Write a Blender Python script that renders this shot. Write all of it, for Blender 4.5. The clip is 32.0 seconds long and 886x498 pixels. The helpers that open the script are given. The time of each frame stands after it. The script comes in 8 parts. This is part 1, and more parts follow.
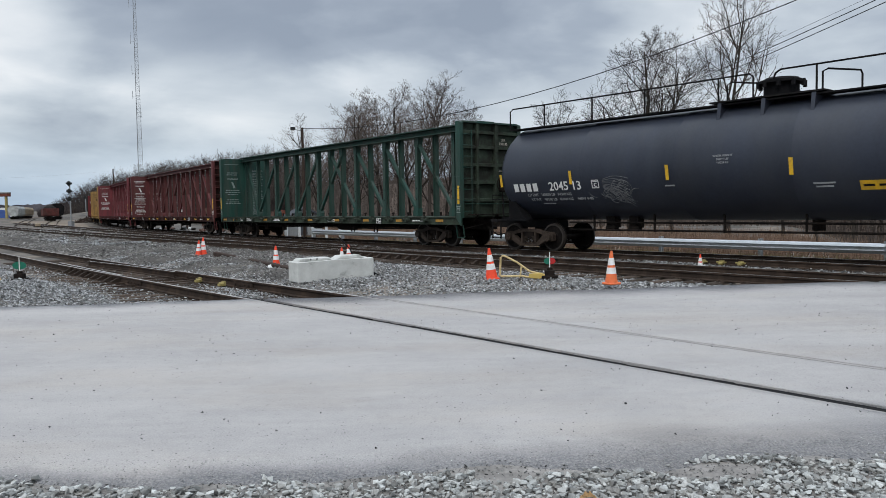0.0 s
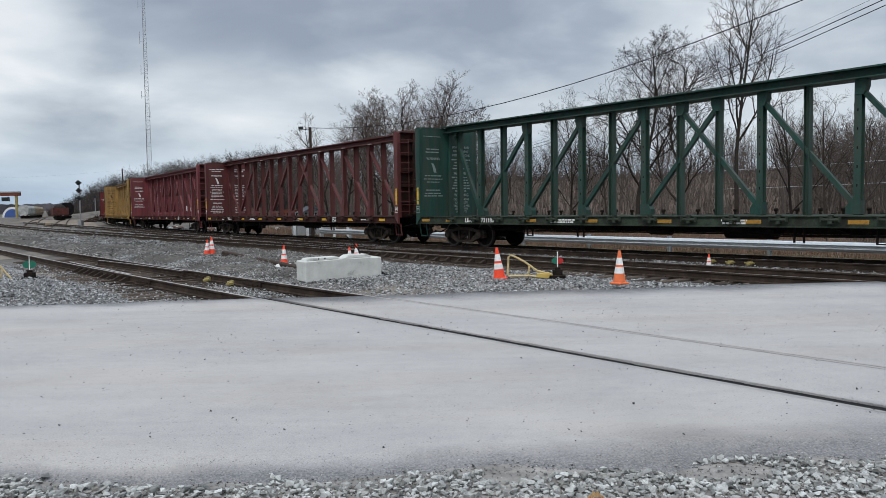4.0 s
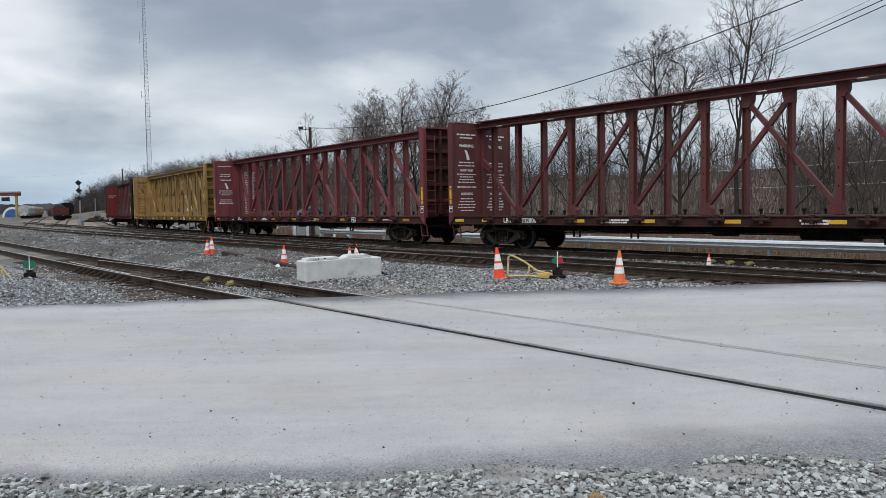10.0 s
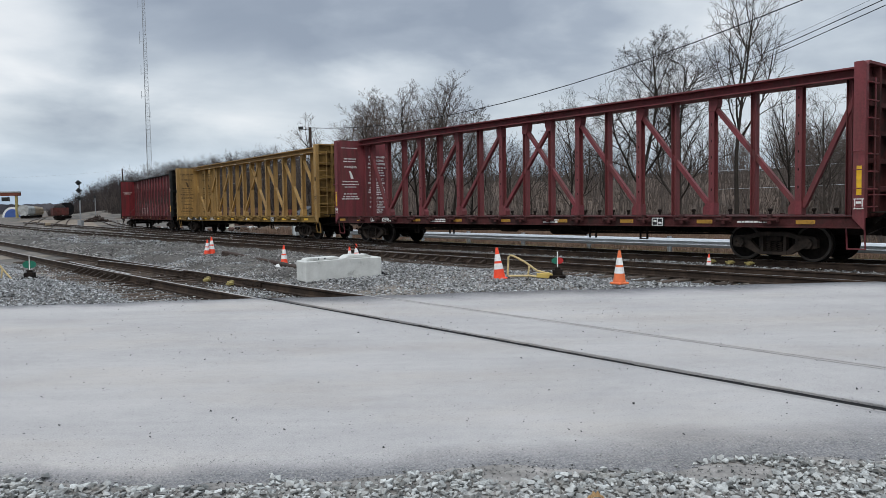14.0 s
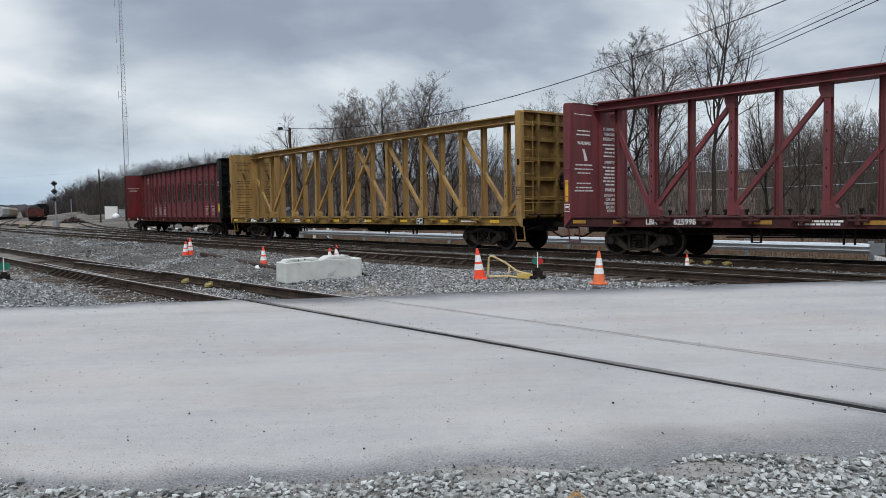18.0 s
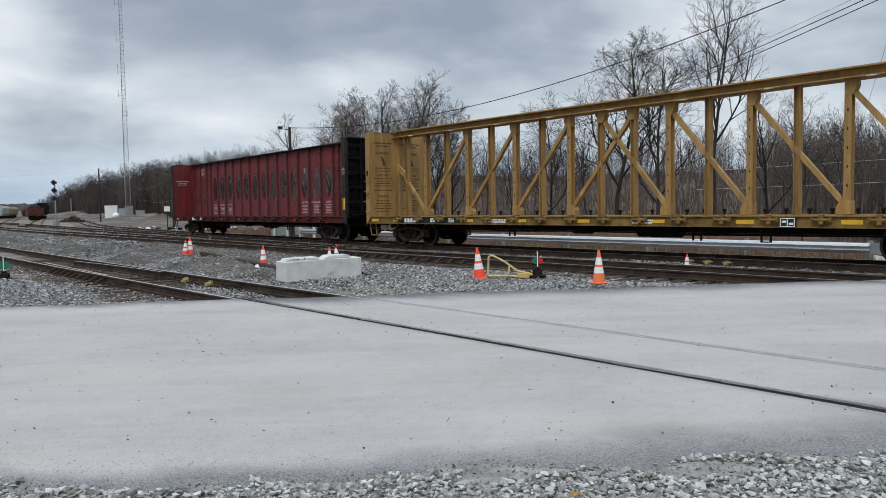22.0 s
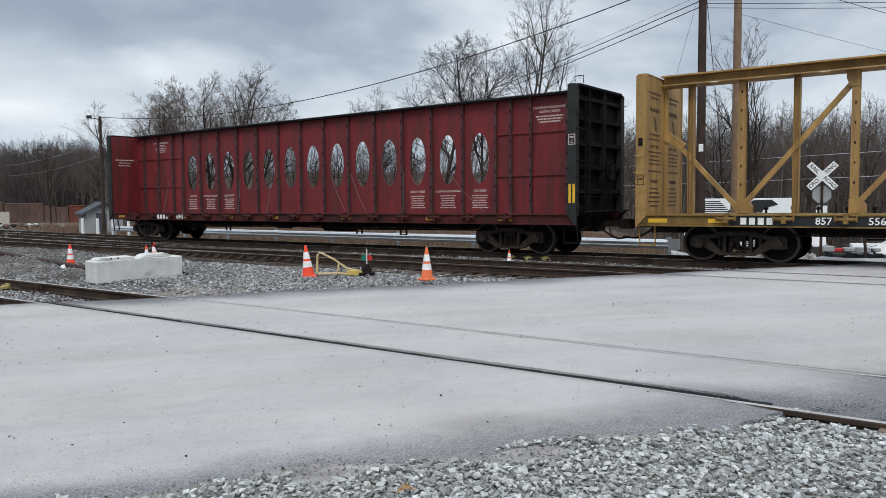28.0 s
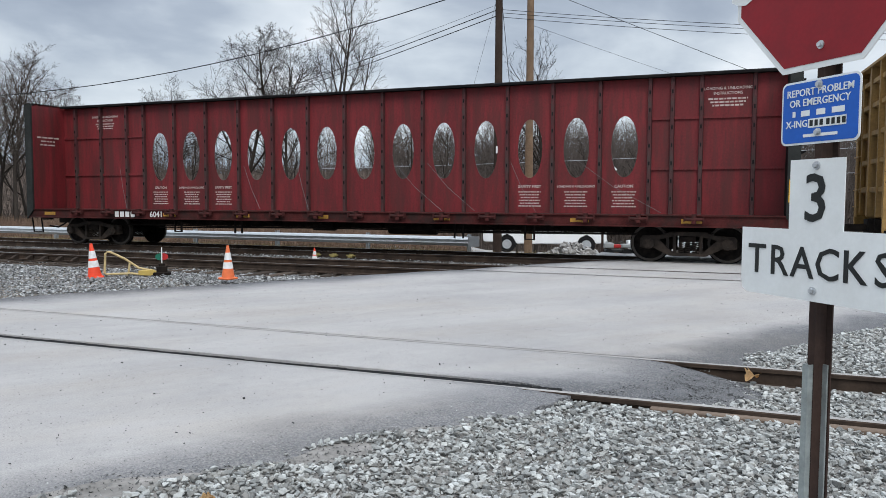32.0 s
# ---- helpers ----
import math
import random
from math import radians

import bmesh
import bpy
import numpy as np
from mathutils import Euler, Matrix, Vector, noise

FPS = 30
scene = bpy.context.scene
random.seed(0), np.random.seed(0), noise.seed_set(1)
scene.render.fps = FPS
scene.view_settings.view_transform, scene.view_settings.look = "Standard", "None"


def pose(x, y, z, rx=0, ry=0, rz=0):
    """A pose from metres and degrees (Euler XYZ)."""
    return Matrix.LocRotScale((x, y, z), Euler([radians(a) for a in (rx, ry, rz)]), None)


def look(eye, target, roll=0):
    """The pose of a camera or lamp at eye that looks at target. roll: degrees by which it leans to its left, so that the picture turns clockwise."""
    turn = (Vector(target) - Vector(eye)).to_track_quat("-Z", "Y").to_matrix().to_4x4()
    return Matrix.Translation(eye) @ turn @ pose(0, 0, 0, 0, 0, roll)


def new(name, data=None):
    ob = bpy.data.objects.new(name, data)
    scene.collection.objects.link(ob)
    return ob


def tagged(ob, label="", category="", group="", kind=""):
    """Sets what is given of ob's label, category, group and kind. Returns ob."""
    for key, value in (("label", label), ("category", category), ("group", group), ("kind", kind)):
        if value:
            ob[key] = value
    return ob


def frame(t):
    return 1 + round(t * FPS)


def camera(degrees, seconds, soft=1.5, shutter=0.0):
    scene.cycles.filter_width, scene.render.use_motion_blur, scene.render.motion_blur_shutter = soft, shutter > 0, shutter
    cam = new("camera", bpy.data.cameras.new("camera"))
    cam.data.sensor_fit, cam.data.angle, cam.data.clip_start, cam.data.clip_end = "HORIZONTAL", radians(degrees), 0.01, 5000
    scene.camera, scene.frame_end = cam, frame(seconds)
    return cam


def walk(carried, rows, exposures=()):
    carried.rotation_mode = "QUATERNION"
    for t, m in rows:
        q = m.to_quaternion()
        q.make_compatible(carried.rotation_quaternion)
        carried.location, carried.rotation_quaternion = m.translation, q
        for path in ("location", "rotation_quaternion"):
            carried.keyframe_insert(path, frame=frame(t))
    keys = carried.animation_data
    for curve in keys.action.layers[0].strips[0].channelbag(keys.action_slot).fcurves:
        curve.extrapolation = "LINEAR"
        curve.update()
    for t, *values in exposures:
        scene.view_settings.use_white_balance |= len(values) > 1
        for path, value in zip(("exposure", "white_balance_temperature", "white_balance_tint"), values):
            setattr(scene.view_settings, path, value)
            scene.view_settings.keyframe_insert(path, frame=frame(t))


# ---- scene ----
EYE = Vector((0.0, 0.0, 1.487))
cam = camera(60.66, 32.0, soft=0.55)


def view(yaw, pitch, roll):
    y, p = radians(yaw), radians(pitch)
    way = Vector((math.sin(y) * math.cos(p), math.cos(y) * math.cos(p), math.sin(p)))
    return look(EYE, EYE + way, roll)


HOLD_A = (-0.048, -3.144, -0.900)
HOLD_B = (1.445, -3.155, -0.893)
VIEWS = [(0.0, 0.536, -3.111, -0.923), (0.5, 0.110, -3.117, -0.903), (1.0, -0.043, -3.132, -0.896),
         (1.5, *HOLD_A), (3.5, *HOLD_A), (8.0, *HOLD_A), (14.5, *HOLD_A),
         (16.5, 0.645, -3.037, -0.960), (17.0, 1.114, -3.010, -0.956), (17.5, 1.374, -3.061, -0.960),
         (18.0, 1.435, -3.103, -0.930), (19.0, *HOLD_B), (20.0, *HOLD_B), (24.0, *HOLD_B),
         (24.5, 1.464, -3.133, -0.890), (25.0, 1.758, -3.146, -0.890), (25.5, 2.584, -3.172, -0.900),
         (27.5, 11.707, -3.472, -0.545), (28.0, 14.326, -3.509, -0.471), (28.5, 16.784, -3.570, -0.361),
         (29.0, 19.075, -3.589, -0.257), (29.5, 21.150, -3.618, -0.175), (30.0, 22.967, -3.653, -0.083),
         (30.5, 24.422, -3.659, -0.010), (31.0, 25.723, -3.675, 0.065), (31.5, 27.174, -3.690, 0.133),
         (32.0, 28.987, -3.732, 0.196)]
walk(cam, [(t, view(a, b, c)) for t, a, b, c in VIEWS], [(0.0, 0.0), (25.5, 0.0), (28.0, 0.13), (32.0, 0.20)])

# ---- world and light ----
SUN_ELEVATION, SUN_AZIMUTH = radians(48), radians(200)
world = bpy.data.worlds.new("overcast_sky")
scene.world = world
world.use_nodes = True
wn, wl = world.node_tree.nodes, world.node_tree.links
wn.clear()


def wnode(kind, **values):
    n = wn.new(kind)
    for k, v in values.items():
        n.inputs[k].default_value = v
    return n


w_out = wn.new("ShaderNodeOutputWorld")
w_bg = wn.new("ShaderNodeBackground")
w_bg.inputs["Strength"].default_value = 1.0
w_sky = wn.new("ShaderNodeTexSky")
w_sky.sky_type = "NISHITA"
w_sky.sun_disc = False
w_sky.sun_elevation, w_sky.sun_rotation = SUN_ELEVATION, SUN_AZIMUTH
w_dim = wnode("ShaderNodeVectorMath")
w_dim.operation = "SCALE"
w_dim.inputs["Scale"].default_value = 0.10
wl.new(w_sky.outputs[0], w_dim.inputs[0])
w_co = wn.new("ShaderNodeTexCoord")
w_sep = wn.new("ShaderNodeSeparateXYZ")
wl.new(w_co.outputs["Generated"], w_sep.inputs[0])
# the cloud layer lies on a plane high above: direction divided by its height
w_h = wnode("ShaderNodeMath")
w_h.operation = "MAXIMUM"
w_h.inputs[1].default_value = 0.0
wl.new(w_sep.outputs["Z"], w_h.inputs[0])
w_h2 = wnode("ShaderNodeMath")
w_h2.operation = "ADD"
w_h2.inputs[1].default_value = 0.16
wl.new(w_h.outputs[0], w_h2.inputs[0])
w_div = wnode("ShaderNodeVectorMath")
w_div.operation = "DIVIDE"
wl.new(w_co.outputs["Generated"], w_div.inputs[0])
w_cmb = wn.new("ShaderNodeCombineXYZ")
for k in range(3):
    wl.new(w_h2.outputs[0], w_cmb.inputs[k])
wl.new(w_cmb.outputs[0], w_div.inputs[1])
w_map = wn.new("ShaderNodeMapping")
w_map.inputs["Location"].default_value = (3.1, 1.7, 0.0)
w_map.inputs["Scale"].default_value = (1.0, 1.0, 0.25)
wl.new(w_div.outputs[0], w_map.inputs[0])
w_n1 = wnode("ShaderNodeTexNoise", Scale=0.85, Detail=7.0, Roughness=0.52, Distortion=0.35)
wl.new(w_map.outputs[0], w_n1.inputs["Vector"])


def wmath(op, a, b):
    k = wn.new("ShaderNodeMath")
    k.operation = op
    for i, v in enumerate((a, b)):
        if isinstance(v, (int, float)):
            k.inputs[i].default_value = v
        else:
            wl.new(v, k.inputs[i])
    return k.outputs[0]


def wspan(v, a, b, lo, hi, smooth=False):
    r = wn.new("ShaderNodeMapRange")
    if smooth:
        r.interpolation_type = "SMOOTHSTEP"
    for key, val in (("From Min", a), ("From Max", b), ("To Min", lo), ("To Max", hi)):
        r.inputs[key].default_value = val
    wl.new(v, r.inputs["Value"])
    return r.outputs[0]


# billows: the same clouds seen from their side
w_map2 = wn.new("ShaderNodeMapping")
w_map2.inputs["Location"].default_value = (0.37, 0.0, 0.21)
w_map2.inputs["Scale"].default_value = (1.0, 1.0, 2.3)
wl.new(w_co.outputs["Generated"], w_map2.inputs[0])
w_n2 = wnode("ShaderNodeTexNoise", Scale=4.2, Detail=9.0, Roughness=0.50, Distortion=0.25)
wl.new(w_map2.outputs[0], w_n2.inputs["Vector"])
cloud = wmath("ADD", wmath("MULTIPLY", w_n1.outputs["Fac"], 0.40), wmath("MULTIPLY", w_n2.outputs["Fac"], 0.60))
# the heavy cloud banks and the thin places between them
for (cx, cy, cz), (rx, ry, rz), gain in (((-0.005, 0.97, 0.24), (0.31, 0.7, 0.13), -0.10), ((-0.345, 0.90, 0.245), (0.13, 0.5, 0.065), -0.07), ((-0.40, 0.90, 0.178), (0.07, 0.4, 0.022), -0.05),
                                         ((-0.50, 0.85, 0.21), (0.10, 0.4, 0.11), 0.07), ((0.30, 0.93, 0.215), (0.085, 0.4, 0.10), 0.11), ((0.02, 0.98, 0.160), (0.12, 0.4, 0.035), 0.06),
                                         ((0.65, 0.75, 0.24), (0.30, 0.5, 0.16), -0.025), ((-0.25, 0.95, 0.155), (0.14, 0.4, 0.05), 0.03)):
    m1 = wn.new("ShaderNodeVectorMath")
    m1.operation = "SUBTRACT"
    m1.inputs[1].default_value = (cx, cy, cz)
    wl.new(w_co.outputs["Generated"], m1.inputs[0])
    m2 = wn.new("ShaderNodeVectorMath")
    m2.operation = "DIVIDE"
    m2.inputs[1].default_value = (rx, ry, rz)
    wl.new(m1.outputs[0], m2.inputs[0])
    m3 = wn.new("ShaderNodeVectorMath")
    m3.operation = "LENGTH"
    wl.new(m2.outputs[0], m3.inputs[0])
    reach = wmath("ADD", m3.outputs["Value"], wspan(w_n2.outputs["Fac"], 0.3, 0.7, 0.35, -0.35))
    cloud = wmath("ADD", cloud, wspan(reach, 0.45, 1.25, gain, 0.0, True))
cloud = wmath("ADD", cloud, wspan(w_sep.outputs["Z"], 0.03, 0.17, 0.035, 0.0, True))
w_ramp = wn.new("ShaderNodeValToRGB")
e = w_ramp.color_ramp.elements
e[0].position, e[0].color = 0.34, (0.315, 0.365, 0.445, 1)
e[1].position, e[1].color = 0.66, (0.90, 0.93, 0.96, 1)
for pos, col in ((0.42, (0.40, 0.455, 0.535, 1)), (0.50, (0.57, 0.63, 0.695, 1)), (0.57, (0.70, 0.755, 0.81, 1))):
    el = w_ramp.color_ramp.elements.new(pos)
    el.color = col
wl.new(cloud, w_ramp.inputs[0])
# bluish haze over the horizon
w_haze = wn.new("ShaderNodeMix")
w_haze.data_type, w_haze.blend_type = "RGBA", "MULTIPLY"
w_haze.inputs["B"].default_value = (0.60, 0.73, 0.88, 1)
wl.new(wspan(w_sep.outputs["Z"], 0.0, 0.12, 1.0, 0.0, True), w_haze.inputs["Factor"])
wl.new(w_ramp.outputs[0], w_haze.inputs["A"])
# overcast skies are brighter overhead than at the horizon
w_grad = wn.new("ShaderNodeMapRange")
w_grad.inputs["From Min"].default_value, w_grad.inputs["From Max"].default_value = 0.3, 0.95
w_grad.inputs["To Min"].default_value, w_grad.inputs["To Max"].default_value = 1.0, 2.8
wl.new(w_sep.outputs["Z"], w_grad.inputs["Value"])
w_mul = wnode("ShaderNodeVectorMath")
w_mul.operation = "SCALE"
wl.new(w_haze.outputs["Result"], w_mul.inputs[0])
wl.new(w_grad.outputs[0], w_mul.inputs["Scale"])
w_mix = wn.new("ShaderNodeMix")
w_mix.data_type = "RGBA"
w_mix.inputs["Factor"].default_value = 0.88
wl.new(w_dim.outputs[0], w_mix.inputs["A"])
wl.new(w_mul.outputs[0], w_mix.inputs["B"])
wl.new(w_mix.outputs["Result"], w_bg.inputs["Color"])
wl.new(w_bg.outputs[0], w_out.inputs[0])

sun = new("sun", bpy.data.lights.new("sun", "SUN"))
sun.data.energy, sun.data.angle, sun.data.color = 1.3, radians(25), (1.0, 0.96, 0.9)
sun.matrix_world = look((0, 0, 60), (60 * math.sin(SUN_AZIMUTH + math.pi) / math.tan(SUN_ELEVATION),
                                     60 * math.cos(SUN_AZIMUTH + math.pi) / math.tan(SUN_ELEVATION), 0))
scene.view_settings.exposure = 0.0


# ---- materials ----
def material(name, color, rough=0.7, metal=0.0, vary=0.25, scale=6.0, fine=60.0, bump=0.2, second=None, amount=0.5,
             rand=0.0, island=0.0, edge=(0.45, 0.62), stretch=None):
    """Base colour broken at two scales; second: a colour of stains, rust or dirt, over that part of the surface."""
    m = bpy.data.materials.new(name)
    m.use_nodes = True
    n, l = m.node_tree.nodes, m.node_tree.links
    p = n["Principled BSDF"]
    p.inputs["Metallic"].default_value = metal
    p.inputs["Specular IOR Level"].default_value = 0.07 if rough >= 0.75 else 0.35
    co = n.new("ShaderNodeTexCoord")
    big, small = n.new("ShaderNodeTexNoise"), n.new("ShaderNodeTexNoise")
    big.inputs["Scale"].default_value, big.inputs["Detail"].default_value = scale, 5
    small.inputs["Scale"].default_value, small.inputs["Detail"].default_value = fine, 4
    big.inputs["Roughness"].default_value = 0.62
    where = co.outputs["Object"]
    if stretch:
        sm = n.new("ShaderNodeMapping")
        sm.inputs["Scale"].default_value = stretch
        l.new(where, sm.inputs[0])
        where = sm.outputs[0]
    l.new(where, big.inputs["Vector"])
    l.new(co.outputs["Object"], small.inputs["Vector"])
    add = n.new("ShaderNodeMath")
    add.operation = "MULTIPLY_ADD"
    l.new(small.outputs["Fac"], add.inputs[0])
    add.inputs[1].default_value = 0.45
    l.new(big.outputs["Fac"], add.inputs[2])
    rng = n.new("ShaderNodeMapRange")
    rng.inputs["From Min"].default_value, rng.inputs["From Max"].default_value = 0.45, 1.0
    rng.inputs["To Min"].default_value, rng.inputs["To Max"].default_value = 1 - vary, 1 + vary
    l.new(add.outputs[0], rng.inputs["Value"])
    last = rng.outputs[0]
    for on, source in ((rand, "object"), (island, "island")):
        if on:
            info = n.new("ShaderNodeObjectInfo" if source == "object" else "ShaderNodeNewGeometry")
            r2 = n.new("ShaderNodeMapRange")
            r2.inputs["To Min"].default_value, r2.inputs["To Max"].default_value = 1 - on, 1 + on
            l.new(info.outputs["Random" if source == "object" else "Random Per Island"], r2.inputs["Value"])
            mm = n.new("ShaderNodeMath")
            mm.operation = "MULTIPLY"
            l.new(last, mm.inputs[0])
            l.new(r2.outputs[0], mm.inputs[1])
            last = mm.outputs[0]
    sc = n.new("ShaderNodeVectorMath")
    sc.operation = "SCALE"
    sc.inputs[0].default_value = color
    l.new(last, sc.inputs["Scale"])
    colour = sc.outputs[0]
    if second:
        st = n.new("ShaderNodeTexNoise")
        st.inputs["Scale"].default_value, st.inputs["Detail"].default_value = scale * 0.7, 8
        st.inputs["Roughness"].default_value = 0.7
        mp = n.new("ShaderNodeMapping")
        mp.inputs["Location"].default_value = (7.3, 2.1, 4.4)
        l.new(where, mp.inputs[0])
        l.new(mp.outputs[0], st.inputs["Vector"])
        r3 = n.new("ShaderNodeMapRange")
        r3.inputs["From Min"].default_value, r3.inputs["From Max"].default_value = edge
        r3.inputs["To Max"].default_value = amount
        l.new(st.outputs["Fac"], r3.inputs["Value"])
        mx = n.new("ShaderNodeMix")
        mx.data_type = "RGBA"
        l.new(r3.outputs[0], mx.inputs["Factor"])
        l.new(colour, mx.inputs["A"])
        mx.inputs["B"].default_value = (*second, 1)
        colour = mx.outputs["Result"]
    l.new(colour, p.inputs["Base Color"])
    rr = n.new("ShaderNodeMapRange")
    rr.inputs["To Min"].default_value, rr.inputs["To Max"].default_value = max(0.05, rough - 0.12), min(1, rough + 0.12)
    l.new(big.outputs["Fac"], rr.inputs["Value"])
    l.new(rr.outputs[0], p.inputs["Roughness"])
    if bump:
        b = n.new("ShaderNodeBump")
        b.inputs["Strength"].default_value, b.inputs["Distance"].default_value = bump, 0.02
        l.new(add.outputs[0], b.inputs["Height"])
        l.new(b.outputs[0], p.inputs["Normal"])
    return m


M = {}


def asphalt():
    """Dark bitumen and chippings under a film of pale dust, streaked along the way the traffic goes."""
    m = bpy.data.materials.new("asphalt")
    m.use_nodes = True
    n, l = m.node_tree.nodes, m.node_tree.links
    p = n["Principled BSDF"]
    p.inputs["Roughness"].default_value = 0.9
    p.inputs["Specular IOR Level"].default_value = 0.3
    co = n.new("ShaderNodeTexCoord")

    def tex(scale, detail, stretch=(1, 1, 1), rough=0.6, turn=0.0):
        mp, t = n.new("ShaderNodeMapping"), n.new("ShaderNodeTexNoise")
        mp.inputs["Scale"].default_value = stretch
        mp.inputs["Rotation"].default_value = (0, 0, turn)
        t.inputs["Scale"].default_value, t.inputs["Detail"].default_value, t.inputs["Roughness"].default_value = scale, detail, rough
        l.new(co.outputs["Object"], mp.inputs[0])
        l.new(mp.outputs[0], t.inputs["Vector"])
        return t.outputs["Fac"]

    def span(v, a, b, lo, hi):
        r = n.new("ShaderNodeMapRange")
        for key, val in (("From Min", a), ("From Max", b), ("To Min", lo), ("To Max", hi)):
            r.inputs[key].default_value = val
        l.new(v, r.inputs["Value"])
        return r.outputs[0]

    def calc(op, a, b):
        k = n.new("ShaderNodeMath")
        k.operation = op
        for i, v in enumerate((a, b)):
            if isinstance(v, float):
                k.inputs[i].default_value = v
            else:
                l.new(v, k.inputs[i])
        return k.outputs[0]

    at = n.new("ShaderNodeAttribute")
    at.attribute_name = "dust"
    streak = tex(1.1, 6, (0.13, 1.0, 1.0), 0.62, -0.09)
    patch = tex(0.55, 5)
    grain = tex(85.0, 3, rough=0.75)
    mottle = tex(9.0, 5, (0.6, 1, 1), 0.7)
    film = calc("MULTIPLY", at.outputs["Fac"], span(streak, 0.36, 0.62, 0.84, 1.0))
    film = calc("MULTIPLY", film, span(patch, 0.35, 0.62, 0.86, 1.04))
    film = calc("ADD", film, span(mottle, 0.3, 0.7, -0.09, 0.05))
    film = calc("ADD", film, span(grain, 0.3, 0.7, -0.30, 0.18))
    chips = n.new("ShaderNodeTexVoronoi")
    chips.inputs["Scale"].default_value = 52.0
    l.new(co.outputs["Object"], chips.inputs["Vector"])
    bare = span(at.outputs["Fac"], 0.0, 0.75, 1.0, 0.0)
    film = calc("ADD", film, calc("MULTIPLY", bare, span(chips.outputs["Distance"], 0.1, 0.7, 0.42, -0.14)))
    film = calc("MINIMUM", calc("MAXIMUM", film, 0.0), 1.0)
    mx = n.new("ShaderNodeMix")
    mx.data_type = "RGBA"
    mx.inputs["A"].default_value = (0.135, 0.138, 0.148, 1)
    mx.inputs["B"].default_value = (0.428, 0.412, 0.404, 1)
    l.new(film, mx.inputs["Factor"])
    # brownish dirt tints in wide blots, and dark chippings that show through the dust
    tint = n.new("ShaderNodeMix")
    tint.data_type, tint.blend_type = "RGBA", "MULTIPLY"
    tint.inputs["B"].default_value = (1.0, 0.968, 0.925, 1)
    l.new(span(tex(0.45, 4, (0.5, 1.3, 1), 0.65), 0.46, 0.66, 0.0, 1.0), tint.inputs["Factor"])
    l.new(mx.outputs["Result"], tint.inputs["A"])
    pit = n.new("ShaderNodeTexVoronoi")
    pit.inputs["Scale"].default_value = 42.0
    l.new(co.outputs["Object"], pit.inputs["Vector"])
    rare = n.new("ShaderNodeSeparateColor")
    l.new(pit.outputs["Color"], rare.inputs[0])
    hole = calc("MULTIPLY", span(pit.outputs["Distance"], 0.12, 0.34, 1.0, 0.0), calc("GREATER_THAN", rare.outputs[0], 0.70))
    spot = n.new("ShaderNodeMix")
    spot.data_type = "RGBA"
    spot.inputs["B"].default_value = (0.13, 0.13, 0.135, 1)
    l.new(calc("MULTIPLY", hole, span(rare.outputs[1], 0.0, 1.0, 0.1, 0.85)), spot.inputs["Factor"])
    l.new(tint.outputs["Result"], spot.inputs["A"])
    l.new(spot.outputs["Result"], p.inputs["Base Color"])
    b = n.new("ShaderNodeBump")
    b.inputs["Strength"].default_value, b.inputs["Distance"].default_value = 0.6, 0.012
    l.new(calc("ADD", calc("ADD", grain, span(mottle, 0.0, 1.0, 0.0, 0.5)), calc("MULTIPLY", bare, span(chips.outputs["Distance"], 0.0, 0.8, 3.4, 0.0))), b.inputs["Height"])
    l.new(b.outputs[0], p.inputs["Normal"])
    return m


M["asphalt"] = asphalt()
M["ballast_bed"] = material("ballast_bed", (0.27, 0.256, 0.243), 0.95, vary=0.5, scale=2.0, fine=28, bump=1.0,
                            second=(0.12, 0.115, 0.108), amount=0.6)
M["stone"] = material("stone", (0.325, 0.335, 0.330), 0.9, vary=0.40, scale=14, fine=90, bump=0.5, island=0.60, second=(0.31, 0.28, 0.245), amount=0.35)
# fines coloured well below the stone so the gaps look shaded
M["stone_fines_shaded"] = material("stone_fines_shaded", (0.120, 0.120, 0.117), 0.95, vary=0.35, scale=14, fine=90, bump=0.4, island=0.7)
M["stone_far"] = material("stone_far", (0.282, 0.288, 0.292), 0.9, vary=0.25, scale=5, fine=50, bump=0.3, island=0.8)
M["dirt"] = material("dirt", (0.108, 0.100, 0.092), 0.97, vary=0.75, scale=0.25, fine=6, bump=1.0,
                     second=(0.235, 0.20, 0.165), amount=0.75, edge=(0.52, 0.60))
M["rail"] = material("rail", (0.036, 0.027, 0.022), 0.8, metal=0.0, vary=0.3, scale=3, fine=40, bump=0.2,
                     second=(0.12, 0.082, 0.060), amount=0.35)
M["rail_top"] = material("rail_top", (0.42, 0.41, 0.40), 0.35, metal=0.9, vary=0.2, scale=2, fine=30, bump=0.05)
M["rail_dust"] = material("rail_dust", (0.31, 0.295, 0.285), 0.7, metal=0.0, vary=0.25, scale=2, fine=30, bump=0.1)
M["rail_dusty_side"] = material("rail_dusty_side", (0.19, 0.145, 0.115), 0.85, vary=0.3, scale=3, fine=40, bump=0.2,
                                second=(0.09, 0.065, 0.05), amount=0.5)
M["tie"] = material("tie", (0.070, 0.055, 0.045), 0.95, vary=0.45, scale=5, fine=40, bump=0.6, rand=0.35)
M["brown_red"] = material("brown_red", (0.105, 0.026, 0.026), 0.62, vary=0.42, scale=2.4, fine=22, bump=0.06,
                          second=(0.075, 0.035, 0.028), amount=0.6, stretch=(1.6, 1.6, 0.22))
M["wine_red"] = material("wine_red", (0.160, 0.034, 0.040), 0.64, vary=0.42, scale=2.4, fine=22, bump=0.06,
                         second=(0.09, 0.040, 0.034), amount=0.55, stretch=(1.6, 1.6, 0.22))
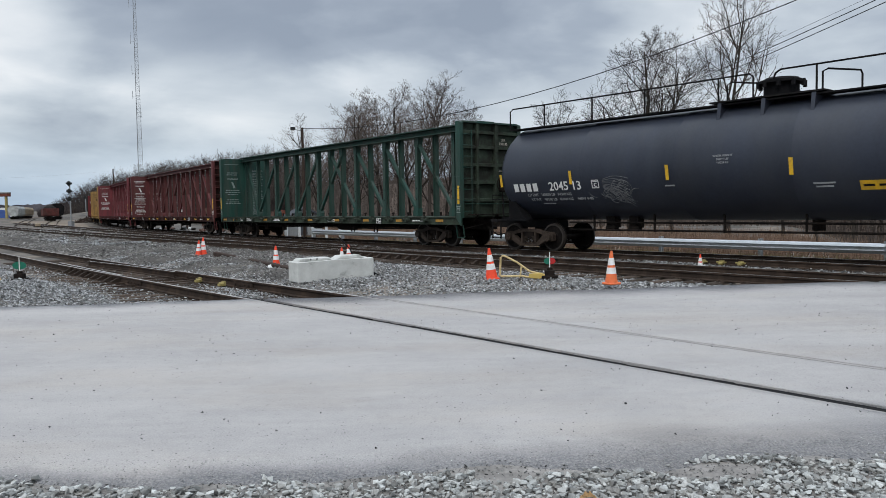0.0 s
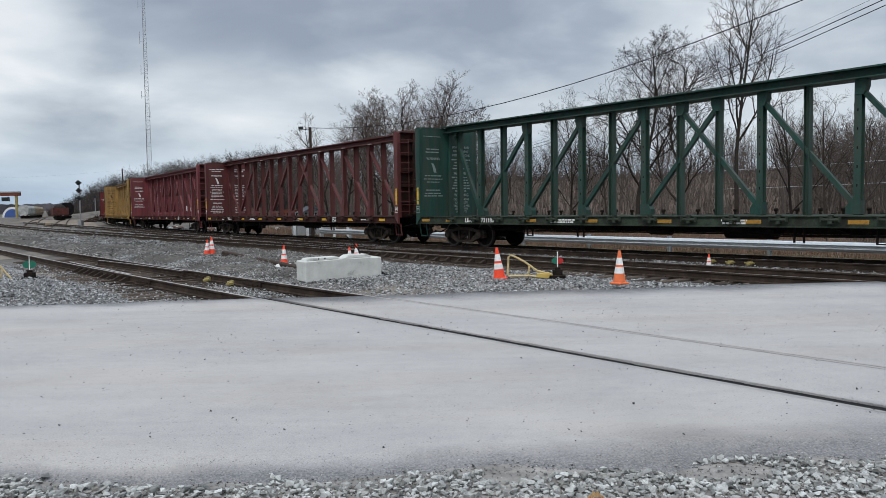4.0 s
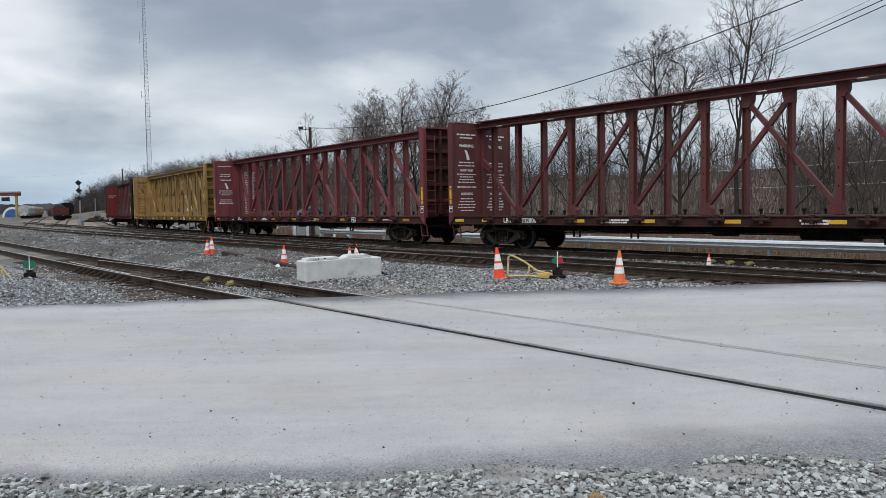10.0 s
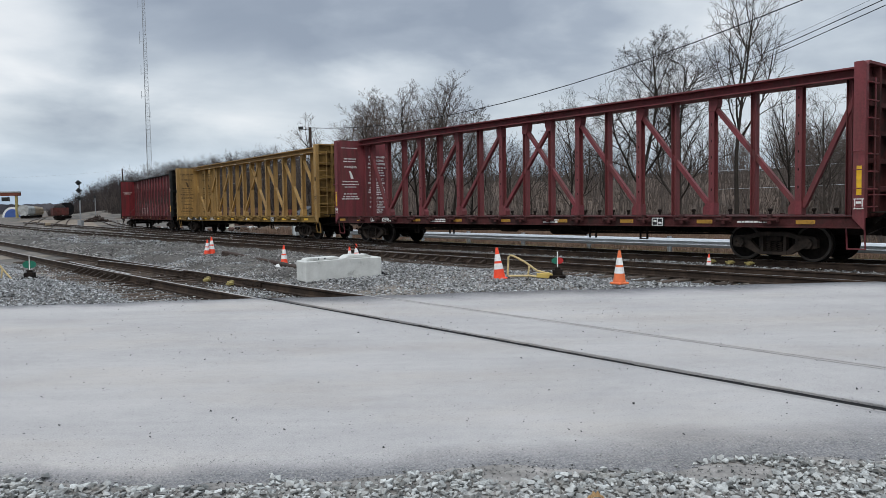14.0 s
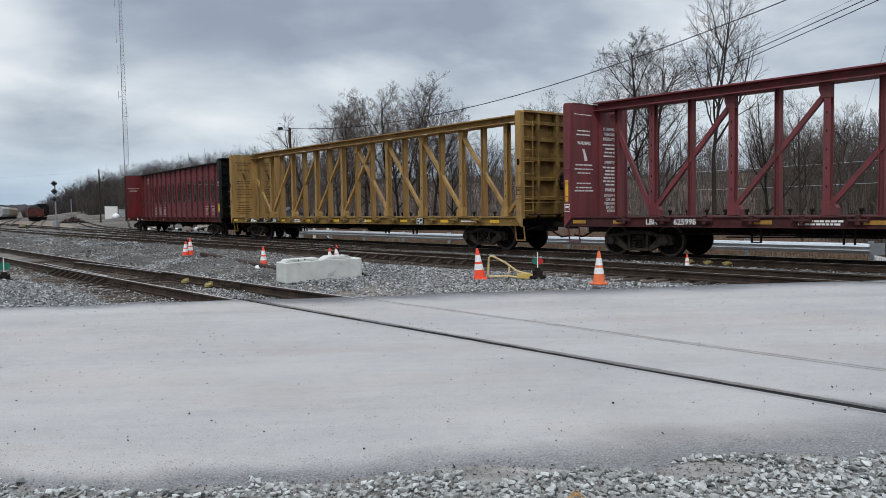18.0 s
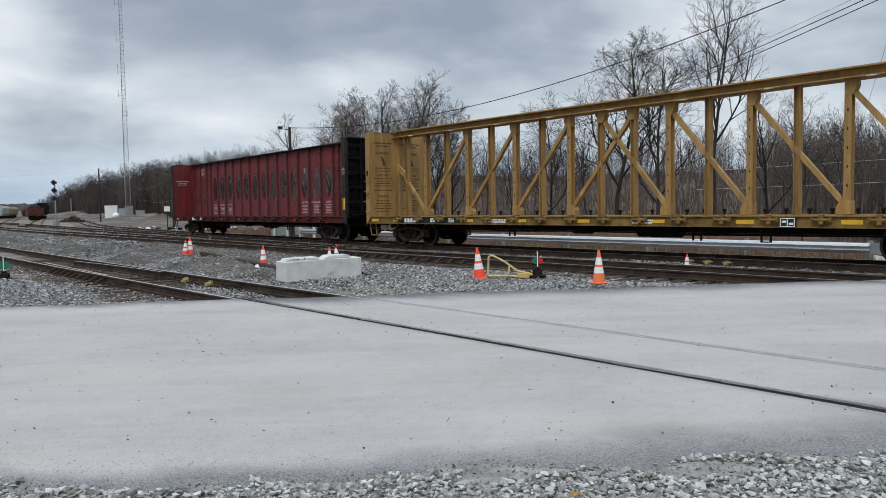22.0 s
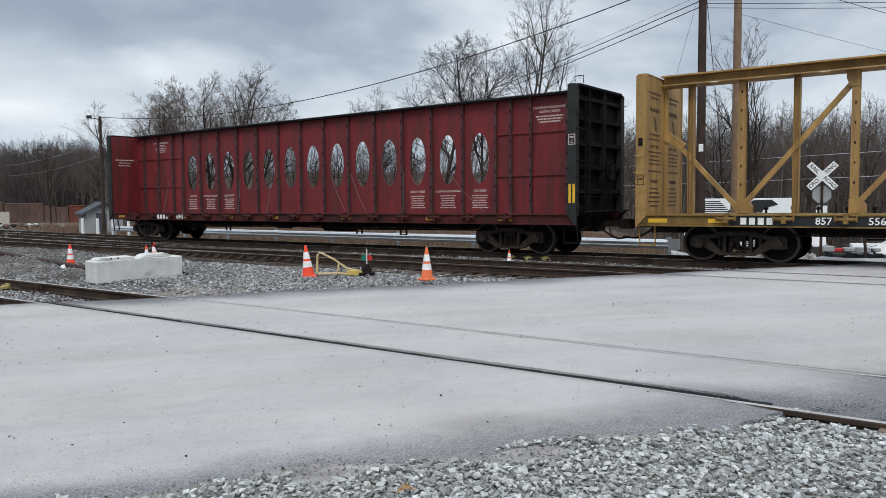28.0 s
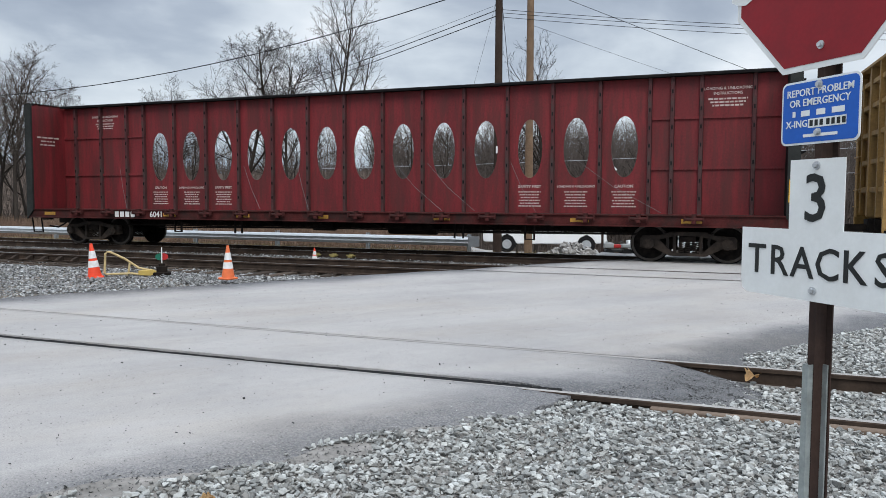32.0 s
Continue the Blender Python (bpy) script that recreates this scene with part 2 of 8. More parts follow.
M["red"] = material("red", (0.152, 0.0145, 0.018), 0.62, vary=0.42, scale=2.4, fine=20, bump=0.06,
                    second=(0.060, 0.018, 0.016), amount=0.65, stretch=(1.6, 1.6, 0.22))
M["green"] = material("green", (0.012, 0.050, 0.038), 0.6, vary=0.42, scale=2.4, fine=20, bump=0.06,
                      second=(0.055, 0.052, 0.042), amount=0.5, stretch=(1.6, 1.6, 0.22))
M["yellow_car"] = material("yellow_car", (0.325, 0.195, 0.062), 0.62, vary=0.42, scale=2.4, fine=20, bump=0.06,
                           second=(0.16, 0.10, 0.045), amount=0.6, stretch=(1.6, 1.6, 0.22))
M["black_paint"] = material("black_paint", (0.008, 0.008, 0.009), 0.8, vary=0.4, scale=1.3, fine=20, bump=0.15,
                            second=(0.028, 0.025, 0.023), amount=0.4)
M["faded_black"] = material("faded_black", (0.030, 0.032, 0.031), 0.75, vary=0.35, scale=2.0, fine=25, bump=0.15)
M["tank_black"] = material("tank_black", (0.024, 0.029, 0.043), 0.42, vary=0.3, scale=0.8, fine=14, bump=0.06,
                           second=(0.042, 0.045, 0.052), amount=0.4, stretch=(1.2, 1.2, 0.3))
M["truck_dust"] = material("truck_dust", (0.030, 0.025, 0.022), 0.85, vary=0.45, scale=4, fine=40, bump=0.4,
                           second=(0.075, 0.056, 0.044), amount=0.55)
M["truck_iron"] = material("truck_iron", (0.011, 0.0095, 0.0088), 0.85, vary=0.4, scale=5, fine=40, bump=0.4,
                           second=(0.035, 0.026, 0.021), amount=0.5)
M["wheel_iron"] = material("wheel_iron", (0.008, 0.007, 0.007), 0.8, metal=0.2, vary=0.4, scale=5, fine=30, bump=0.2,
                           second=(0.03, 0.024, 0.02), amount=0.5)
M["wheel_rim"] = material("wheel_rim", (0.055, 0.048, 0.043), 0.5, metal=0.6, vary=0.35, scale=5, fine=30, bump=0.15,
                          second=(0.05, 0.038, 0.03), amount=0.5)
M["white_paint"] = material("white_paint", (0.72, 0.72, 0.70), 0.6, vary=0.12, scale=5, fine=60, bump=0.05)
M["cream"] = material("cream", (0.45, 0.41, 0.35), 0.7, vary=0.25, scale=8, fine=60, bump=0.05)
M["reflector_dull"] = material("reflector_dull", (0.42, 0.22, 0.03), 0.6, vary=0.3, scale=6, fine=50, bump=0.05,
                               second=(0.12, 0.07, 0.03), amount=0.6)
M["reflector"] = material("reflector", (0.72, 0.42, 0.02), 0.45, vary=0.15, scale=6, fine=50, bump=0.05,
                          second=(0.30, 0.20, 0.06), amount=0.5)
M["concrete"] = material("concrete", (0.53, 0.535, 0.515), 0.92, vary=0.18, scale=4, fine=50, bump=0.35,
                         second=(0.20, 0.205, 0.19), amount=0.6, edge=(0.57, 0.66))
M["cone_orange"] = material("cone_orange", (0.85, 0.075, 0.03), 0.5, vary=0.12, scale=8, fine=60, bump=0.05)
M["cone_faded"] = material("cone_faded", (0.75, 0.17, 0.06), 0.6, vary=0.15, scale=8, fine=60, bump=0.05)
M["reflective_white"] = material("reflective_white", (0.78, 0.78, 0.78), 0.4, vary=0.12, scale=10, fine=60, bump=0.02,
                                 second=(0.5, 0.48, 0.45), amount=0.4)
M["yellow_pipe"] = material("yellow_pipe", (0.60, 0.47, 0.24), 0.55, vary=0.2, scale=9, fine=60, bump=0.1,
                            second=(0.25, 0.17, 0.08), amount=0.5)
M["target_green"] = material("target_green", (0.012, 0.14, 0.09), 0.5, vary=0.2)
M["target_red"] = material("target_red", (0.40, 0.02, 0.02), 0.5, vary=0.2)
M["galvanised"] = material("galvanised", (0.52, 0.54, 0.56), 0.4, metal=0.75, vary=0.15, scale=4, fine=50, bump=0.08)
M["galvanised_dull"] = material("galvanised_dull", (0.36, 0.40, 0.40), 0.45, metal=0.6, vary=0.3, scale=7, fine=60, bump=0.1,
                                second=(0.20, 0.22, 0.21), amount=0.5)
M["pole_wood"] = material("pole_wood", (0.125, 0.085, 0.060), 0.92, vary=0.35, scale=3, fine=40, bump=0.5)
M["pole_pale"] = material("pole_pale", (0.20, 0.135, 0.09), 0.92, vary=0.3, scale=3, fine=40, bump=0.5)
M["pole_dark"] = material("pole_dark", (0.05, 0.036, 0.03), 0.92, vary=0.35, scale=3, fine=40, bump=0.5)
M["bark"] = material("bark", (0.043, 0.036, 0.031), 0.95, vary=0.35, scale=6, fine=40, bump=0.4, rand=0.35)
M["twig_pale"] = material("twig_pale", (0.100, 0.082, 0.073), 0.95, vary=0.3, scale=6, fine=40, bump=0.3, rand=0.3)
M["bark_grey"] = material("bark_grey", (0.090, 0.075, 0.067), 0.95, vary=0.35, scale=5, fine=40, bump=0.4, rand=0.4)
M["bark_far"] = material("bark_far", (0.064, 0.054, 0.052), 0.95, vary=0.35, scale=2, fine=12, bump=0, island=0.3)
M["woods_floor"] = material("woods_floor", (0.118, 0.090, 0.073), 0.98, vary=0.5, scale=0.15, fine=3, bump=0.8,
                            second=(0.085, 0.068, 0.058), amount=0.6)
M["brush"] = material("brush", (0.21, 0.145, 0.108), 0.95, vary=0.3, scale=2, fine=12, bump=0, island=0.5)
M["dead_grass"] = material("dead_grass", (0.30, 0.25, 0.13), 0.95, vary=0.3, scale=2, fine=12, bump=0, island=0.5)
M["steel_mast"] = material("steel_mast", (0.27, 0.28, 0.29), 0.6, metal=0.4, vary=0.15)
M["wire"] = material("wire", (0.015, 0.016, 0.018), 0.7, vary=0.1, bump=0)
M["sign_red"] = material("sign_red", (0.235, 0.008, 0.015), 0.6, vary=0.18, scale=7, fine=60, bump=0.03)
M["sign_blue"] = material("sign_blue", (0.010, 0.10, 0.46), 0.4, vary=0.1, scale=7, fine=60, bump=0.03)
M["sign_white"] = material("sign_white", (0.74, 0.76, 0.76), 0.4, vary=0.06, scale=6, fine=60, bump=0.02,
                           second=(0.55, 0.55, 0.52), amount=0.2)
M["sign_black"] = material("sign_black", (0.012, 0.014, 0.014), 0.5, vary=0.2)
M["post_brown"] = material("post_brown", (0.055, 0.036, 0.030), 0.75, metal=0.3, vary=0.3, scale=6, fine=50, bump=0.2,
                           second=(0.025, 0.02, 0.02), amount=0.6)
M["white_vehicle"] = material("white_vehicle", (0.78, 0.79, 0.80), 0.25, vary=0.03, scale=2, fine=20, bump=0)
M["dark_glass"] = material("dark_glass", (0.02, 0.03, 0.035), 0.1, vary=0.1, bump=0)
M["rubber"] = material("rubber", (0.015, 0.015, 0.016), 0.85, vary=0.2)
M["rust_red"] = material("rust_red", (0.130, 0.082, 0.068), 0.85, vary=0.35, scale=0.8, fine=12, bump=0.2,
                         second=(0.07, 0.05, 0.045), amount=0.6)
M["orange_rust"] = material("orange_rust", (0.15, 0.055, 0.04), 0.8, vary=0.3, scale=0.8, fine=12, bump=0.2)
M["hopper_grey"] = material("hopper_grey", (0.40, 0.41, 0.40), 0.7, vary=0.25, scale=0.7, fine=12, bump=0.1,
                            second=(0.17, 0.16, 0.14), amount=0.6)
M["tan_paint"] = material("tan_paint", (0.30, 0.235, 0.16), 0.7, vary=0.25, scale=0.7, fine=12, bump=0.1,
                          second=(0.2, 0.17, 0.13), amount=0.5)
M["grey_wall"] = material("grey_wall", (0.30, 0.31, 0.31), 0.85, vary=0.2, scale=1, fine=14, bump=0.2)
M["grey_roof"] = material("grey_roof", (0.07, 0.075, 0.085), 0.85, vary=0.2, scale=1, fine=14, bump=0.2)
M["yellow_clamp"] = material("yellow_clamp", (0.34, 0.28, 0.10), 0.7, vary=0.3, scale=12, fine=60, bump=0.1, second=(0.12, 0.09, 0.05), amount=0.6)
M["yellow_paint"] = material("yellow_paint", (0.50, 0.36, 0.10), 0.5, vary=0.15, scale=9, fine=60, bump=0.05)
M["stone_dirty"] = material("stone_dirty", (0.215, 0.210, 0.203), 0.95, vary=0.3, scale=5, fine=50, bump=0.3, island=0.7)
M["crumbs"] = material("crumbs", (0.125, 0.127, 0.132), 0.9, vary=0.3, scale=14, fine=90, bump=0.2, island=0.85)
M["crumbs_grey"] = material("crumbs_grey", (0.20, 0.20, 0.203), 0.95, vary=0.3, scale=14, fine=90, bump=0.2, island=0.6)
M["stone_dark"] = material("stone_dark", (0.05, 0.05, 0.052), 0.9, vary=0.3, scale=14, fine=90, bump=0.2, island=0.5)
M["container_blue"] = material("container_blue", (0.05, 0.10, 0.30), 0.7, vary=0.2, scale=0.6, fine=9, bump=0.1)
M["cinders"] = material("cinders", (0.080, 0.075, 0.070), 0.97, vary=0.7, scale=0.9, fine=22, bump=1.0, second=(0.20, 0.187, 0.168), amount=0.6, edge=(0.52, 0.66))
M["tan_dirt"] = material("tan_dirt", (0.215, 0.180, 0.142), 0.97, vary=0.35, scale=0.18, fine=5, bump=0.7, second=(0.14, 0.125, 0.11), amount=0.6)
M["maroon_rust"] = material("maroon_rust", (0.085, 0.030, 0.027), 0.85, vary=0.4, scale=1.5, fine=12, bump=0.3, second=(0.045, 0.032, 0.028), amount=0.6)
M["lot_gravel"] = material("lot_gravel", (0.34, 0.33, 0.32), 0.95, vary=0.25, scale=0.6, fine=14, bump=0.5, second=(0.24, 0.23, 0.215), amount=0.6)
M["far_woods"] = material("far_woods", (0.098, 0.092, 0.102), 1.0, vary=0.35, scale=0.05, fine=0.6, bump=0)
# distance haze is mixed into the hills' own blue-grey colour
M["hazy_hills"] = material("hazy_hills", (0.13, 0.175, 0.23), 1.0, vary=0.2, scale=0.004, fine=0.05, bump=0)
# darker copy of each paint: grime on sills, recess shade on front ends
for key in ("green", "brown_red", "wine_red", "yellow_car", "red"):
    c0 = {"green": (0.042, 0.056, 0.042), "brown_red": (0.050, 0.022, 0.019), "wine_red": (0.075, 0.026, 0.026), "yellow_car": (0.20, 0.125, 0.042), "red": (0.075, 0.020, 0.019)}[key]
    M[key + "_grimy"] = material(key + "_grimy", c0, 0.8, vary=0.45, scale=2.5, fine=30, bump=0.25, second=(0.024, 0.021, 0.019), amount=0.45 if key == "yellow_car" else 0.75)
M["leaf_dry"] = material("leaf_dry", (0.50, 0.33, 0.17), 0.8, vary=0.25, scale=20, fine=90, bump=0.2)
M["plastic_bag"] = material("plastic_bag", (0.62, 0.63, 0.62), 0.5, vary=0.2, scale=9, fine=40, bump=0.3)


# ---- building helpers ----
def box(bm, c, s, turn=None):
    """A box with centre c and sizes s, turned by the matrix turn about its centre."""
    m = Matrix.Translation(c) @ (turn.to_4x4() if turn is not None else Matrix.Identity(4)) @ Matrix.Diagonal((*s, 1))
    bmesh.ops.create_cube(bm, size=1.0, matrix=m)


def beam(bm, a, b, w, h, up=(0, 0, 1)):
    """A bar of section w x h from a to b."""
    a, b = Vector(a), Vector(b)
    d = b - a
    z = d.normalized()
    u = Vector(up)
    if abs(z.dot(u)) > 0.98:
        u = Vector((0, 1, 0))
    x = u.cross(z).normalized()
    y = z.cross(x)
    t = Matrix((x, y, z)).transposed()
    box(bm, (a + b) / 2, (w, h, d.length), t)


def rod(bm, a, b, r, r2=None, n=8, caps=True):
    """A round bar from a to b, of radius r to r2."""
    a, b = Vector(a), Vector(b)
    d = b - a
    t = d.to_track_quat("Z", "Y").to_matrix().to_4x4()
    bmesh.ops.create_cone(bm, cap_ends=caps, segments=n, radius1=r, radius2=r if r2 is None else r2, depth=d.length,
                          matrix=Matrix.Translation((a + b) / 2) @ t)


def chain(bm, points, r, n=6):
    """A bent round bar through points, one tube."""
    pts = [Vector(p) for p in points]
    rings = []
    for i, p in enumerate(pts):
        d = (pts[min(i + 1, len(pts) - 1)] - pts[max(i - 1, 0)]).normalized()
        u = Vector((0, 0, 1)) if abs(d.z) < 0.95 else Vector((0, 1, 0))
        x = u.cross(d).normalized()
        y = d.cross(x)
        rings.append([bm.verts.new(p + r * (math.cos(a) * x + math.sin(a) * y)) for a in
                      [2 * math.pi * k / n for k in range(n)]])
    for a, b in zip(rings, rings[1:]):
        for k in range(n):
            bm.faces.new((a[k], a[(k + 1) % n], b[(k + 1) % n], b[k]))
    bm.faces.new(rings[0][::-1])
    bm.faces.new(rings[-1])


def slab(bm, outline, axis, lo, hi):
    """The outline (pairs) pulled along axis 'x', 'y' or 'z' from lo to hi."""
    def at(p, v):
        return {"x": (v, p[0], p[1]), "y": (p[0], v, p[1]), "z": (p[0], p[1], v)}[axis]
    a = [bm.verts.new(at(p, lo)) for p in outline]
    b = [bm.verts.new(at(p, hi)) for p in outline]
    n = len(outline)
    bm.faces.new(a[::-1])
    bm.faces.new(b)
    for k in range(n):
        bm.faces.new((a[k], a[(k + 1) % n], b[(k + 1) % n], b[k]))


def soften(bm, w, segments=1):
    bmesh.ops.bevel(bm, geom=list(bm.edges), offset=w, segments=segments, affect="EDGES", clamp_overlap=True)


def finish(bm, name, mat, smooth=False):
    bmesh.ops.recalc_face_normals(bm, faces=bm.faces[:])
    me = bpy.data.meshes.new(name)
    bm.to_mesh(me)
    bm.free()
    for m in mat if isinstance(mat, (list, tuple)) else (mat,):
        me.materials.append(m)
    if smooth:
        me.polygons.foreach_set("use_smooth", [True] * len(me.polygons))
        me.set_sharp_from_angle(angle=radians(38))
    return me


def part(name, bm, mat, parent=None, label="", at=None, smooth=False):
    """One mesh object from bm, or on the given mesh, under its thing."""
    ob = new(name, finish(bm, name, mat, smooth) if isinstance(bm, bmesh.types.BMesh) else bm)
    if parent is not None:
        ob.parent = parent
    if at is not None:
        ob.matrix_basis = at
    if label:
        ob["label"] = label
    return ob


def thing(name, label, category, at=None, group="", kind=""):
    ob = new(name)
    ob.empty_display_size = 0.3
    if at is not None:
        ob.matrix_basis = at
    return tagged(ob, label, category, group, kind)


def sheet(name, verts, faces, mat, smooth=False):
    me = bpy.data.meshes.new(name)
    me.from_pydata([tuple(v) for v in verts], [], [tuple(f) for f in faces])
    me.materials.append(mat)
    if smooth:
        me.polygons.foreach_set("use_smooth", [True] * len(me.polygons))
    return me


LETTERS = {}


def lettering(text, size, mat, thick=0.003, bold=0.012):
    """A flat mesh of the words, centred, in the plane x, z, facing -y."""
    key = (text, size, mat.name)
    if key not in LETTERS:
        cu = bpy.data.curves.new("lettering", "FONT")
        cu.body, cu.size, cu.align_x, cu.align_y, cu.extrude, cu.resolution_u = text, size, "CENTER", "CENTER", thick, 2
        cu.offset = size * bold
        ob = new("lettering", cu)
        me = bpy.data.meshes.new_from_object(ob.evaluated_get(bpy.context.evaluated_depsgraph_get()))
        bpy.data.objects.remove(ob)
        me.transform(Matrix.Rotation(radians(90), 4, "X"))
        me.materials.clear()
        me.materials.append(mat)
        LETTERS[key] = me
    return LETTERS[key]


def bars(bm, x0, x1, z, h, y, rng, gap=0.25, words=(0.06, 0.22)):
    """A line of unreadable writing: bars of the words' lengths from x0 to x1 at height z, on the plane y."""
    x = x0
    while x < x1 - 0.02:
        w = min(rng.uniform(*words), x1 - x)
        box(bm, (x + w / 2, y, z), (w, 0.006, h))
        x += w + h * gap + 0.012


# ---- the plan: tracks ----
HEADING0, BEND, EASE, BEND_END, FOOT = 0.67803, 0.0015322, 6.9915e-6, 97.182, 11.839
STRAIGHT = 200.0


def main_line(s, side=0.0, z=0.0):
    """The main line at the run s: place, its direction of travel and the way to its left."""
    t0 = Vector((math.cos(HEADING0), -math.sin(HEADING0), 0))
    n0 = Vector((math.sin(HEADING0), math.cos(HEADING0), 0))
    q = BEND_END - s
    p = n0 * FOOT + t0 * BEND_END
    if q <= 0:
        return p - t0 * q + n0 * side + Vector((0, 0, z)), t0, n0
    turn = lambda w: BEND * min(w, STRAIGHT) + EASE * min(w, STRAIGHT) ** 2 / 2
    steps = 20
    for k in range(steps):
        a = turn((k + 0.5) * q / steps)
        p += (-t0 * math.cos(a) + n0 * math.sin(a)) * (q / steps)
    a = turn(q)
    t = t0 * math.cos(a) - n0 * math.sin(a)
    n = n0 * math.cos(a) + t0 * math.sin(a)
    return p + n * side + Vector((0, 0, z)), t, n


UP = Vector((0, 0, 1))
E_ALONG = Vector((math.cos(radians(-50.2)), math.sin(radians(-50.2)), 0))
E_OUT = Vector((math.sin(radians(50.2)), math.cos(radians(50.2)), 0))


def straight(s, off, z=0.0):
    """A place s metres along and off metres out from the camera's foot, by the crossing's tracks."""
    return E_ALONG * s + E_OUT * off + Vector((0, 0, z))
# ---- the ground ----
def edge_near(x):
    return 4.22 + 0.02 * x + (0.075 * x if x > 0.8 else 0.06) + 0.13 * ramp(x, 2.8, 3.8) + 0.12 * ramp(x, 5.8, 6.5) + 0.04 * max(0.0, x - 6.5) + 0.05 * math.sin(x * 1.7) + 0.03 * math.sin(x * 4.1)


def edge_far(x):
    return 13.05 + 0.11 * x + 0.06 * math.sin(x * 1.3) + 0.03 * math.sin(x * 3.7)


def across(off, edge):
    """The run at which the line off metres out meets that edge of the road."""
    lo, hi = -120.0, 120.0
    for _ in range(40):
        m = (lo + hi) / 2
        p = straight(m, off)
        if p.y > edge(p.x):
            lo = m
        else:
            hi = m
    return (lo + hi) / 2


T3_NEAR, T3_FAR, GAUGE = 5.755, 7.265, 1.51


def out_of(p):
    return p.x * E_OUT.x + p.y * E_OUT.y


def ramp(v, a, b):
    w = min(1.0, max(0.0, (v - a) / (b - a)))
    return w * w * (3 - 2 * w)


def fall(x, y):
    """Beyond the crossing the road and the lot beside it run downhill."""
    o = out_of(Vector((x, y, 0)))
    return min(4.5, 0.065 * max(0.0, o - 26)) * ramp(math.atan2(x, max(0.1, y)), radians(24), radians(33))


def land(x, y):
    """The height of the ground."""
    o = out_of(Vector((x, y, 0)))
    z = -0.11 - 0.10 * ramp(o, 4.0, 4.9) + 0.09 * ramp(o, 8.1, 9.2) - 0.11 * ramp(o, 12.9, 13.9) + 0.04 * ramp(o, 16.7, 17.3)
    side = ramp(x, -40, -5)
    z -= side * 0.30 * ramp(o, 21.3, 25.5) + side * 0.16 * ramp(o, 25.5, 33)
    z += min(6.5 + 9.0 * ramp(math.atan2(x, max(0.1, y)), 0.35, 0.8), 0.17 * max(0.0, math.hypot(x, y) - 84 - max(0.0, -x - 8) * 2.1)) - fall(x, y)
    z += 0.03 * noise.noise((x * 0.4, y * 0.4, 0))
    if 8.5 < o < 14 and x < -2:
        z += 0.10 * noise.noise((x * 0.7, y * 0.7, 3))
    return z


def grid_lines(lo, hi, fine_lo, fine_hi, step):
    pts, v = [], fine_lo
    while v <= fine_hi:
        pts.append(v)
        v += step
    v, d = fine_hi, step
    while v < hi:
        d *= 1.35
        v += d
        pts.append(min(v, hi))
    v, d = fine_lo, step
    low = []
    while v > lo:
        d *= 1.35
        v -= d
        low.append(max(v, lo))
    return low[::-1] + pts


gx = grid_lines(-2500, 2500, -32, 34, 0.75)
gy = grid_lines(-1500, 4000, -4, 60, 0.75)
verts = [(x, y, land(x, y)) for y in gy for x in gx]
faces = [(j * len(gx) + i, j * len(gx) + i + 1, (j + 1) * len(gx) + i + 1, (j + 1) * len(gx) + i)
         for j in range(len(gy) - 1) for i in range(len(gx) - 1)]
ground = tagged(new("ground", sheet("ground", verts, faces, M["dirt"], True)), "dark cinder and dirt ground of a rail yard",
                "ground", kind="structure")
ground.data.materials.append(M["woods_floor"])
for q in ground.data.polygons:
    c = q.center
    if c.y > 20 and math.hypot(c.x, c.y) - 80 - max(0.0, -c.x - 8) * 2.1 > 0:
        q.material_index = 1


# ---- the road over the tracks ----
def dust_of(me, values):
    """How much pale road dust lies on the asphalt: 1 on the wheel tracks, 0 on the washed, crumbled edges."""
    me.attributes.new("dust", "FLOAT", "POINT").data.foreach_set("value", values)
    return me


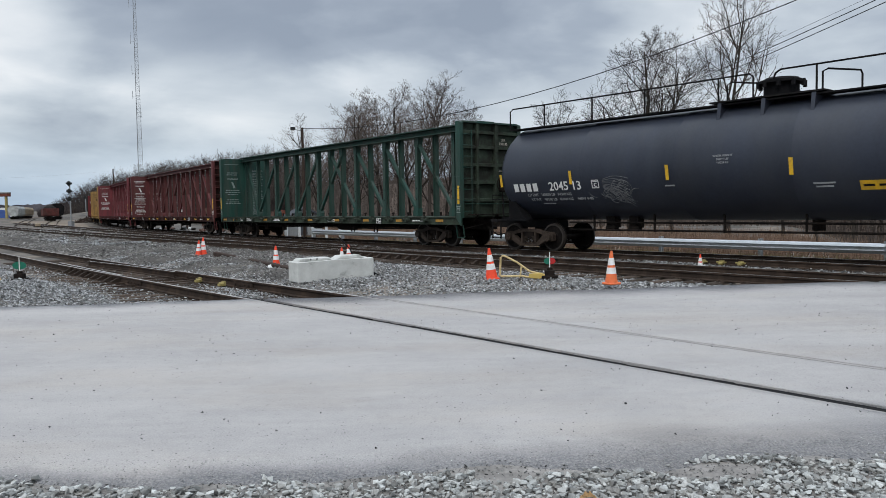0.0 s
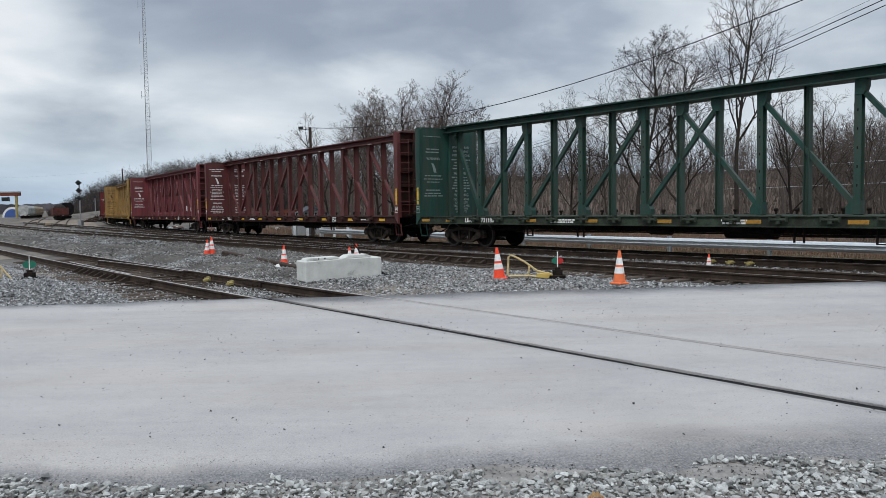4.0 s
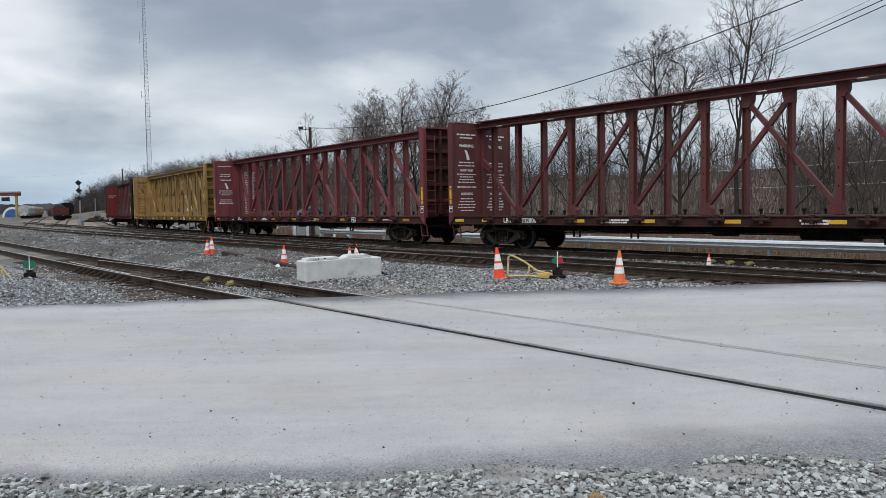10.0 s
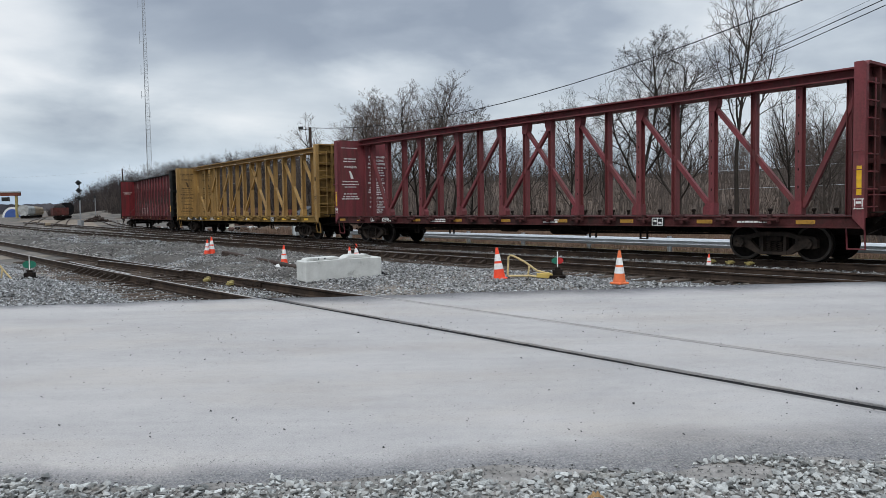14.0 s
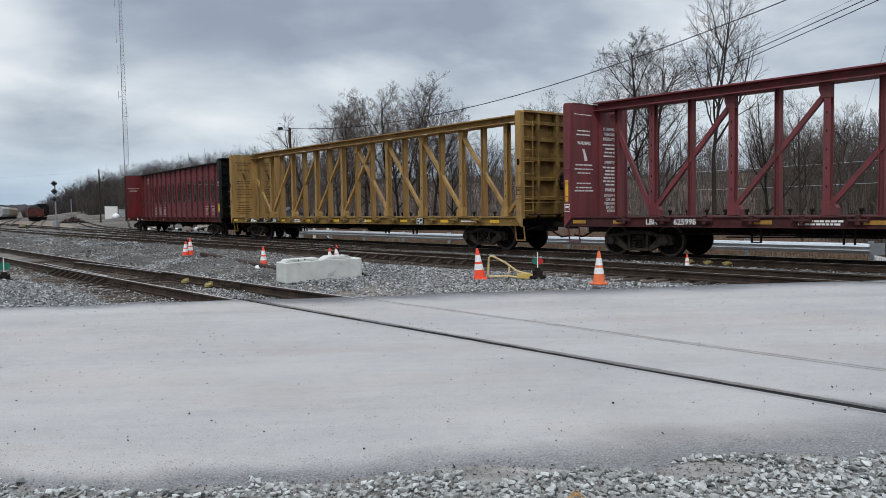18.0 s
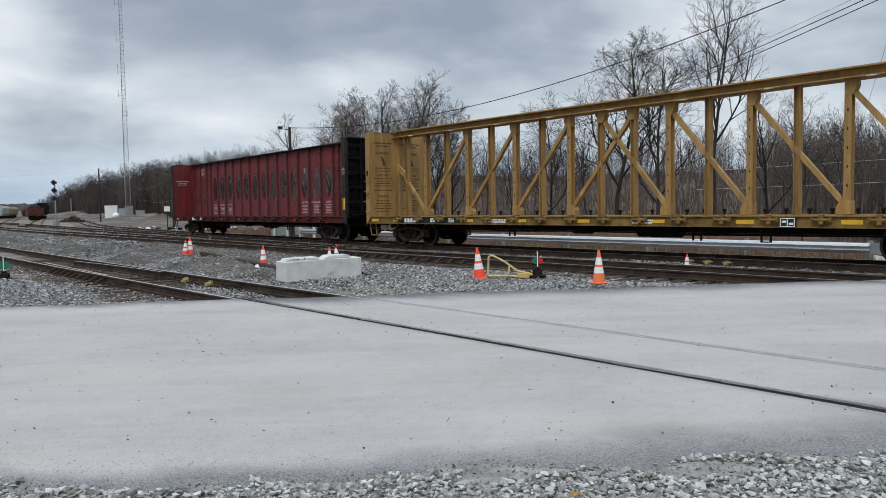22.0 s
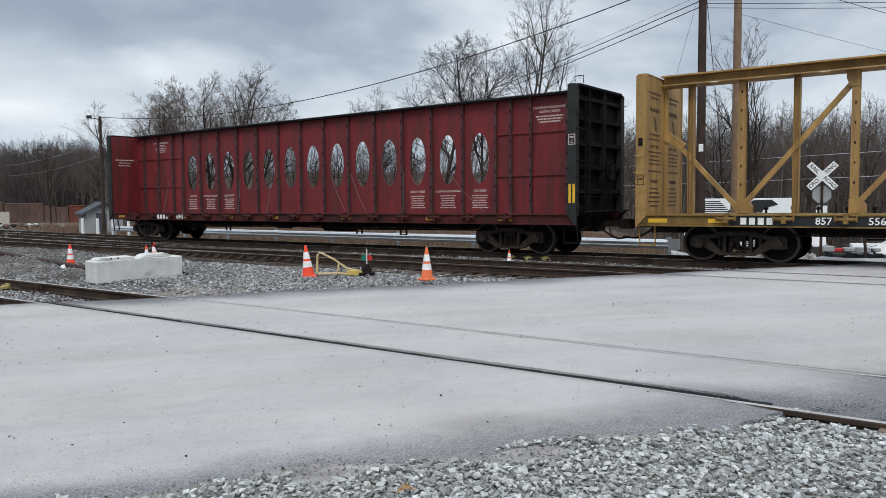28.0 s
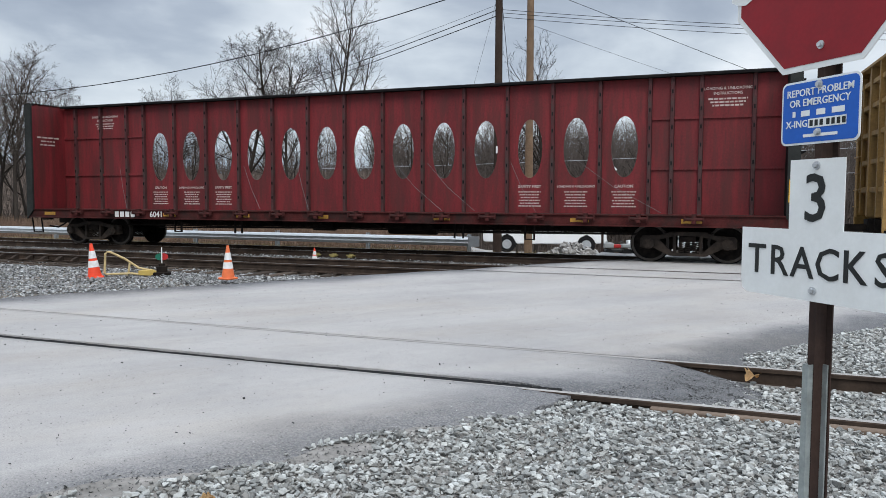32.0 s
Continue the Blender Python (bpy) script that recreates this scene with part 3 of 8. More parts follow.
def strip(name, o0, o1, columns, mat, reach, drop, wash, bulge=False, broad=False, gloom=0.35, fade=1.0, far=edge_far):
    """A slab of road between two lines; its near end breaks off raggedly and sinks under the gravel."""
    v, f, dust = [], [], []
    deep = [0, 0.04, 0.08, 0.13, 0.18, 0.24, 0.30, 0.37, 0.44, 0.52, 0.60, 0.70, 0.80, 0.92, 1.05, 1.2, 1.4, 1.6, 1.85, 2.1, 2.4, 2.8]
    rows = len(deep) + 22
    for i in range(columns + 1):
        o = o0 + (o1 - o0) * i / columns
        a, b = across(o, edge_near), across(o, far)
        ragged = 1 + 0.30 * noise.noise((o * 1.3, 0, 5)) + 0.18 * noise.noise((o * 5, 0, 9))
        r = reach * ragged
        if bulge:
            r *= 0.55 + 0.6 * math.sin(math.pi * i / columns)
        top = a + r - 0.30
        for j in range(rows + 1):
            d = deep[j] if j < len(deep) else deep[-1] + (top - b - deep[-1]) * ((j - len(deep) + 1) / (rows - len(deep) + 1))
            p = straight(top - d, o)
            sink = max(0.0, 1 - d / (r + 0.15))
            z = 0.002 * noise.noise((p.x * 0.5, p.y * 0.5, 0)) - 0.001 - drop * (1 - 0.75 * ramp(o, 4.6, 5.6) if broad else 1) * sink ** 1.6 + 0.010 * noise.noise((p.x * 9, p.y * 9, 0)) * min(1, sink * 3)
            v.append((p.x, p.y, z))
            n1 = noise.noise((p.x * 0.9, p.y * 1.4, 3)) * 0.22 + noise.noise((p.x * 4, p.y * 4, 8)) * 0.16 + noise.noise((p.x * 11, p.y * 11, 2)) * 0.08
            wide = wash * (0.7 + 2.2 * ramp(o, 1.8, 5.6)) if broad else wash
            near = ramp(d + n1 * min(1.0, wide * 0.8), r * 0.40, r * 0.40 + wide)
            if broad:
                near = 0.30 + 0.70 * near + 0.26 * math.exp(-((d - 0.95 - 0.06 * o) / 0.13) ** 2) * ramp(noise.noise((p.x * 0.8, p.y * 2.5, 6)), -0.25, 0.25) * ramp(-o, -3.8, -2.2)
            away = gloom + (1 - gloom) * ramp(top - b - d + n1 * 1.2, 0.05, fade)
            dust.append(min(near, away))
    for i in range(columns):
        for j in range(rows):
            k = i * (rows + 1) + j
            f.append((k, k + rows + 1, k + rows + 2, k + 1))
    n = len(v)
    rim = [j for j in range(rows + 1)] + [i * (rows + 1) + rows for i in range(1, columns + 1)] + \
          [columns * (rows + 1) + j for j in range(rows - 1, -1, -1)] + [i * (rows + 1) for i in range(columns - 1, 0, -1)]
    for k in rim:
        v.append((v[k][0], v[k][1], v[k][2] - 0.15))
        dust.append(0.0)
    for a in range(len(rim)):
        b = (a + 1) % len(rim)
        f.append((rim[a], rim[b], n + b, n + a))
    me = bpy.data.meshes.new(name)
    me.from_pydata(v, [], f)
    bm = bmesh.new()
    bm.from_mesh(me)
    bmesh.ops.recalc_face_normals(bm, faces=bm.faces[:])
    bm.to_mesh(me)
    bm.free()
    me.materials.append(mat)
    me.polygons.foreach_set("use_smooth", [True] * (columns * rows) + [False] * len(rim))
    return dust_of(me, dust)


road = tagged(new("road"), "worn pale grey asphalt road with dark crumbled edges crossing three railway tracks", "road", kind="structure")
GROOVE = 0.065
T2_NEAR, T2_FAR = 15.05, 16.56
T1_NEAR, T1_FAR = 19.10, 20.61
for o0, o1, cols, reach, drop, wash, bulge, broad, gloom, fade in (
        (-70.0, -10.0, 50, 0.45, 0.075, 0.5, False, False, 0.35, 1.0), (-10.0, T3_NEAR - 0.014, 220, 0.45, 0.075, 0.40, False, True, 0.35, 0.8),
        (T3_NEAR + 0.04 + 0.13, T3_FAR - 0.048, 24, 1.45, 0.20, 1.7, True, False, 0.0, 1.6), (T3_FAR + 0.048, T2_NEAR - 0.045, 80, 0.50, 0.12, 1.1, False, False, 0.15, 1.4),
        (T2_NEAR + 0.04 + GROOVE, T2_FAR - 0.04 - GROOVE, 8, 0.6, 0.1, 1.2, False, False, 0.35, 1.0), (T2_FAR + 0.045, T1_NEAR - 0.045, 12, 0.6, 0.1, 1.2, False, False, 0.35, 1.0),
        (T1_NEAR + 0.04 + GROOVE, T1_FAR - 0.04 - GROOVE, 8, 0.6, 0.1, 1.2, False, False, 0.35, 1.0), (T1_FAR + 0.045, 21.8, 5, 0.6, 0.1, 1.2, False, False, 0.35, 1.0)):
    part("road_panel", strip("road_panel", o0, o1, cols, M["asphalt"], reach, drop, wash, bulge, broad, gloom, fade), M["asphalt"], road)
# road beyond the tracks, falling away
v, f = [], []
for i in range(30):
    x = 10 + i * 1.6
    y0, y1 = 5.5 + 0.12 * (x - 8), 15.2 + 0.22 * (x - 8) + 0.5 * max(0, x - 14)
    for j in range(12):
        y = y0 + (y1 - y0) * j / 11
        o = out_of(Vector((x, y, 0)))
        z = -0.015 - 0.29 * ramp(o, 21.75, 26) - 0.12 * ramp(o, 26, 33) - fall(x, y)
        v.append((x, y, z if o > 21.2 else -0.2))
for i in range(29):
    for j in range(11):
        k = i * 12 + j
        f.append((k, k + 12, k + 13, k + 1))
part("road_panel", dust_of(sheet("road_panel", v, f, M["asphalt"], True), [0.85] * len(v)), None, road)


# ---- tracks ----
RAIL = [(-0.070, -0.172), (0.070, -0.172), (0.070, -0.160), (0.012, -0.140), (0.010, -0.050), (0.037, -0.036),
        (0.037, -0.008), (0.028, 0.0), (-0.028, 0.0), (-0.037, -0.008), (-0.037, -0.036), (-0.010, -0.050),
        (-0.012, -0.140), (-0.070, -0.160)]


def rail_mesh(points, ways, worn=True):
    """The rail's section drawn along points; ways: the way to the left at each."""
    v, f, idx = [], [], []
    n = len(RAIL)
    for p, w in zip(points, ways):
        for a, z in RAIL:
            q = p + w * a
            v.append((q.x, q.y, p.z + z))
    for i in range(len(points) - 1):
        for k in range(n):
            f.append((i * n + k, i * n + (k + 1) % n, (i + 1) * n + (k + 1) % n, (i + 1) * n + k))
            idx.append(1 if k == 7 else 0)
    f.append(tuple(range(n))[::-1])
    f.append(tuple((len(points) - 1) * n + k for k in range(n)))
    idx += [0, 0]
    me = bpy.data.meshes.new("rail")
    me.from_pydata(v, [], f)
    me.materials.append(M["rail"])
    me.materials.append(M[{True: "rail_top", False: "rail_dust", None: "rail"}[worn]])
    me.polygons.foreach_set("material_index", idx)
    return me


def track(name, label, line, s0, s1, step, worn=True):
    """A track: line(s, side) gives place and the way to the left; two rails."""
    t = tagged(new(name), label, "railway track", kind="structure")
    ss = [s0 + (s1 - s0) * k / max(1, int((s1 - s0) / step)) for k in range(int((s1 - s0) / step) + 1)]
    for side in (-GAUGE / 2, GAUGE / 2):
        got = [line(s, side) for s in ss]
        part("rail", rail_mesh([g[0] for g in got], [g[1] for g in got], worn), None, t)
    return t


def line_main(s, side):
    p, t, n = main_line(s, side)
    return p, n


FORK = -10.0


def line_second(s, side):
    """Beside the main line over the crossing, then straight on to the left, where the main line bends away."""
    p, t, n = main_line(max(s, FORK), side - 4.05)
    w = max(0.0, FORK - s)
    return p - t * w + n * 0.0004 * max(0.0, w - 8) ** 2, n


def line_lead(s, side):
    """The lead to the yard, which leaves the second track by a switch."""
    p, t, n = main_line(FORK, side - 4.05)
    w = FORK - s
    return p - t * w + n * (0.1 / 24 * min(w, 12) ** 2 + 0.1 * max(0.0, w - 12)), n


def line_near(s, side):
    bend = 0.0006 * max(0.0, -s - 14) ** 2
    return straight(s, (T3_NEAR + T3_FAR) / 2 + side + bend, -0.004), E_OUT


track_main = track("track_main", "main line track with polished rails carrying the train", line_main, -300, 90, 2.0)
track_second = track("track_second", "second track with worn rails in dark ballast", line_second, -150, 90, 2.0)
track_lead = track("track_lead", "yard lead track branching off the second track", line_lead, -150, FORK - 2, 2.0)
track_near = track("track_near", "rusty siding track sunk into the road", line_near, -60, 40, 1.0, False)
# ---- the train ----
# run of the last car's rear end, second by second
RUN = [-138.34, -133.2, -128.18, -123.28, -118.51, -113.86, -109.32, -104.9, -100.59, -96.36, -92.19, -88.07, -84.01,
       -80.01, -76.08, -72.23, -68.46, -64.75, -61.09, -57.47, -53.91, -50.42, -47.0, -43.68, -40.43, -37.28, -34.23,
       -31.27, -28.42, -25.68, -23.08, -20.64, -18.35]
HALF, TRUCK, WHEEL = 11.55, 9.2, 0.457
REARS = {"window": 0.0, "yellow": 24.632, "wine": 49.443, "brown": 73.997, "green": 98.263, "tank": 122.85}


def run(t):
    k = min(31, int(t))
    u = t - k
    p0, p1, p2, p3 = RUN[max(0, k - 1)], RUN[k], RUN[k + 1], RUN[min(32, k + 2)]
    if k == 0:
        p0 = 2 * p1 - p2
    if k == 31:
        p3 = 2 * p2 - p1
    return 0.5 * (2 * p1 + (p2 - p0) * u + (2 * p0 - 5 * p1 + 4 * p2 - p3) * u * u + (3 * p1 - p0 - 3 * p2 + p3) * u ** 3)


def car_pose(s, reach):
    """A car whose middle is at the run s and whose trucks stand reach metres before and behind it."""
    a, b = main_line(s - reach)[0], main_line(s + reach)[0]
    x = (b - a).normalized()
    y = UP.cross(x)
    m = Matrix((x, y, UP)).transposed().to_4x4()
    m.translation = (a + b) / 2
    return m


def box_mesh(name, size, mat, w=0.0):
    bm = bmesh.new()
    box(bm, (0, 0, 0), size)
    if w:
        soften(bm, w)
    return finish(bm, name, mat)


SPUN = []


def wheelset_mesh():
    bm = bmesh.new()
    rod(bm, (0, -0.95, 0), (0, 0.95, 0), 0.085, n=12)
    for sgn in (-1, 1):
        # y distance from the middle, radius: tread outside, flange inside
        prof = [(0.70, 0.10), (0.70, 0.19), (0.74, 0.37), (0.69, 0.40), (0.69, 0.485), (0.72, 0.485), (0.73, 0.457),
                (0.825, 0.450), (0.825, 0.39), (0.80, 0.37), (0.80, 0.19), (0.83, 0.17), (0.83, 0.10)]
        rings = []
        for k in range(28):
            a = 2 * math.pi * k / 28
            rings.append([bm.verts.new((r * math.cos(a), sgn * y, r * math.sin(a))) for y, r in prof])
        for k in range(28):
            a, b = rings[k], rings[(k + 1) % 28]
            for i in range(len(prof) - 1):
                bm.faces.new((a[i], a[i + 1], b[i + 1], b[i]))
    for sgn in (-1, 1):
        for k in range(3):
            a = 2 * math.pi * k / 3
            box(bm, (0.05 * math.cos(a), sgn * 1.09, 0.05 * math.sin(a)), (0.03, 0.03, 0.03))
        rod(bm, (0, sgn * 0.94, 0), (0, sgn * 1.08, 0), 0.105, n=12)
    me = finish(bm, "wheelset", M["wheel_iron"], True)
    me.materials.append(M["wheel_rim"])
    for q in me.polygons:
        c = q.center
        if abs(c.y) > 0.755 and math.hypot(c.x, c.z) > 0.40:
            q.material_index = 1
    return me


WHEELSET = wheelset_mesh()


def sideframe_mesh():
    bm = bmesh.new()
    # the frame in pieces round its two windows
    for sgn in (-1, 1):
        slab(bm, [(sgn * x, z) for x, z in [(0.30, 0.74), (0.38, 0.74), (0.62, 0.66), (1.05, 0.63), (1.10, 0.56), (1.10, 0.36), (0.98, 0.33),
                                            (0.80, 0.36), (0.74, 0.52), (0.60, 0.56), (0.30, 0.63)]], "y", -0.07, 0.07)
        slab(bm, [(sgn * x, z) for x, z in [(0.80, 0.36), (0.86, 0.40), (0.78, 0.56), (0.66, 0.54), (0.36, 0.27), (0.30, 0.24), (0.28, 0.16), (0.42, 0.17), (0.52, 0.22)]],
             "y", -0.075, 0.075)
        box(bm, (sgn * 0.30, 0, 0.45), (0.07, 0.15, 0.5))
        rod(bm, (sgn * 0.89, -0.17, 0.457), (sgn * 0.89, 0.02, 0.457), 0.13, n=12)
        for k in range(3):
            a = 2 * math.pi * k / 3 + 0.5
            rod(bm, (sgn * 0.89 + 0.07 * math.cos(a), -0.20, 0.457 + 0.07 * math.sin(a)), (sgn * 0.89 + 0.07 * math.cos(a), -0.16, 0.457 + 0.07 * math.sin(a)), 0.022, n=6)
    box(bm, (0, 0, 0.69), (0.66, 0.14, 0.10))
    box(bm, (0, 0, 0.20), (0.72, 0.20, 0.07))
    return finish(bm, "sideframe", M["truck_dust"])


SIDEFRAME = sideframe_mesh()


def spring_mesh():
    bm = bmesh.new()
    for k in range(3):
        x = (k - 1) * 0.155
        pts = [(x + 0.055 * math.cos(a), 0.055 * math.sin(a), 0.235 + 0.25 * a / (2 * math.pi * 5)) for a in
               [2 * math.pi * 5 * i / 50 for i in range(51)]]
        chain(bm, pts, 0.014, 5)
    return finish(bm, "spring", M["truck_dust"])


SPRING = spring_mesh()


def bolster_mesh():
    bm = bmesh.new()
    slab(bm, [(-1.05, 0.50), (1.05, 0.50), (1.05, 0.62), (0.5, 0.72), (-0.5, 0.72), (-1.05, 0.62)], "x", -0.19, 0.19)
    for sgn in (-1, 1):
        box(bm, (sgn * 0.42, 0, 0.42), (0.06, 1.5, 0.10))
        for y in (-0.75, 0.75):
            box(bm, (sgn * 0.40, y, 0.46), (0.10, 0.10, 0.30))
    return finish(bm, "bolster", M["truck_iron"])


BOLSTER = bolster_mesh()


def truck(car, x, side=None):
    t = part("truck", BOLSTER, None, car, at=pose(x, 0, 0))
    for sgn in (-1, 1):
        part("sideframe", side or SIDEFRAME, None, t, at=pose(0, sgn * 1.0, 0, 0, 0, 0 if sgn < 0 else 180))
        part("spring", SPRING, None, t, at=pose(0, sgn * 1.0, 0))
    for dx in (-0.89, 0.89):
        SPUN.append(part("wheelset", WHEELSET, None, t, at=pose(dx, 0, WHEEL)))


def coupler_mesh():
    bm = bmesh.new()
    box(bm, (0.30, 0, 0.87), (0.75, 0.13, 0.16))
    slab(bm, [(0.62, -0.06), (0.74, -0.18), (0.92, -0.18), (0.97, -0.06), (0.88, -0.02), (0.86, 0.06), (0.94, 0.12), (0.86, 0.18), (0.70, 0.14), (0.62, 0.07)], "z", 0.74, 1.0)
    box(bm, (-0.05, 0, 0.86), (0.14, 0.46, 0.42))
    chain(bm, [(0.1, -0.28, 0.76), (0.35, -0.30, 0.60), (0.62, -0.26, 0.47), (0.95, -0.20, 0.52)], 0.028, 6)
    rod(bm, (0.0, -1.3, 0.72), (0.0, 0.1, 0.95), 0.016, n=6)
    return finish(bm, "coupler", M["truck_iron"])


COUPLER = coupler_mesh()


def under_gear(car, mat, rng):
    """Brake rigging, reservoir and pipes under the deck."""
    bm = bmesh.new()
    rod(bm, (1.2, -0.55, 0.72), (2.6, -0.55, 0.72), 0.20, n=14)
    part("air_reservoir", bm, M["truck_iron"], car)
    bm = bmesh.new()
    rod(bm, (-1.2, -0.65, 0.74), (-0.5, -0.65, 0.74), 0.16, n=12)
    part("brake_cylinder", bm, M["truck_iron"], car)
    bm = bmesh.new()
    rod(bm, (-8, -0.9, 0.66), (8, -0.9, 0.66), 0.022, n=6)
    rod(bm, (-6.5, -1.05, 0.60), (-1.5, -1.05, 0.66), 0.02, n=6)
    rod(bm, (2.8, -1.05, 0.62), (7.5, -1.0, 0.66), 0.02, n=6)
    part("brake_pipe", bm, M["truck_iron"], car)
    for x in (-5.6, -3.4, 3.5, 5.4):
        bm = bmesh.new()
        for dx in (-0.12, 0.12):
            beam(bm, (x + dx, -1.25, 0.48), (x + dx, -1.25, 0.9), 0.035, 0.06)
        if abs(x) > 4:
            box(bm, (x, -1.25, 0.49), (0.28, 0.05, 0.03))
        part("hanger", bm, M["truck_iron"], car)


def ladder_mesh(mat):
    bm = bmesh.new()
    for k in range(8):
        z = 1.35 + 0.40 * k
        chain(bm, [(0, -0.2, z), (0.08, -0.2, z), (0.08, 0.22, z), (0, 0.22, z)], 0.018, 5)
    for y in (-0.2, 0.22):
        box(bm, (0.01, y, 2.75), (0.02, 0.05, 3.1))
    return finish(bm, "ladder", mat)


def bulkhead(car, end, paint, depth=0.24, top=4.62, ribs=(1.75, 2.4, 3.05, 3.7, 4.25), inner=None, side=None):
    """The end wall: inner plate, side posts, ribs and stanchion outside, ladder."""
    e = end
    bm = bmesh.new()
    cut = 0.16
    slab(bm, [(-1.49, 1.14), (1.49, 1.14), (1.49, top - cut), (1.49 - cut, top), (-1.49 + cut, top), (-1.49, top - cut)], "x",
         e * (HALF - depth), e * (HALF - depth + 0.035))
    # front ends take the darker copy: the recess's deep shade put into colour
    grime_shade = M.get(paint.name + "_grimy", paint) if e > 0 else paint
    b = part("bulkhead", bm, inner or grime_shade, car)
    for sgn in (-1, 1):
        bm = bmesh.new()
        slab(bm, [(e * (HALF - depth - 0.02), 1.10), (e * HALF, 0.82), (e * HALF, top - 0.05), (e * (HALF - 0.06), top), (e * (HALF - depth - 0.02), top)],
             "y", sgn * 1.44, sgn * 1.51)
        box(bm, (e * (HALF - 0.02), sgn * 1.42, (1.0 + top) / 2), (0.03, 0.16, top - 1.2))
        part("side_post", bm, side or paint, b)
    for z in ribs:
        bm = bmesh.new()
        slab(bm, [(e * (HALF - depth + 0.03), z - 0.08), (e * (HALF - 0.07), z - 0.05), (e * (HALF - 0.07), z + 0.05), (e * (HALF - depth + 0.03), z + 0.08)], "y", -1.44, 1.44)
        part("rib", bm, grime_shade, b)
    for y, w in ((0.30, 0.15), (-0.62, 0.09)):
        bm = bmesh.new()
        box(bm, (e * (HALF - 0.115), y, (1.1 + top) / 2), (0.16, w, top - 1.15))
        part("stanchion", bm, grime_shade, b)
    if e > 0:
        bm = bmesh.new()
        box(bm, (HALF + 0.03, 0.52, 2.30), (0.16, 0.34, 0.52))
        soften(bm, 0.05)
        rod(bm, (HALF + 0.03, 0.52, 1.2), (HALF + 0.03, 0.52, 2.1), 0.022, n=6)
        part("brake_gear_box", bm, M["truck_iron"], b)
        bm = bmesh.new()
        box(bm, (HALF + 0.10, 0.1, 1.22), (0.36, 2.4, 0.03))
        for y in (-0.9, 0.1, 1.1):
            beam(bm, (HALF + 0.24, y, 1.2), (HALF - 0.02, y, 0.98), 0.03, 0.05)
        part("brake_platform", bm, M["truck_iron"], b)
        bm = bmesh.new()
        chain(bm, [(HALF, -1.30, 1.62), (HALF + 0.09, -1.30, 1.62), (HALF + 0.09, 1.30, 1.62), (HALF, 1.30, 1.62)], 0.014, 5)
        part("grab_iron", bm, paint, b)
    bm = bmesh.new()
    slab(bm, [(-1.49, top - 0.14), (-1.33, top + 0.02), (1.33, top + 0.02), (1.49, top - 0.14), (1.44, top - 0.14), (1.30, top - 0.04), (-1.30, top - 0.04), (-1.44, top - 0.14)], "x",
         e * (HALF - depth), e * HALF)
    part("cap", bm, paint, b)
    part("ladder", ladder_mesh(paint), None, b, at=pose(e * (HALF - 0.03), -1.16 * e if e > 0 else 1.16, 0, 0, 0, 0 if e > 0 else 180))
    bm = bmesh.new()
    rod(bm, (e * (HALF - 0.02), 0.45, 2.35), (e * (HALF + 0.1), 0.45, 2.35), 0.05, n=8)
    chain(bm, [(e * (HALF + 0.1), 0.45 + 0.27 * math.cos(a), 2.35 + 0.27 * math.sin(a)) for a in [2 * math.pi * k / 16 for k in range(17)]], 0.018, 5)
    rod(bm, (e * (HALF + 0.1), 0.2, 2.35), (e * (HALF + 0.1), 0.7, 2.35), 0.012, n=5)
    rod(bm, (e * (HALF + 0.1), 0.45, 2.1), (e * (HALF + 0.1), 0.45, 2.6), 0.012, n=5)
    if e > 0:
        part("handbrake_wheel", bm, M["truck_iron"], b)
    else:
        bm.free()
    bm = bmesh.new()
    box(bm, (e * (HALF - 0.25), -1.30, 0.38), (0.42, 0.05, 0.03))
    for dx in (-0.2, 0.2):
        beam(bm, (e * (HALF - 0.25) + dx, -1.30, 0.38), (e * (HALF - 0.25) + dx, -1.36, 0.85), 0.02, 0.045)
    part("stirrup_step", bm, paint, car)
    part("coupler", COUPLER, None, car, at=pose(e * HALF, 0, 0, 0, 0, 0 if e > 0 else 180))
    return b


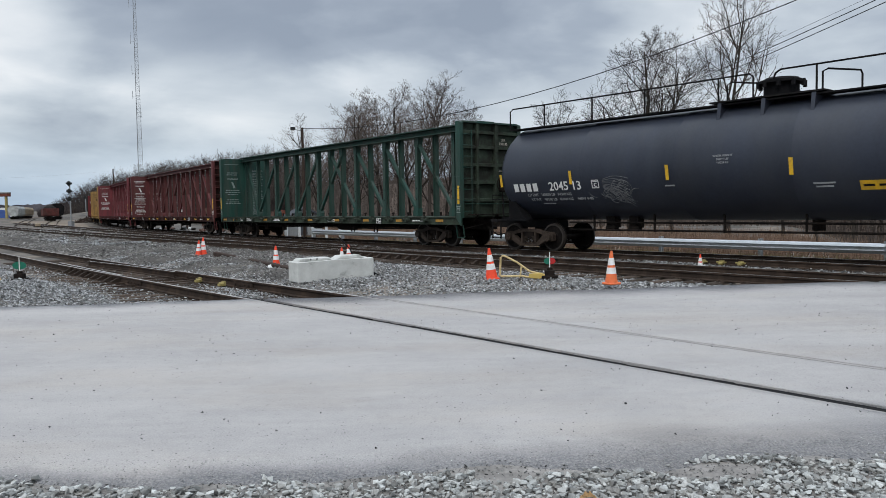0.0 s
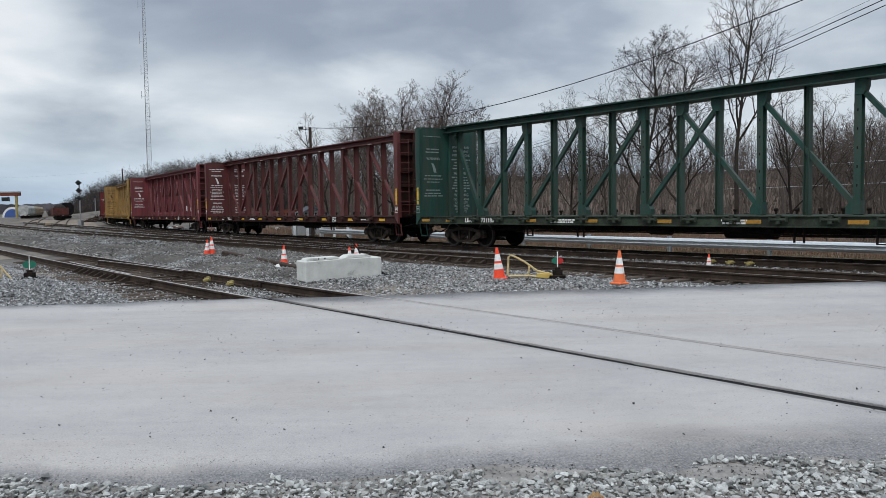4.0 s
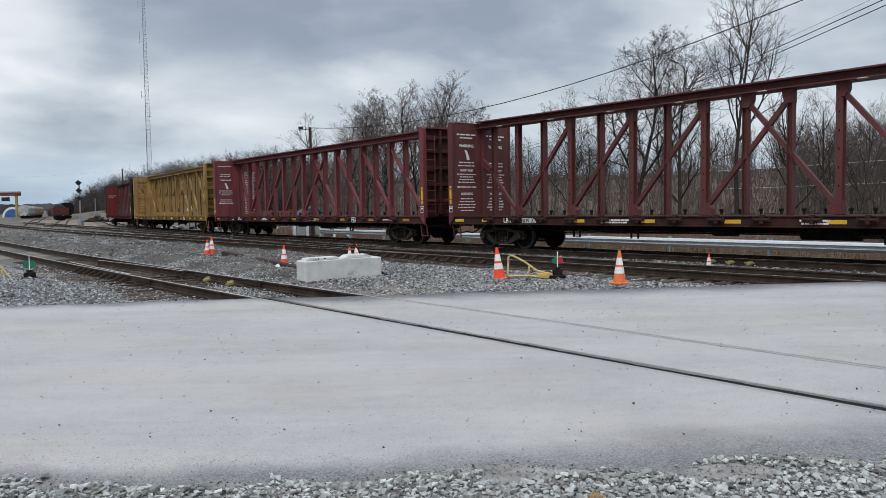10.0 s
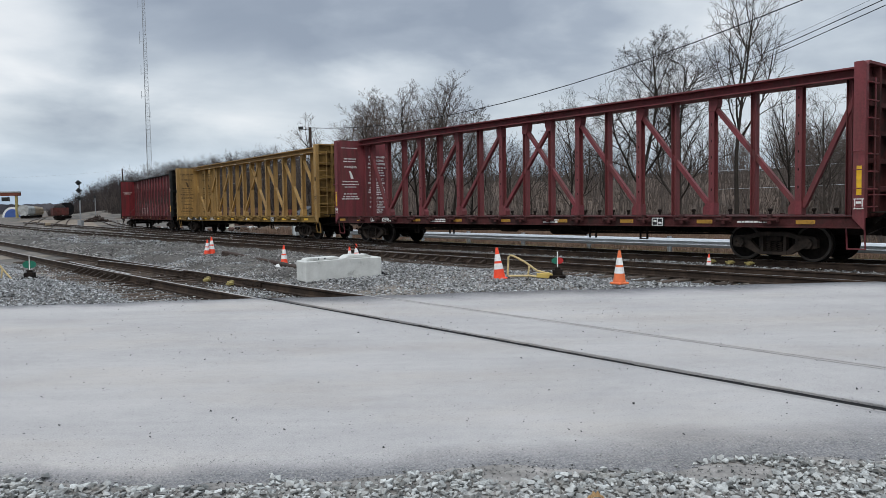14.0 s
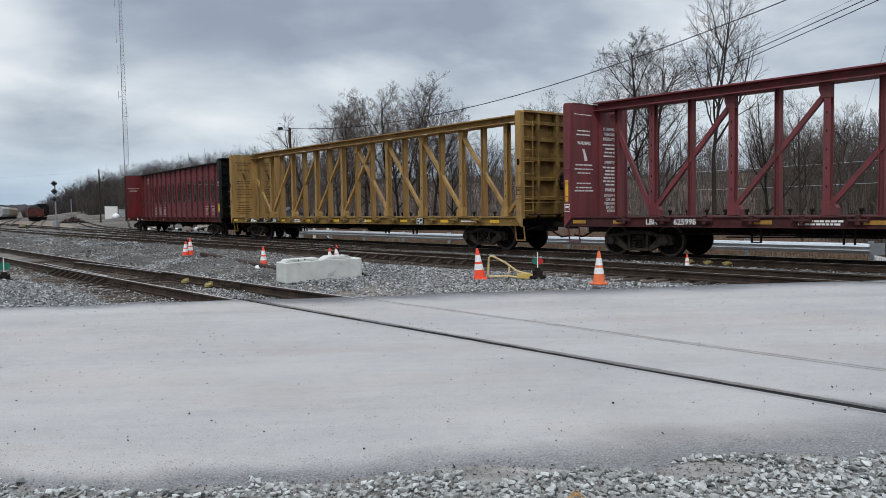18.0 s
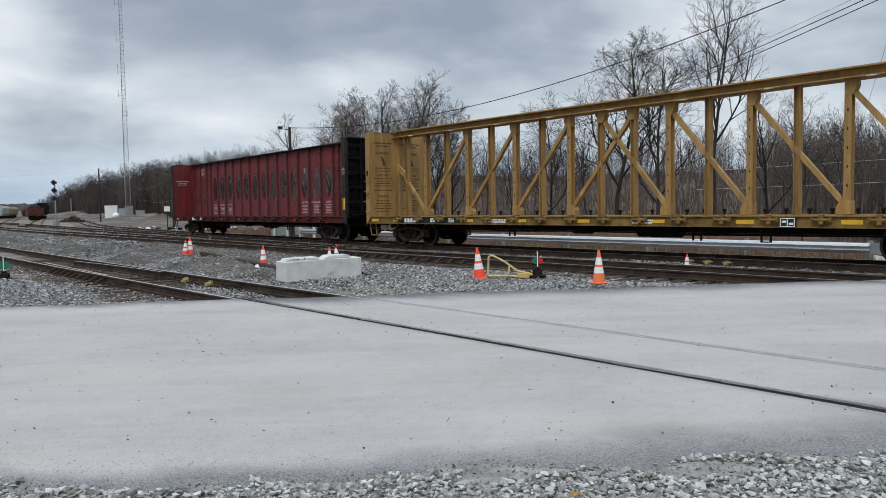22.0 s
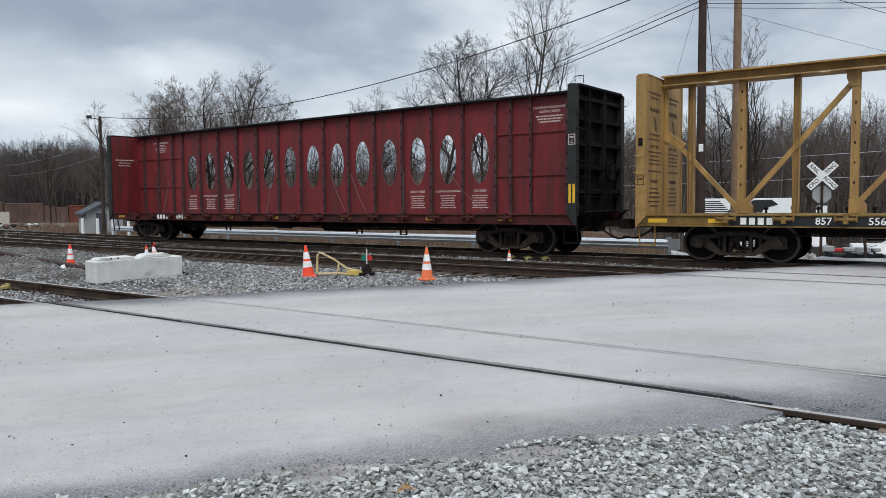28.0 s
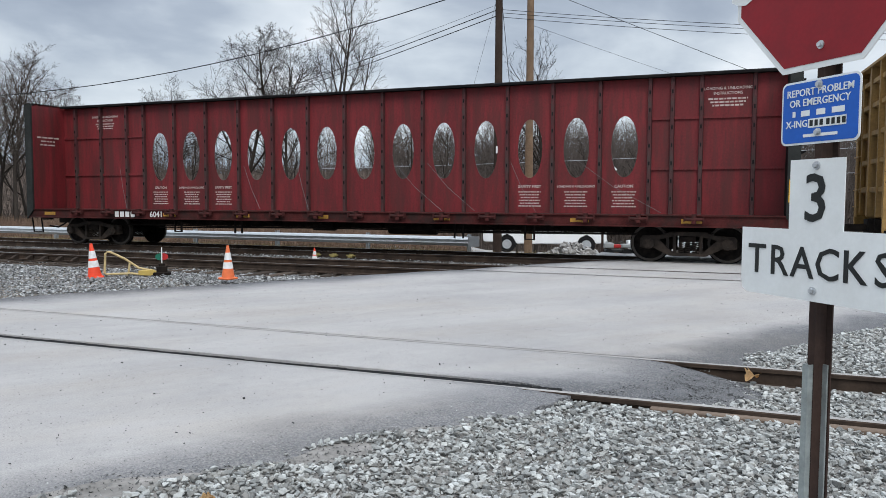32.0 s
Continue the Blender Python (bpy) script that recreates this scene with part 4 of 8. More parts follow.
def deck(car, paint, pockets, patches):
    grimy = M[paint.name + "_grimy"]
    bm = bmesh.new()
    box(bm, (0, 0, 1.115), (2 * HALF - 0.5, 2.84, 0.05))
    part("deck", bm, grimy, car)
    for sgn in (-1, 1):
        bm = bmesh.new()
        x = HALF - 0.02
        slab(bm, [(sgn * 1.42, 0.86), (sgn * 1.50, 0.86), (sgn * 1.50, 0.885), (sgn * 1.455, 0.89), (sgn * 1.455, 1.115), (sgn * 1.50, 1.12), (sgn * 1.50, 1.145), (sgn * 1.42, 1.145)],
             "x", -x, x)
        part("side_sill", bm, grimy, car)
    bm = bmesh.new()
    slab(bm, [(-0.34, 0.66), (0.34, 0.66), (0.34, 1.08), (-0.34, 1.08)], "x", -HALF + 0.1, HALF - 0.1)
    part("center_sill", bm, M["truck_iron"], car)
    bm = bmesh.new()
    slab(bm, [(-1.42, 0.88), (-0.34, 0.70), (0.34, 0.70), (1.42, 0.88), (1.42, 1.08), (-1.42, 1.08)], "x", -0.04, 0.04)
    bearer = finish(bm, "crossbearer", M["truck_iron"])
    for k in range(10):
        part("crossbearer", bearer, None, car, at=pose(-7.65 + 1.7 * k, 0, 0))
    # ratchets of the tie-downs along the far sill, seen over the deck
    bm = bmesh.new()
    box(bm, (0, 0, 0.05), (0.05, 0.06, 0.12))
    rod(bm, (-0.05, 0, 0.13), (0.05, 0, 0.13), 0.045, n=8)
    ratchet = finish(bm, "tie_down_ratchet", M["truck_iron"])
    for x in pockets:
        part("tie_down_ratchet", ratchet, None, car, at=pose(x + 0.32, 1.38, 1.14))
        part("tie_down_ratchet", ratchet, None, car, at=pose(x - 0.28, 1.38, 1.14))
    bm = bmesh.new()
    box(bm, (0, -0.03, 0), (0.10, 0.10, 0.22))
    rod(bm, (-0.20, -0.05, -0.01), (0.20, -0.05, -0.01), 0.04, n=8)
    box(bm, (-0.21, -0.05, 0), (0.03, 0.11, 0.12))
    box(bm, (0.21, -0.05, 0), (0.03, 0.11, 0.12))
    winch = finish(bm, "winch", grimy)
    for x in pockets:
        part("winch", winch, None, car, at=pose(x, -1.50, 1.06))
        part("winch", winch, None, car, at=pose(x, 1.50, 1.06, 0, 0, 180))
    mesh = box_mesh("reflector", (0.46, 0.008, 0.10), M["reflector" if paint.name in ("brown_red", "yellow_car") else "reflector_dull"])
    for x in patches:
        part("reflector", mesh, None, car, "yellow reflective strip", at=pose(x, -1.461, 1.0))


def center_beam(car, paint, posts, high=False):
    """The open truss along the middle: posts, diagonals, top chord and the closed plates at its ends."""
    bm = bmesh.new()
    slab(bm, [(-0.33, 4.44), (0.33, 4.44), (0.33, 4.47), (0.11, 4.47), (0.11, 4.66), (0.36, 4.66), (0.36, 4.70), (-0.36, 4.70), (-0.36, 4.66), (-0.11, 4.66), (-0.11, 4.47), (-0.33, 4.47)],
         "x", -HALF + 0.25, HALF - 0.25)
    part("top_chord", bm, paint, car)
    bm = bmesh.new()
    for sgn in (-1, 1):
        box(bm, (0, sgn * 0.10, 0), (0.17, 0.014, 3.3))
    box(bm, (0, 0, 0), (0.012, 0.20, 3.3))
    post = finish(bm, "post", paint)
    bm = bmesh.new()
    for k in range(7):
        for sgn in (-1, 1):
            box(bm, (0, sgn * 0.107, -1.38 + 0.46 * k), (0.030, 0.005, 0.07))
    slots = finish(bm, "slot_strip", M["truck_iron"])
    bm = bmesh.new()
    for sgn in (-1, 1):
        box(bm, (sgn * 0.066, 0, 0), (0.012, 0.21, 3.3))
    box(bm, (0, 0, 0), (0.12, 0.012, 3.3))
    plain = finish(bm, "post", paint)
    for k, x in enumerate(posts):
        braced = k % 2 == (1 if x < 0 else 0)
        ob = part("post", post if braced else plain, None, car, at=pose(x, 0, 2.79))
        if braced:
            part("slot_strip", slots, None, ob)["kind"] = "stuff"
    lo, hi = 1.2, 4.42
    n = len(posts) - 1
    pairs = [(posts[k], posts[k + 2]) for k in (1, 3, 5, 7)]
    for x0, x1 in pairs + [(-x0, -x1) for x0, x1 in pairs]:
        bm = bmesh.new()
        beam(bm, (x0, 0, lo + 0.1), (x1, 0, hi - 0.15), 0.12, 0.13, up=(0, 1, 0))
        part("diagonal", bm, paint, car)
        bm = bmesh.new()
        d = 0.20 if x1 > x0 else -0.20
        slab(bm, [(x0 - d * 0.5, lo - 0.04), (x0 + d * 1.3, lo - 0.04), (x0 + d * 1.3, lo + 0.13), (x0 + d * 0.8, lo + 0.30), (x0 - d * 0.5, lo + 0.30)], "y", -0.122, 0.122)
        part("gusset", bm, paint, car)
        bm = bmesh.new()
        slab(bm, [(x1 + d * 0.4, hi + 0.02), (x1 - d * 1.0, hi + 0.02), (x1 - d * 1.0, hi - 0.14), (x1 - d * 0.65, hi - 0.34), (x1 + d * 0.4, hi - 0.34)], "y", -0.122, 0.122)
        part("gusset", bm, paint, car)
    for e in (-1, 1):
        bm = bmesh.new()
        if high:
            beam(bm, (e * (HALF - 0.72), 0, 4.30), (e * (abs(posts[1]) + 0.1), 0, 1.35), 0.12, 0.12, up=(0, 1, 0))
        else:
            beam(bm, (e * (HALF - 0.45), 0, 3.12), (e * abs(posts[1]) + e * 0.1, 0, 1.3), 0.11, 0.10, up=(0, 1, 0))
            slab(bm, [(e * (HALF - 0.25), 3.36), (e * (HALF - 0.25), 3.06), (e * (HALF - 0.70), 2.80), (e * (HALF - 0.82), 2.95)], "y", -0.07, 0.07)
        part("end_brace", bm, paint, car)
        bm = bmesh.new()
        box(bm, (e * (HALF - 0.29), 0, 2.79), (0.09, 0.07, 3.3))
        part("end_stile", bm, paint, car)


def writing(car, lines, y, mat, label="white stencilled notes"):
    """Lines of unreadable notes: (x0, x1, z, height)."""
    rng = random.Random(len(lines) * 7 + int(abs(lines[0][0]) * 10))
    bm = bmesh.new()
    for x0, x1, z, h in lines:
        bars(bm, x0, x1, z, h, y, rng, words=(0.5 * h + 0.02, 2.6 * h + 0.02))
    ob = part("stencil", bm, mat, car, label)
    ob["kind"] = "stuff"
    return ob


def note_lines(x0, x1, top, rows, h=0.05, gap=1.7):
    out, z = [], top
    for k in range(rows):
        inset = (x1 - x0) * (0.05 + 0.12 * ((k * 37) % 5) / 5)
        out.append((x0 + inset, x1 - inset, z, h))
        z -= h * gap
    return out


def end_notes(car, x, lines, mat, y0, y1):
    """Unreadable notes on the inner face of an end wall, facing along the car: (z, height)."""
    rng = random.Random(len(lines))
    bm = bmesh.new()
    for k, (z, h) in enumerate(lines):
        ins = 0.05 * ((k * 3) % 4)
        y = y0 + ins
        while y < y1 - ins - 0.05:
            w = min(rng.uniform(1.2, 4.5) * h, y1 - ins - y)
            box(bm, (x, y + w / 2, z), (0.006, w, 0.7 * h))
            y += w + 0.6 * h
    ob = part("stencil", bm, mat, car, "stencilled notes")
    ob["kind"] = "stuff"
    return ob


POSTS = [-10.6 + 1.247 * k for k in range(18)]


def words(car, lines, x, y, mat, turn=0.0):
    """Readable stencilled lines: (text, z, size)."""
    for text, z, size in lines:
        part("word", lettering(text, size, mat, 0.002, 0.02), None, car, at=pose(x, y, z, 0, 0, turn))


def truss_car(name, label, paint, ink, number, style):
    car = thing(name, label, "freight car", group="cars of the train")
    deck(car, paint, POSTS[1:-1], [-11.0, -9.55, -5.35, -2.8, -0.2, 2.4, 4.95, 7.5, 10.2])
    center_beam(car, paint, POSTS, style in ("green", "wine"))
    for e in (-1, 1):
        bulkhead(car, e, paint)
        truck(car, e * TRUCK)
    under_gear(car, paint, random.Random(3))
    x0 = -7.48
    if style == "yellow":
        bm = bmesh.new()
        box(bm, (-7.55, -1.458, 1.0), (3.5, 0.006, 0.22))
        part("number_board", bm, M["sign_black"], car, "black number board")
    for text, x in ((number[:3], -7.30), (number[4:], -6.27)) if style == "yellow" else ((number, x0),):
        part("number", lettering(text, 0.225, M["white_paint"]), None, car, "white painted car number", at=pose(x, -1.464, 1.0))
    bm = bmesh.new()
    for k in range(4 if style == "yellow" else 3):
        box(bm, (-8.98 + 0.19 * k if style == "yellow" else -8.70 + 0.2 * k, -1.462, 1.0), (0.13, 0.006, 0.16))
    if style == "yellow":
        ob = part("owner_mark", bm, M["white_paint"], car, "white painted owner's mark")
        ob["kind"] = "stuff"
    else:
        bm.free()
        part("word", lettering("LBR", 0.225, M["white_paint"]), None, car, at=pose(-8.50, -1.464, 1.0))
    bm = bmesh.new()
    box(bm, (0, 0, 0), (0.24, 0.12, 0.03))
    soften(bm, 0.014)
    pad = finish(bm, "chord_pad", M["cream"])
    if style in ("yellow", "brown"):
        for k in range(9):
            part("chord_pad", pad, None, car, "pale rubber pad", at=pose(POSTS[2 * k] + 0.62, -0.34, 4.425))
    bm = bmesh.new()
    for dx, dz, sx, sz in ((0, 0.1, 0.36, 0.02), (0, -0.1, 0.36, 0.02), (0.17, 0, 0.02, 0.2), (-0.17, 0, 0.02, 0.2), (0, 0, 0.02, 0.2), (-0.08, 0.02, 0.1, 0.05), (0.09, -0.03, 0.1, 0.05)):
        box(bm, (6.05 + dx, -1.515, 0.99 + dz), (sx, 0.006, sz))
    panel = part("data_panel", box_mesh("data_panel", (0.40, 0.05, 0.24), M["sign_black"]), None, car, "black data panel in a white frame", at=pose(6.05, -1.487, 0.99))
    ob = part("panel_frame", bm, M["white_paint"], panel, at=panel.matrix_basis.inverted())
    ob["kind"] = "stuff"
    writing(car, note_lines(1.5, 2.3, 1.03, 2, 0.045, 1.6) + note_lines(-4.6, -3.4, 1.03, 2, 0.045, 1.6) + note_lines(8.4, 9.3, 1.0, 1, 0.045), -1.463, M["white_paint"])
    rx = -HALF + 0.2435
    if style in ("green", "wine"):
        words(car, [("LOADING AND", 3.92, 0.135), ("UNLOADING", 3.76, 0.135), ("INSTRUCTIONS", 3.60, 0.135), ("SAFETY FIRST", 2.86, 0.135), ("WARNING", 1.98, 0.16), ("DO NOT MOVE", 1.80, 0.12), ("CAR UNLESS", 1.67, 0.12),
                    ("TIEDOWNS ARE", 1.54, 0.12), ("SECURED IN", 1.42, 0.12), ("KEYSLOTS", 1.30, 0.12)], rx, 0.66, ink, 90)
        end_notes(car, rx, [(3.42, 0.07), (3.30, 0.07), (3.18, 0.07), (3.06, 0.07)] + [(2.70 - 0.11 * k, 0.075) for k in range(6)], ink, 0.16, 1.16)
        words(car, [("WARNING", 3.42, 0.14)], rx, -0.80, ink, 90)
        end_notes(car, rx, [(4.30, 0.035), (3.80, 0.06), (3.68, 0.06), (2.75, 0.06), (2.62, 0.05), (2.50, 0.05), (2.18, 0.06), (2.05, 0.06), (1.95, 0.06)], ink, -1.28, -0.35)
        emblems = ((rx, -0.80, 3.08),)
    else:
        for y in (-0.80, 0.70):
            words(car, [("WARNING", 3.78, 0.15), ("SAFETY FIRST", 2.86, 0.11), ("WARNING", 1.98, 0.13)], rx, y, ink, 90)
            end_notes(car, rx, [(4.20, 0.07), (4.08, 0.07), (3.16, 0.06), (3.04, 0.05)] + [(2.72 - 0.10 * k, 0.05) for k in range(4)] + [(2.24, 0.06)] + [(1.80 - 0.11 * k, 0.055) for k in range(5)], ink, y - 0.47, y + 0.47)
        emblems = ((rx, -0.80, 3.46), (rx, 0.70, 3.46))
    if style != "yellow":
        hi = 3.92 if style == "wine" else 4.02
        words(car, [(number, hi, 0.15)] if style == "wine" else [("LBR", hi, 0.14), (number, hi - 0.15, 0.14)], HALF - 0.2, 0.78, M["cream"], 90)
        end_notes(car, HALF - 0.2, [(2.85, 0.05), (2.76, 0.05)], M["cream"], 0.55, 1.0)
    # tipping-load emblem
    for where in emblems:
        bm = bmesh.new()
        slab(bm, [(-0.10, 0.17), (0.02, 0.15), (0.13, -0.08), (0.16, -0.20), (0.02, -0.20), (-0.02, -0.02)], "y", -0.002, 0.002)
        part("emblem", bm, ink, car, at=pose(*where, 0, 0, 90))
    for e in (-1, 1):
        if style != "yellow":
            bm = bmesh.new()
            box(bm, (e * (HALF - 0.12), -1.514, 1.95), (0.11, 0.006, 0.66))
            part("reflector", bm, M["reflector"], car, "yellow reflective strip")
        else:
            bm = bmesh.new()
            box(bm, (e * (HALF - 0.12), -1.514, 2.95), (0.11, 0.008, 0.2))
            part("hook_plate", bm, M["truck_iron"], car)
        bm = bmesh.new()
        for dx, dz, sx, sz in ((0, 0.11, 0.22, 0.02), (0, -0.11, 0.22, 0.02), (0.1, 0, 0.02, 0.24), (-0.1, 0, 0.02, 0.24), (0, 0.03, 0.12, 0.05)):
            box(bm, (e * (HALF - 0.125) + dx * 0.8, -1.514, (2.0 if style == "yellow" else 1.42) + dz), (sx, 0.004, sz))
        part("clearance_mark", bm, ink, car)
        for k in range(4):
            bm = bmesh.new()
            z = 1.35 + 0.42 * k
            chain(bm, [(e * (HALF - 0.24), -1.51, z), (e * (HALF - 0.24), -1.58, z), (e * (HALF + 0.02), -1.58, z), (e * (HALF + 0.02), -1.51, z)], 0.012, 5)
            part("grab_iron", bm, paint, car)
    return car


M["brown_ink"] = material("brown_ink", (0.075, 0.045, 0.022), 0.7, vary=0.4, scale=8, fine=60, bump=0)
M["pale_ink"] = material("pale_ink", (0.22, 0.27, 0.25), 0.7, vary=0.25, scale=8, fine=60, bump=0)
CARS = {}
CARS["green"] = truss_car("centerbeam_car", "dark green centerbeam lumber car with an open truss, empty", M["green"], M["pale_ink"], "731180", "green")
CARS["brown"] = truss_car("centerbeam_car", "weathered brown-red centerbeam lumber car, empty, with white warnings", M["brown_red"], M["white_paint"], "732806", "brown")
CARS["wine"] = truss_car("centerbeam_car", "wine-red centerbeam lumber car with an open truss, empty", M["wine_red"], M["white_paint"], "625998", "wine")
CARS["yellow"] = truss_car("centerbeam_car", "mustard yellow centerbeam lumber car with an open truss, empty", M["yellow_car"], M["brown_ink"], "857 556", "yellow")


# ---- the closed car with oval windows ----
def oval_bay(bm, x0, x1, z0, z1, cx, cz, rx, rz, y0, y1, n=28):
    """A wall panel from x0 to x1, z0 to z1 with an oval hole, y0 to y1 thick."""
    oval, rect = [], []
    for k in range(n):
        a = 2 * math.pi * k / n
        c, s = math.cos(a), math.sin(a)
        oval.append((cx + rx * c, cz + rz * s))
        w, h = (x1 - cx) if c > 0 else (cx - x0), (z1 - cz) if s > 0 else (cz - z0)
        t = min(w / abs(c) if abs(c) > 1e-6 else 1e9, h / abs(s) if abs(s) > 1e-6 else 1e9)
        rect.append((cx + t * c, cz + t * s))
    # the corners of the panel take the nearest outer points
    for qx, qz in ((x0, z0), (x0, z1), (x1, z0), (x1, z1)):
        k = min(range(n), key=lambda i: (rect[i][0] - qx) ** 2 + (rect[i][1] - qz) ** 2)
        rect[k] = (qx, qz)
    loops = []
    for y in (y0, y1):
        loops.append(([bm.verts.new((p[0], y, p[1])) for p in oval], [bm.verts.new((p[0], y, p[1])) for p in rect]))
    for inner, outer in loops:
        for k in range(n):
            bm.faces.new((inner[k], inner[(k + 1) % n], outer[(k + 1) % n], outer[k]))
    for k in range(n):
        bm.faces.new((loops[0][0][k], loops[0][0][(k + 1) % n], loops[1][0][(k + 1) % n], loops[1][0][k]))


def window_car():
    car = thing("window_car", "deep red lumber car with oval windows and black ends", "freight car", group="cars of the train")
    paint = M["red"]
    deck(car, paint, POSTS[1:-1], [-10.6, -5.75, -3.1, -0.5, 3.1, 6.7, 9.3])
    z0, z1 = 1.14, 4.52
    first, pitch = -7.22, 1.232
    for k in range(13):
        c = first + pitch * k
        bm = bmesh.new()
        oval_bay(bm, c - pitch / 2, c + pitch / 2, z0, z1, c, 2.84, 0.335, 0.775, -0.145, -0.122)
        part("window_panel", bm, paint, car)
    left, right = first - pitch / 2, first + pitch * 12.5
    for a, b in ((-HALF + 0.24, left), (right, HALF - 0.24)):
        bm = bmesh.new()
        box(bm, ((a + b) / 2, -0.1335, (z0 + z1) / 2), (b - a, 0.023, z1 - z0))
        part("end_panel", bm, paint, car)
    ribs = [first + pitch * (k - 0.5) for k in range(14)] + [-8.55, -9.65, -10.75, 8.72, 9.4, 10.6]
    bm = bmesh.new()
    slab(bm, [(-0.055, -0.0), (-0.04, -0.10), (0.04, -0.10), (0.055, 0.0)], "z", -(z1 - z0) / 2, (z1 - z0) / 2)
    rib = finish(bm, "rib", M["red_rib"])
    bm = bmesh.new()
    for k in range(7):
        box(bm, (0, -0.104, -1.30 + 0.44 * k), (0.038, 0.012, 0.09))
    slots = finish(bm, "slot_strip", M["black_paint"])
    for x in ribs:
        ob = part("rib", rib, None, car, at=pose(x, -0.14, (z0 + z1) / 2))
        part("slot_strip", slots, None, ob)["kind"] = "stuff"
        part("rib", rib, None, car, at=pose(x, -0.122, (z0 + z1) / 2, 0, 0, 180))
    for z in (2.28, 3.52):
        for a, b in ((-HALF + 0.26, left), (right, HALF - 0.26)):
            bm = bmesh.new()
            box(bm, ((a + b) / 2, -0.165, z), (b - a, 0.05, 0.07))
            part("girt", bm, paint, car)
    bm = bmesh.new()
    slab(bm, [(-0.36, 4.52), (0.36, 4.52), (0.36, 4.57), (0.30, 4.60), (-0.30, 4.60), (-0.36, 4.57)], "x", -HALF + 0.3, HALF - 0.2)
    part("top_chord", bm, M["black_paint"], car)
    for e in (-1, 1):
        bulkhead(car, e, M["black_paint"], top=4.57, inner=paint if e < 0 else M["black_paint"], side=M["faded_black"])
        truck(car, e * TRUCK)
    bm = bmesh.new()
    box(bm, (-HALF + 0.243, 0, 2.86), (0.006, 2.9, 3.3))
    part("inner_lining", bm, paint, car)
    end_notes(car, -HALF + 0.247, [(3.5, 0.07), (3.38, 0.06), (3.26, 0.06)], M["faded_white"], -1.25, -0.4)
    under_gear(car, paint, random.Random(4))
    part("number", lettering("6041", 0.25, M["white_paint"]), None, car, "white painted car number", at=pose(-6.25, -1.464, 1.0))
    bm = bmesh.new()
    for k in range(4):
        box(bm, (-7.80 + 0.21 * k, -1.462, 1.0), (0.15, 0.006, 0.17))
    part("owner_mark", bm, M["white_paint"], car, "white painted owner's mark")
    for x in (first, first + pitch, first + 2 * pitch, first + 10 * pitch, first + 11 * pitch, first + 12 * pitch):
        words(car, [({0: "CAUTION", 2: "SAFETY FIRST", 10: "SAFETY FIRST", 12: "CAUTION"}.get(round((x - first) / pitch), "LOADING & UNLOADING"), 1.84, 0.105 if round((x - first) / pitch) in (0, 2, 10, 12) else 0.085)], x, -0.146, M["faded_white"])
        writing(car, note_lines(x - 0.34, x + 0.34, 1.70, 6, 0.030, 2.5), -0.145, M["faded_white"])
    words(car, [("LOADING & UNLOADING", 4.2, 0.095), ("INSTRUCTIONS", 4.08, 0.095)], -9.5, -0.146, M["faded_white"])
    writing(car, note_lines(-9.95, -9.05, 3.97, 3, 0.035, 2.2), -0.145, M["faded_white"])
    words(car, [("LOADING & UNLOADING", 4.2, 0.095), ("INSTRUCTIONS", 4.08, 0.095)], 10.0, -0.146, M["faded_white"])
    writing(car, note_lines(9.5, 10.5, 3.95, 3, 0.04, 2.0), -0.145, M["faded_white"])
    for x0, x1 in ((-8.8, -7.4), (-3.9, -2.5), (-2.0, -0.9), (1.2, 3.1), (2.2, 4.0), (4.6, 5.6), (6.4, 8.6)):
        bm = bmesh.new()
        chain(bm, [(x0, -0.26, 2.5), (x0 + 0.45 * (x1 - x0), -0.80, 1.82), (x1, -1.46, 1.2)], 0.006, 5)
        part("tie_down_cable", bm, M["cable_grey"], car)
    bm = bmesh.new()
    box(bm, (HALF - 0.07, -1.514, 1.70), (0.07, 0.006, 0.5))
    part("reflector", bm, M["reflector"], car, "yellow reflective strip")
    bm = bmesh.new()
    box(bm, (HALF - 0.19, -1.514, 1.70), (0.07, 0.006, 0.5))
    part("reflector", bm, M["reflector"], car, "yellow reflective strip")
    bm = bmesh.new()
    for dx, dz, sx, sz in ((0, 0.13, 0.20, 0.02), (0, -0.13, 0.20, 0.02), (0.09, 0, 0.02, 0.26), (-0.09, 0, 0.02, 0.26), (0, 0.06, 0.12, 0.04)):
        box(bm, (HALF - 0.13 + dx, -1.514, 3.12 + dz), (sx, 0.005, sz))
    mark = part("clearance_mark", bm, M["faded_white"], car, "white stencilled square")
    part("word", lettering("C", 0.12, M["faded_white"], 0.002), None, mark, at=pose(HALF - 0.13, -1.515, 3.06))
    for k in range(7):
        bm = bmesh.new()
        z = 1.3 + 0.42 * k
        chain(bm, [(HALF - 0.02, -1.50, z), (HALF + 0.08, -1.50, z), (HALF + 0.08, -1.08, z), (HALF - 0.02, -1.08, z)], 0.015, 5)
        part("grab_iron", bm, M["black_paint"], car)
    bm = bmesh.new()
    chain(bm, [(HALF - 0.2, -1.2, 4.66), (HALF - 0.2, -1.2, 4.80), (HALF + 0.05, -1.2, 4.80), (HALF + 0.05, -1.2, 4.60)], 0.015, 5)
    part("grab_iron", bm, M["black_paint"], car)
    return car


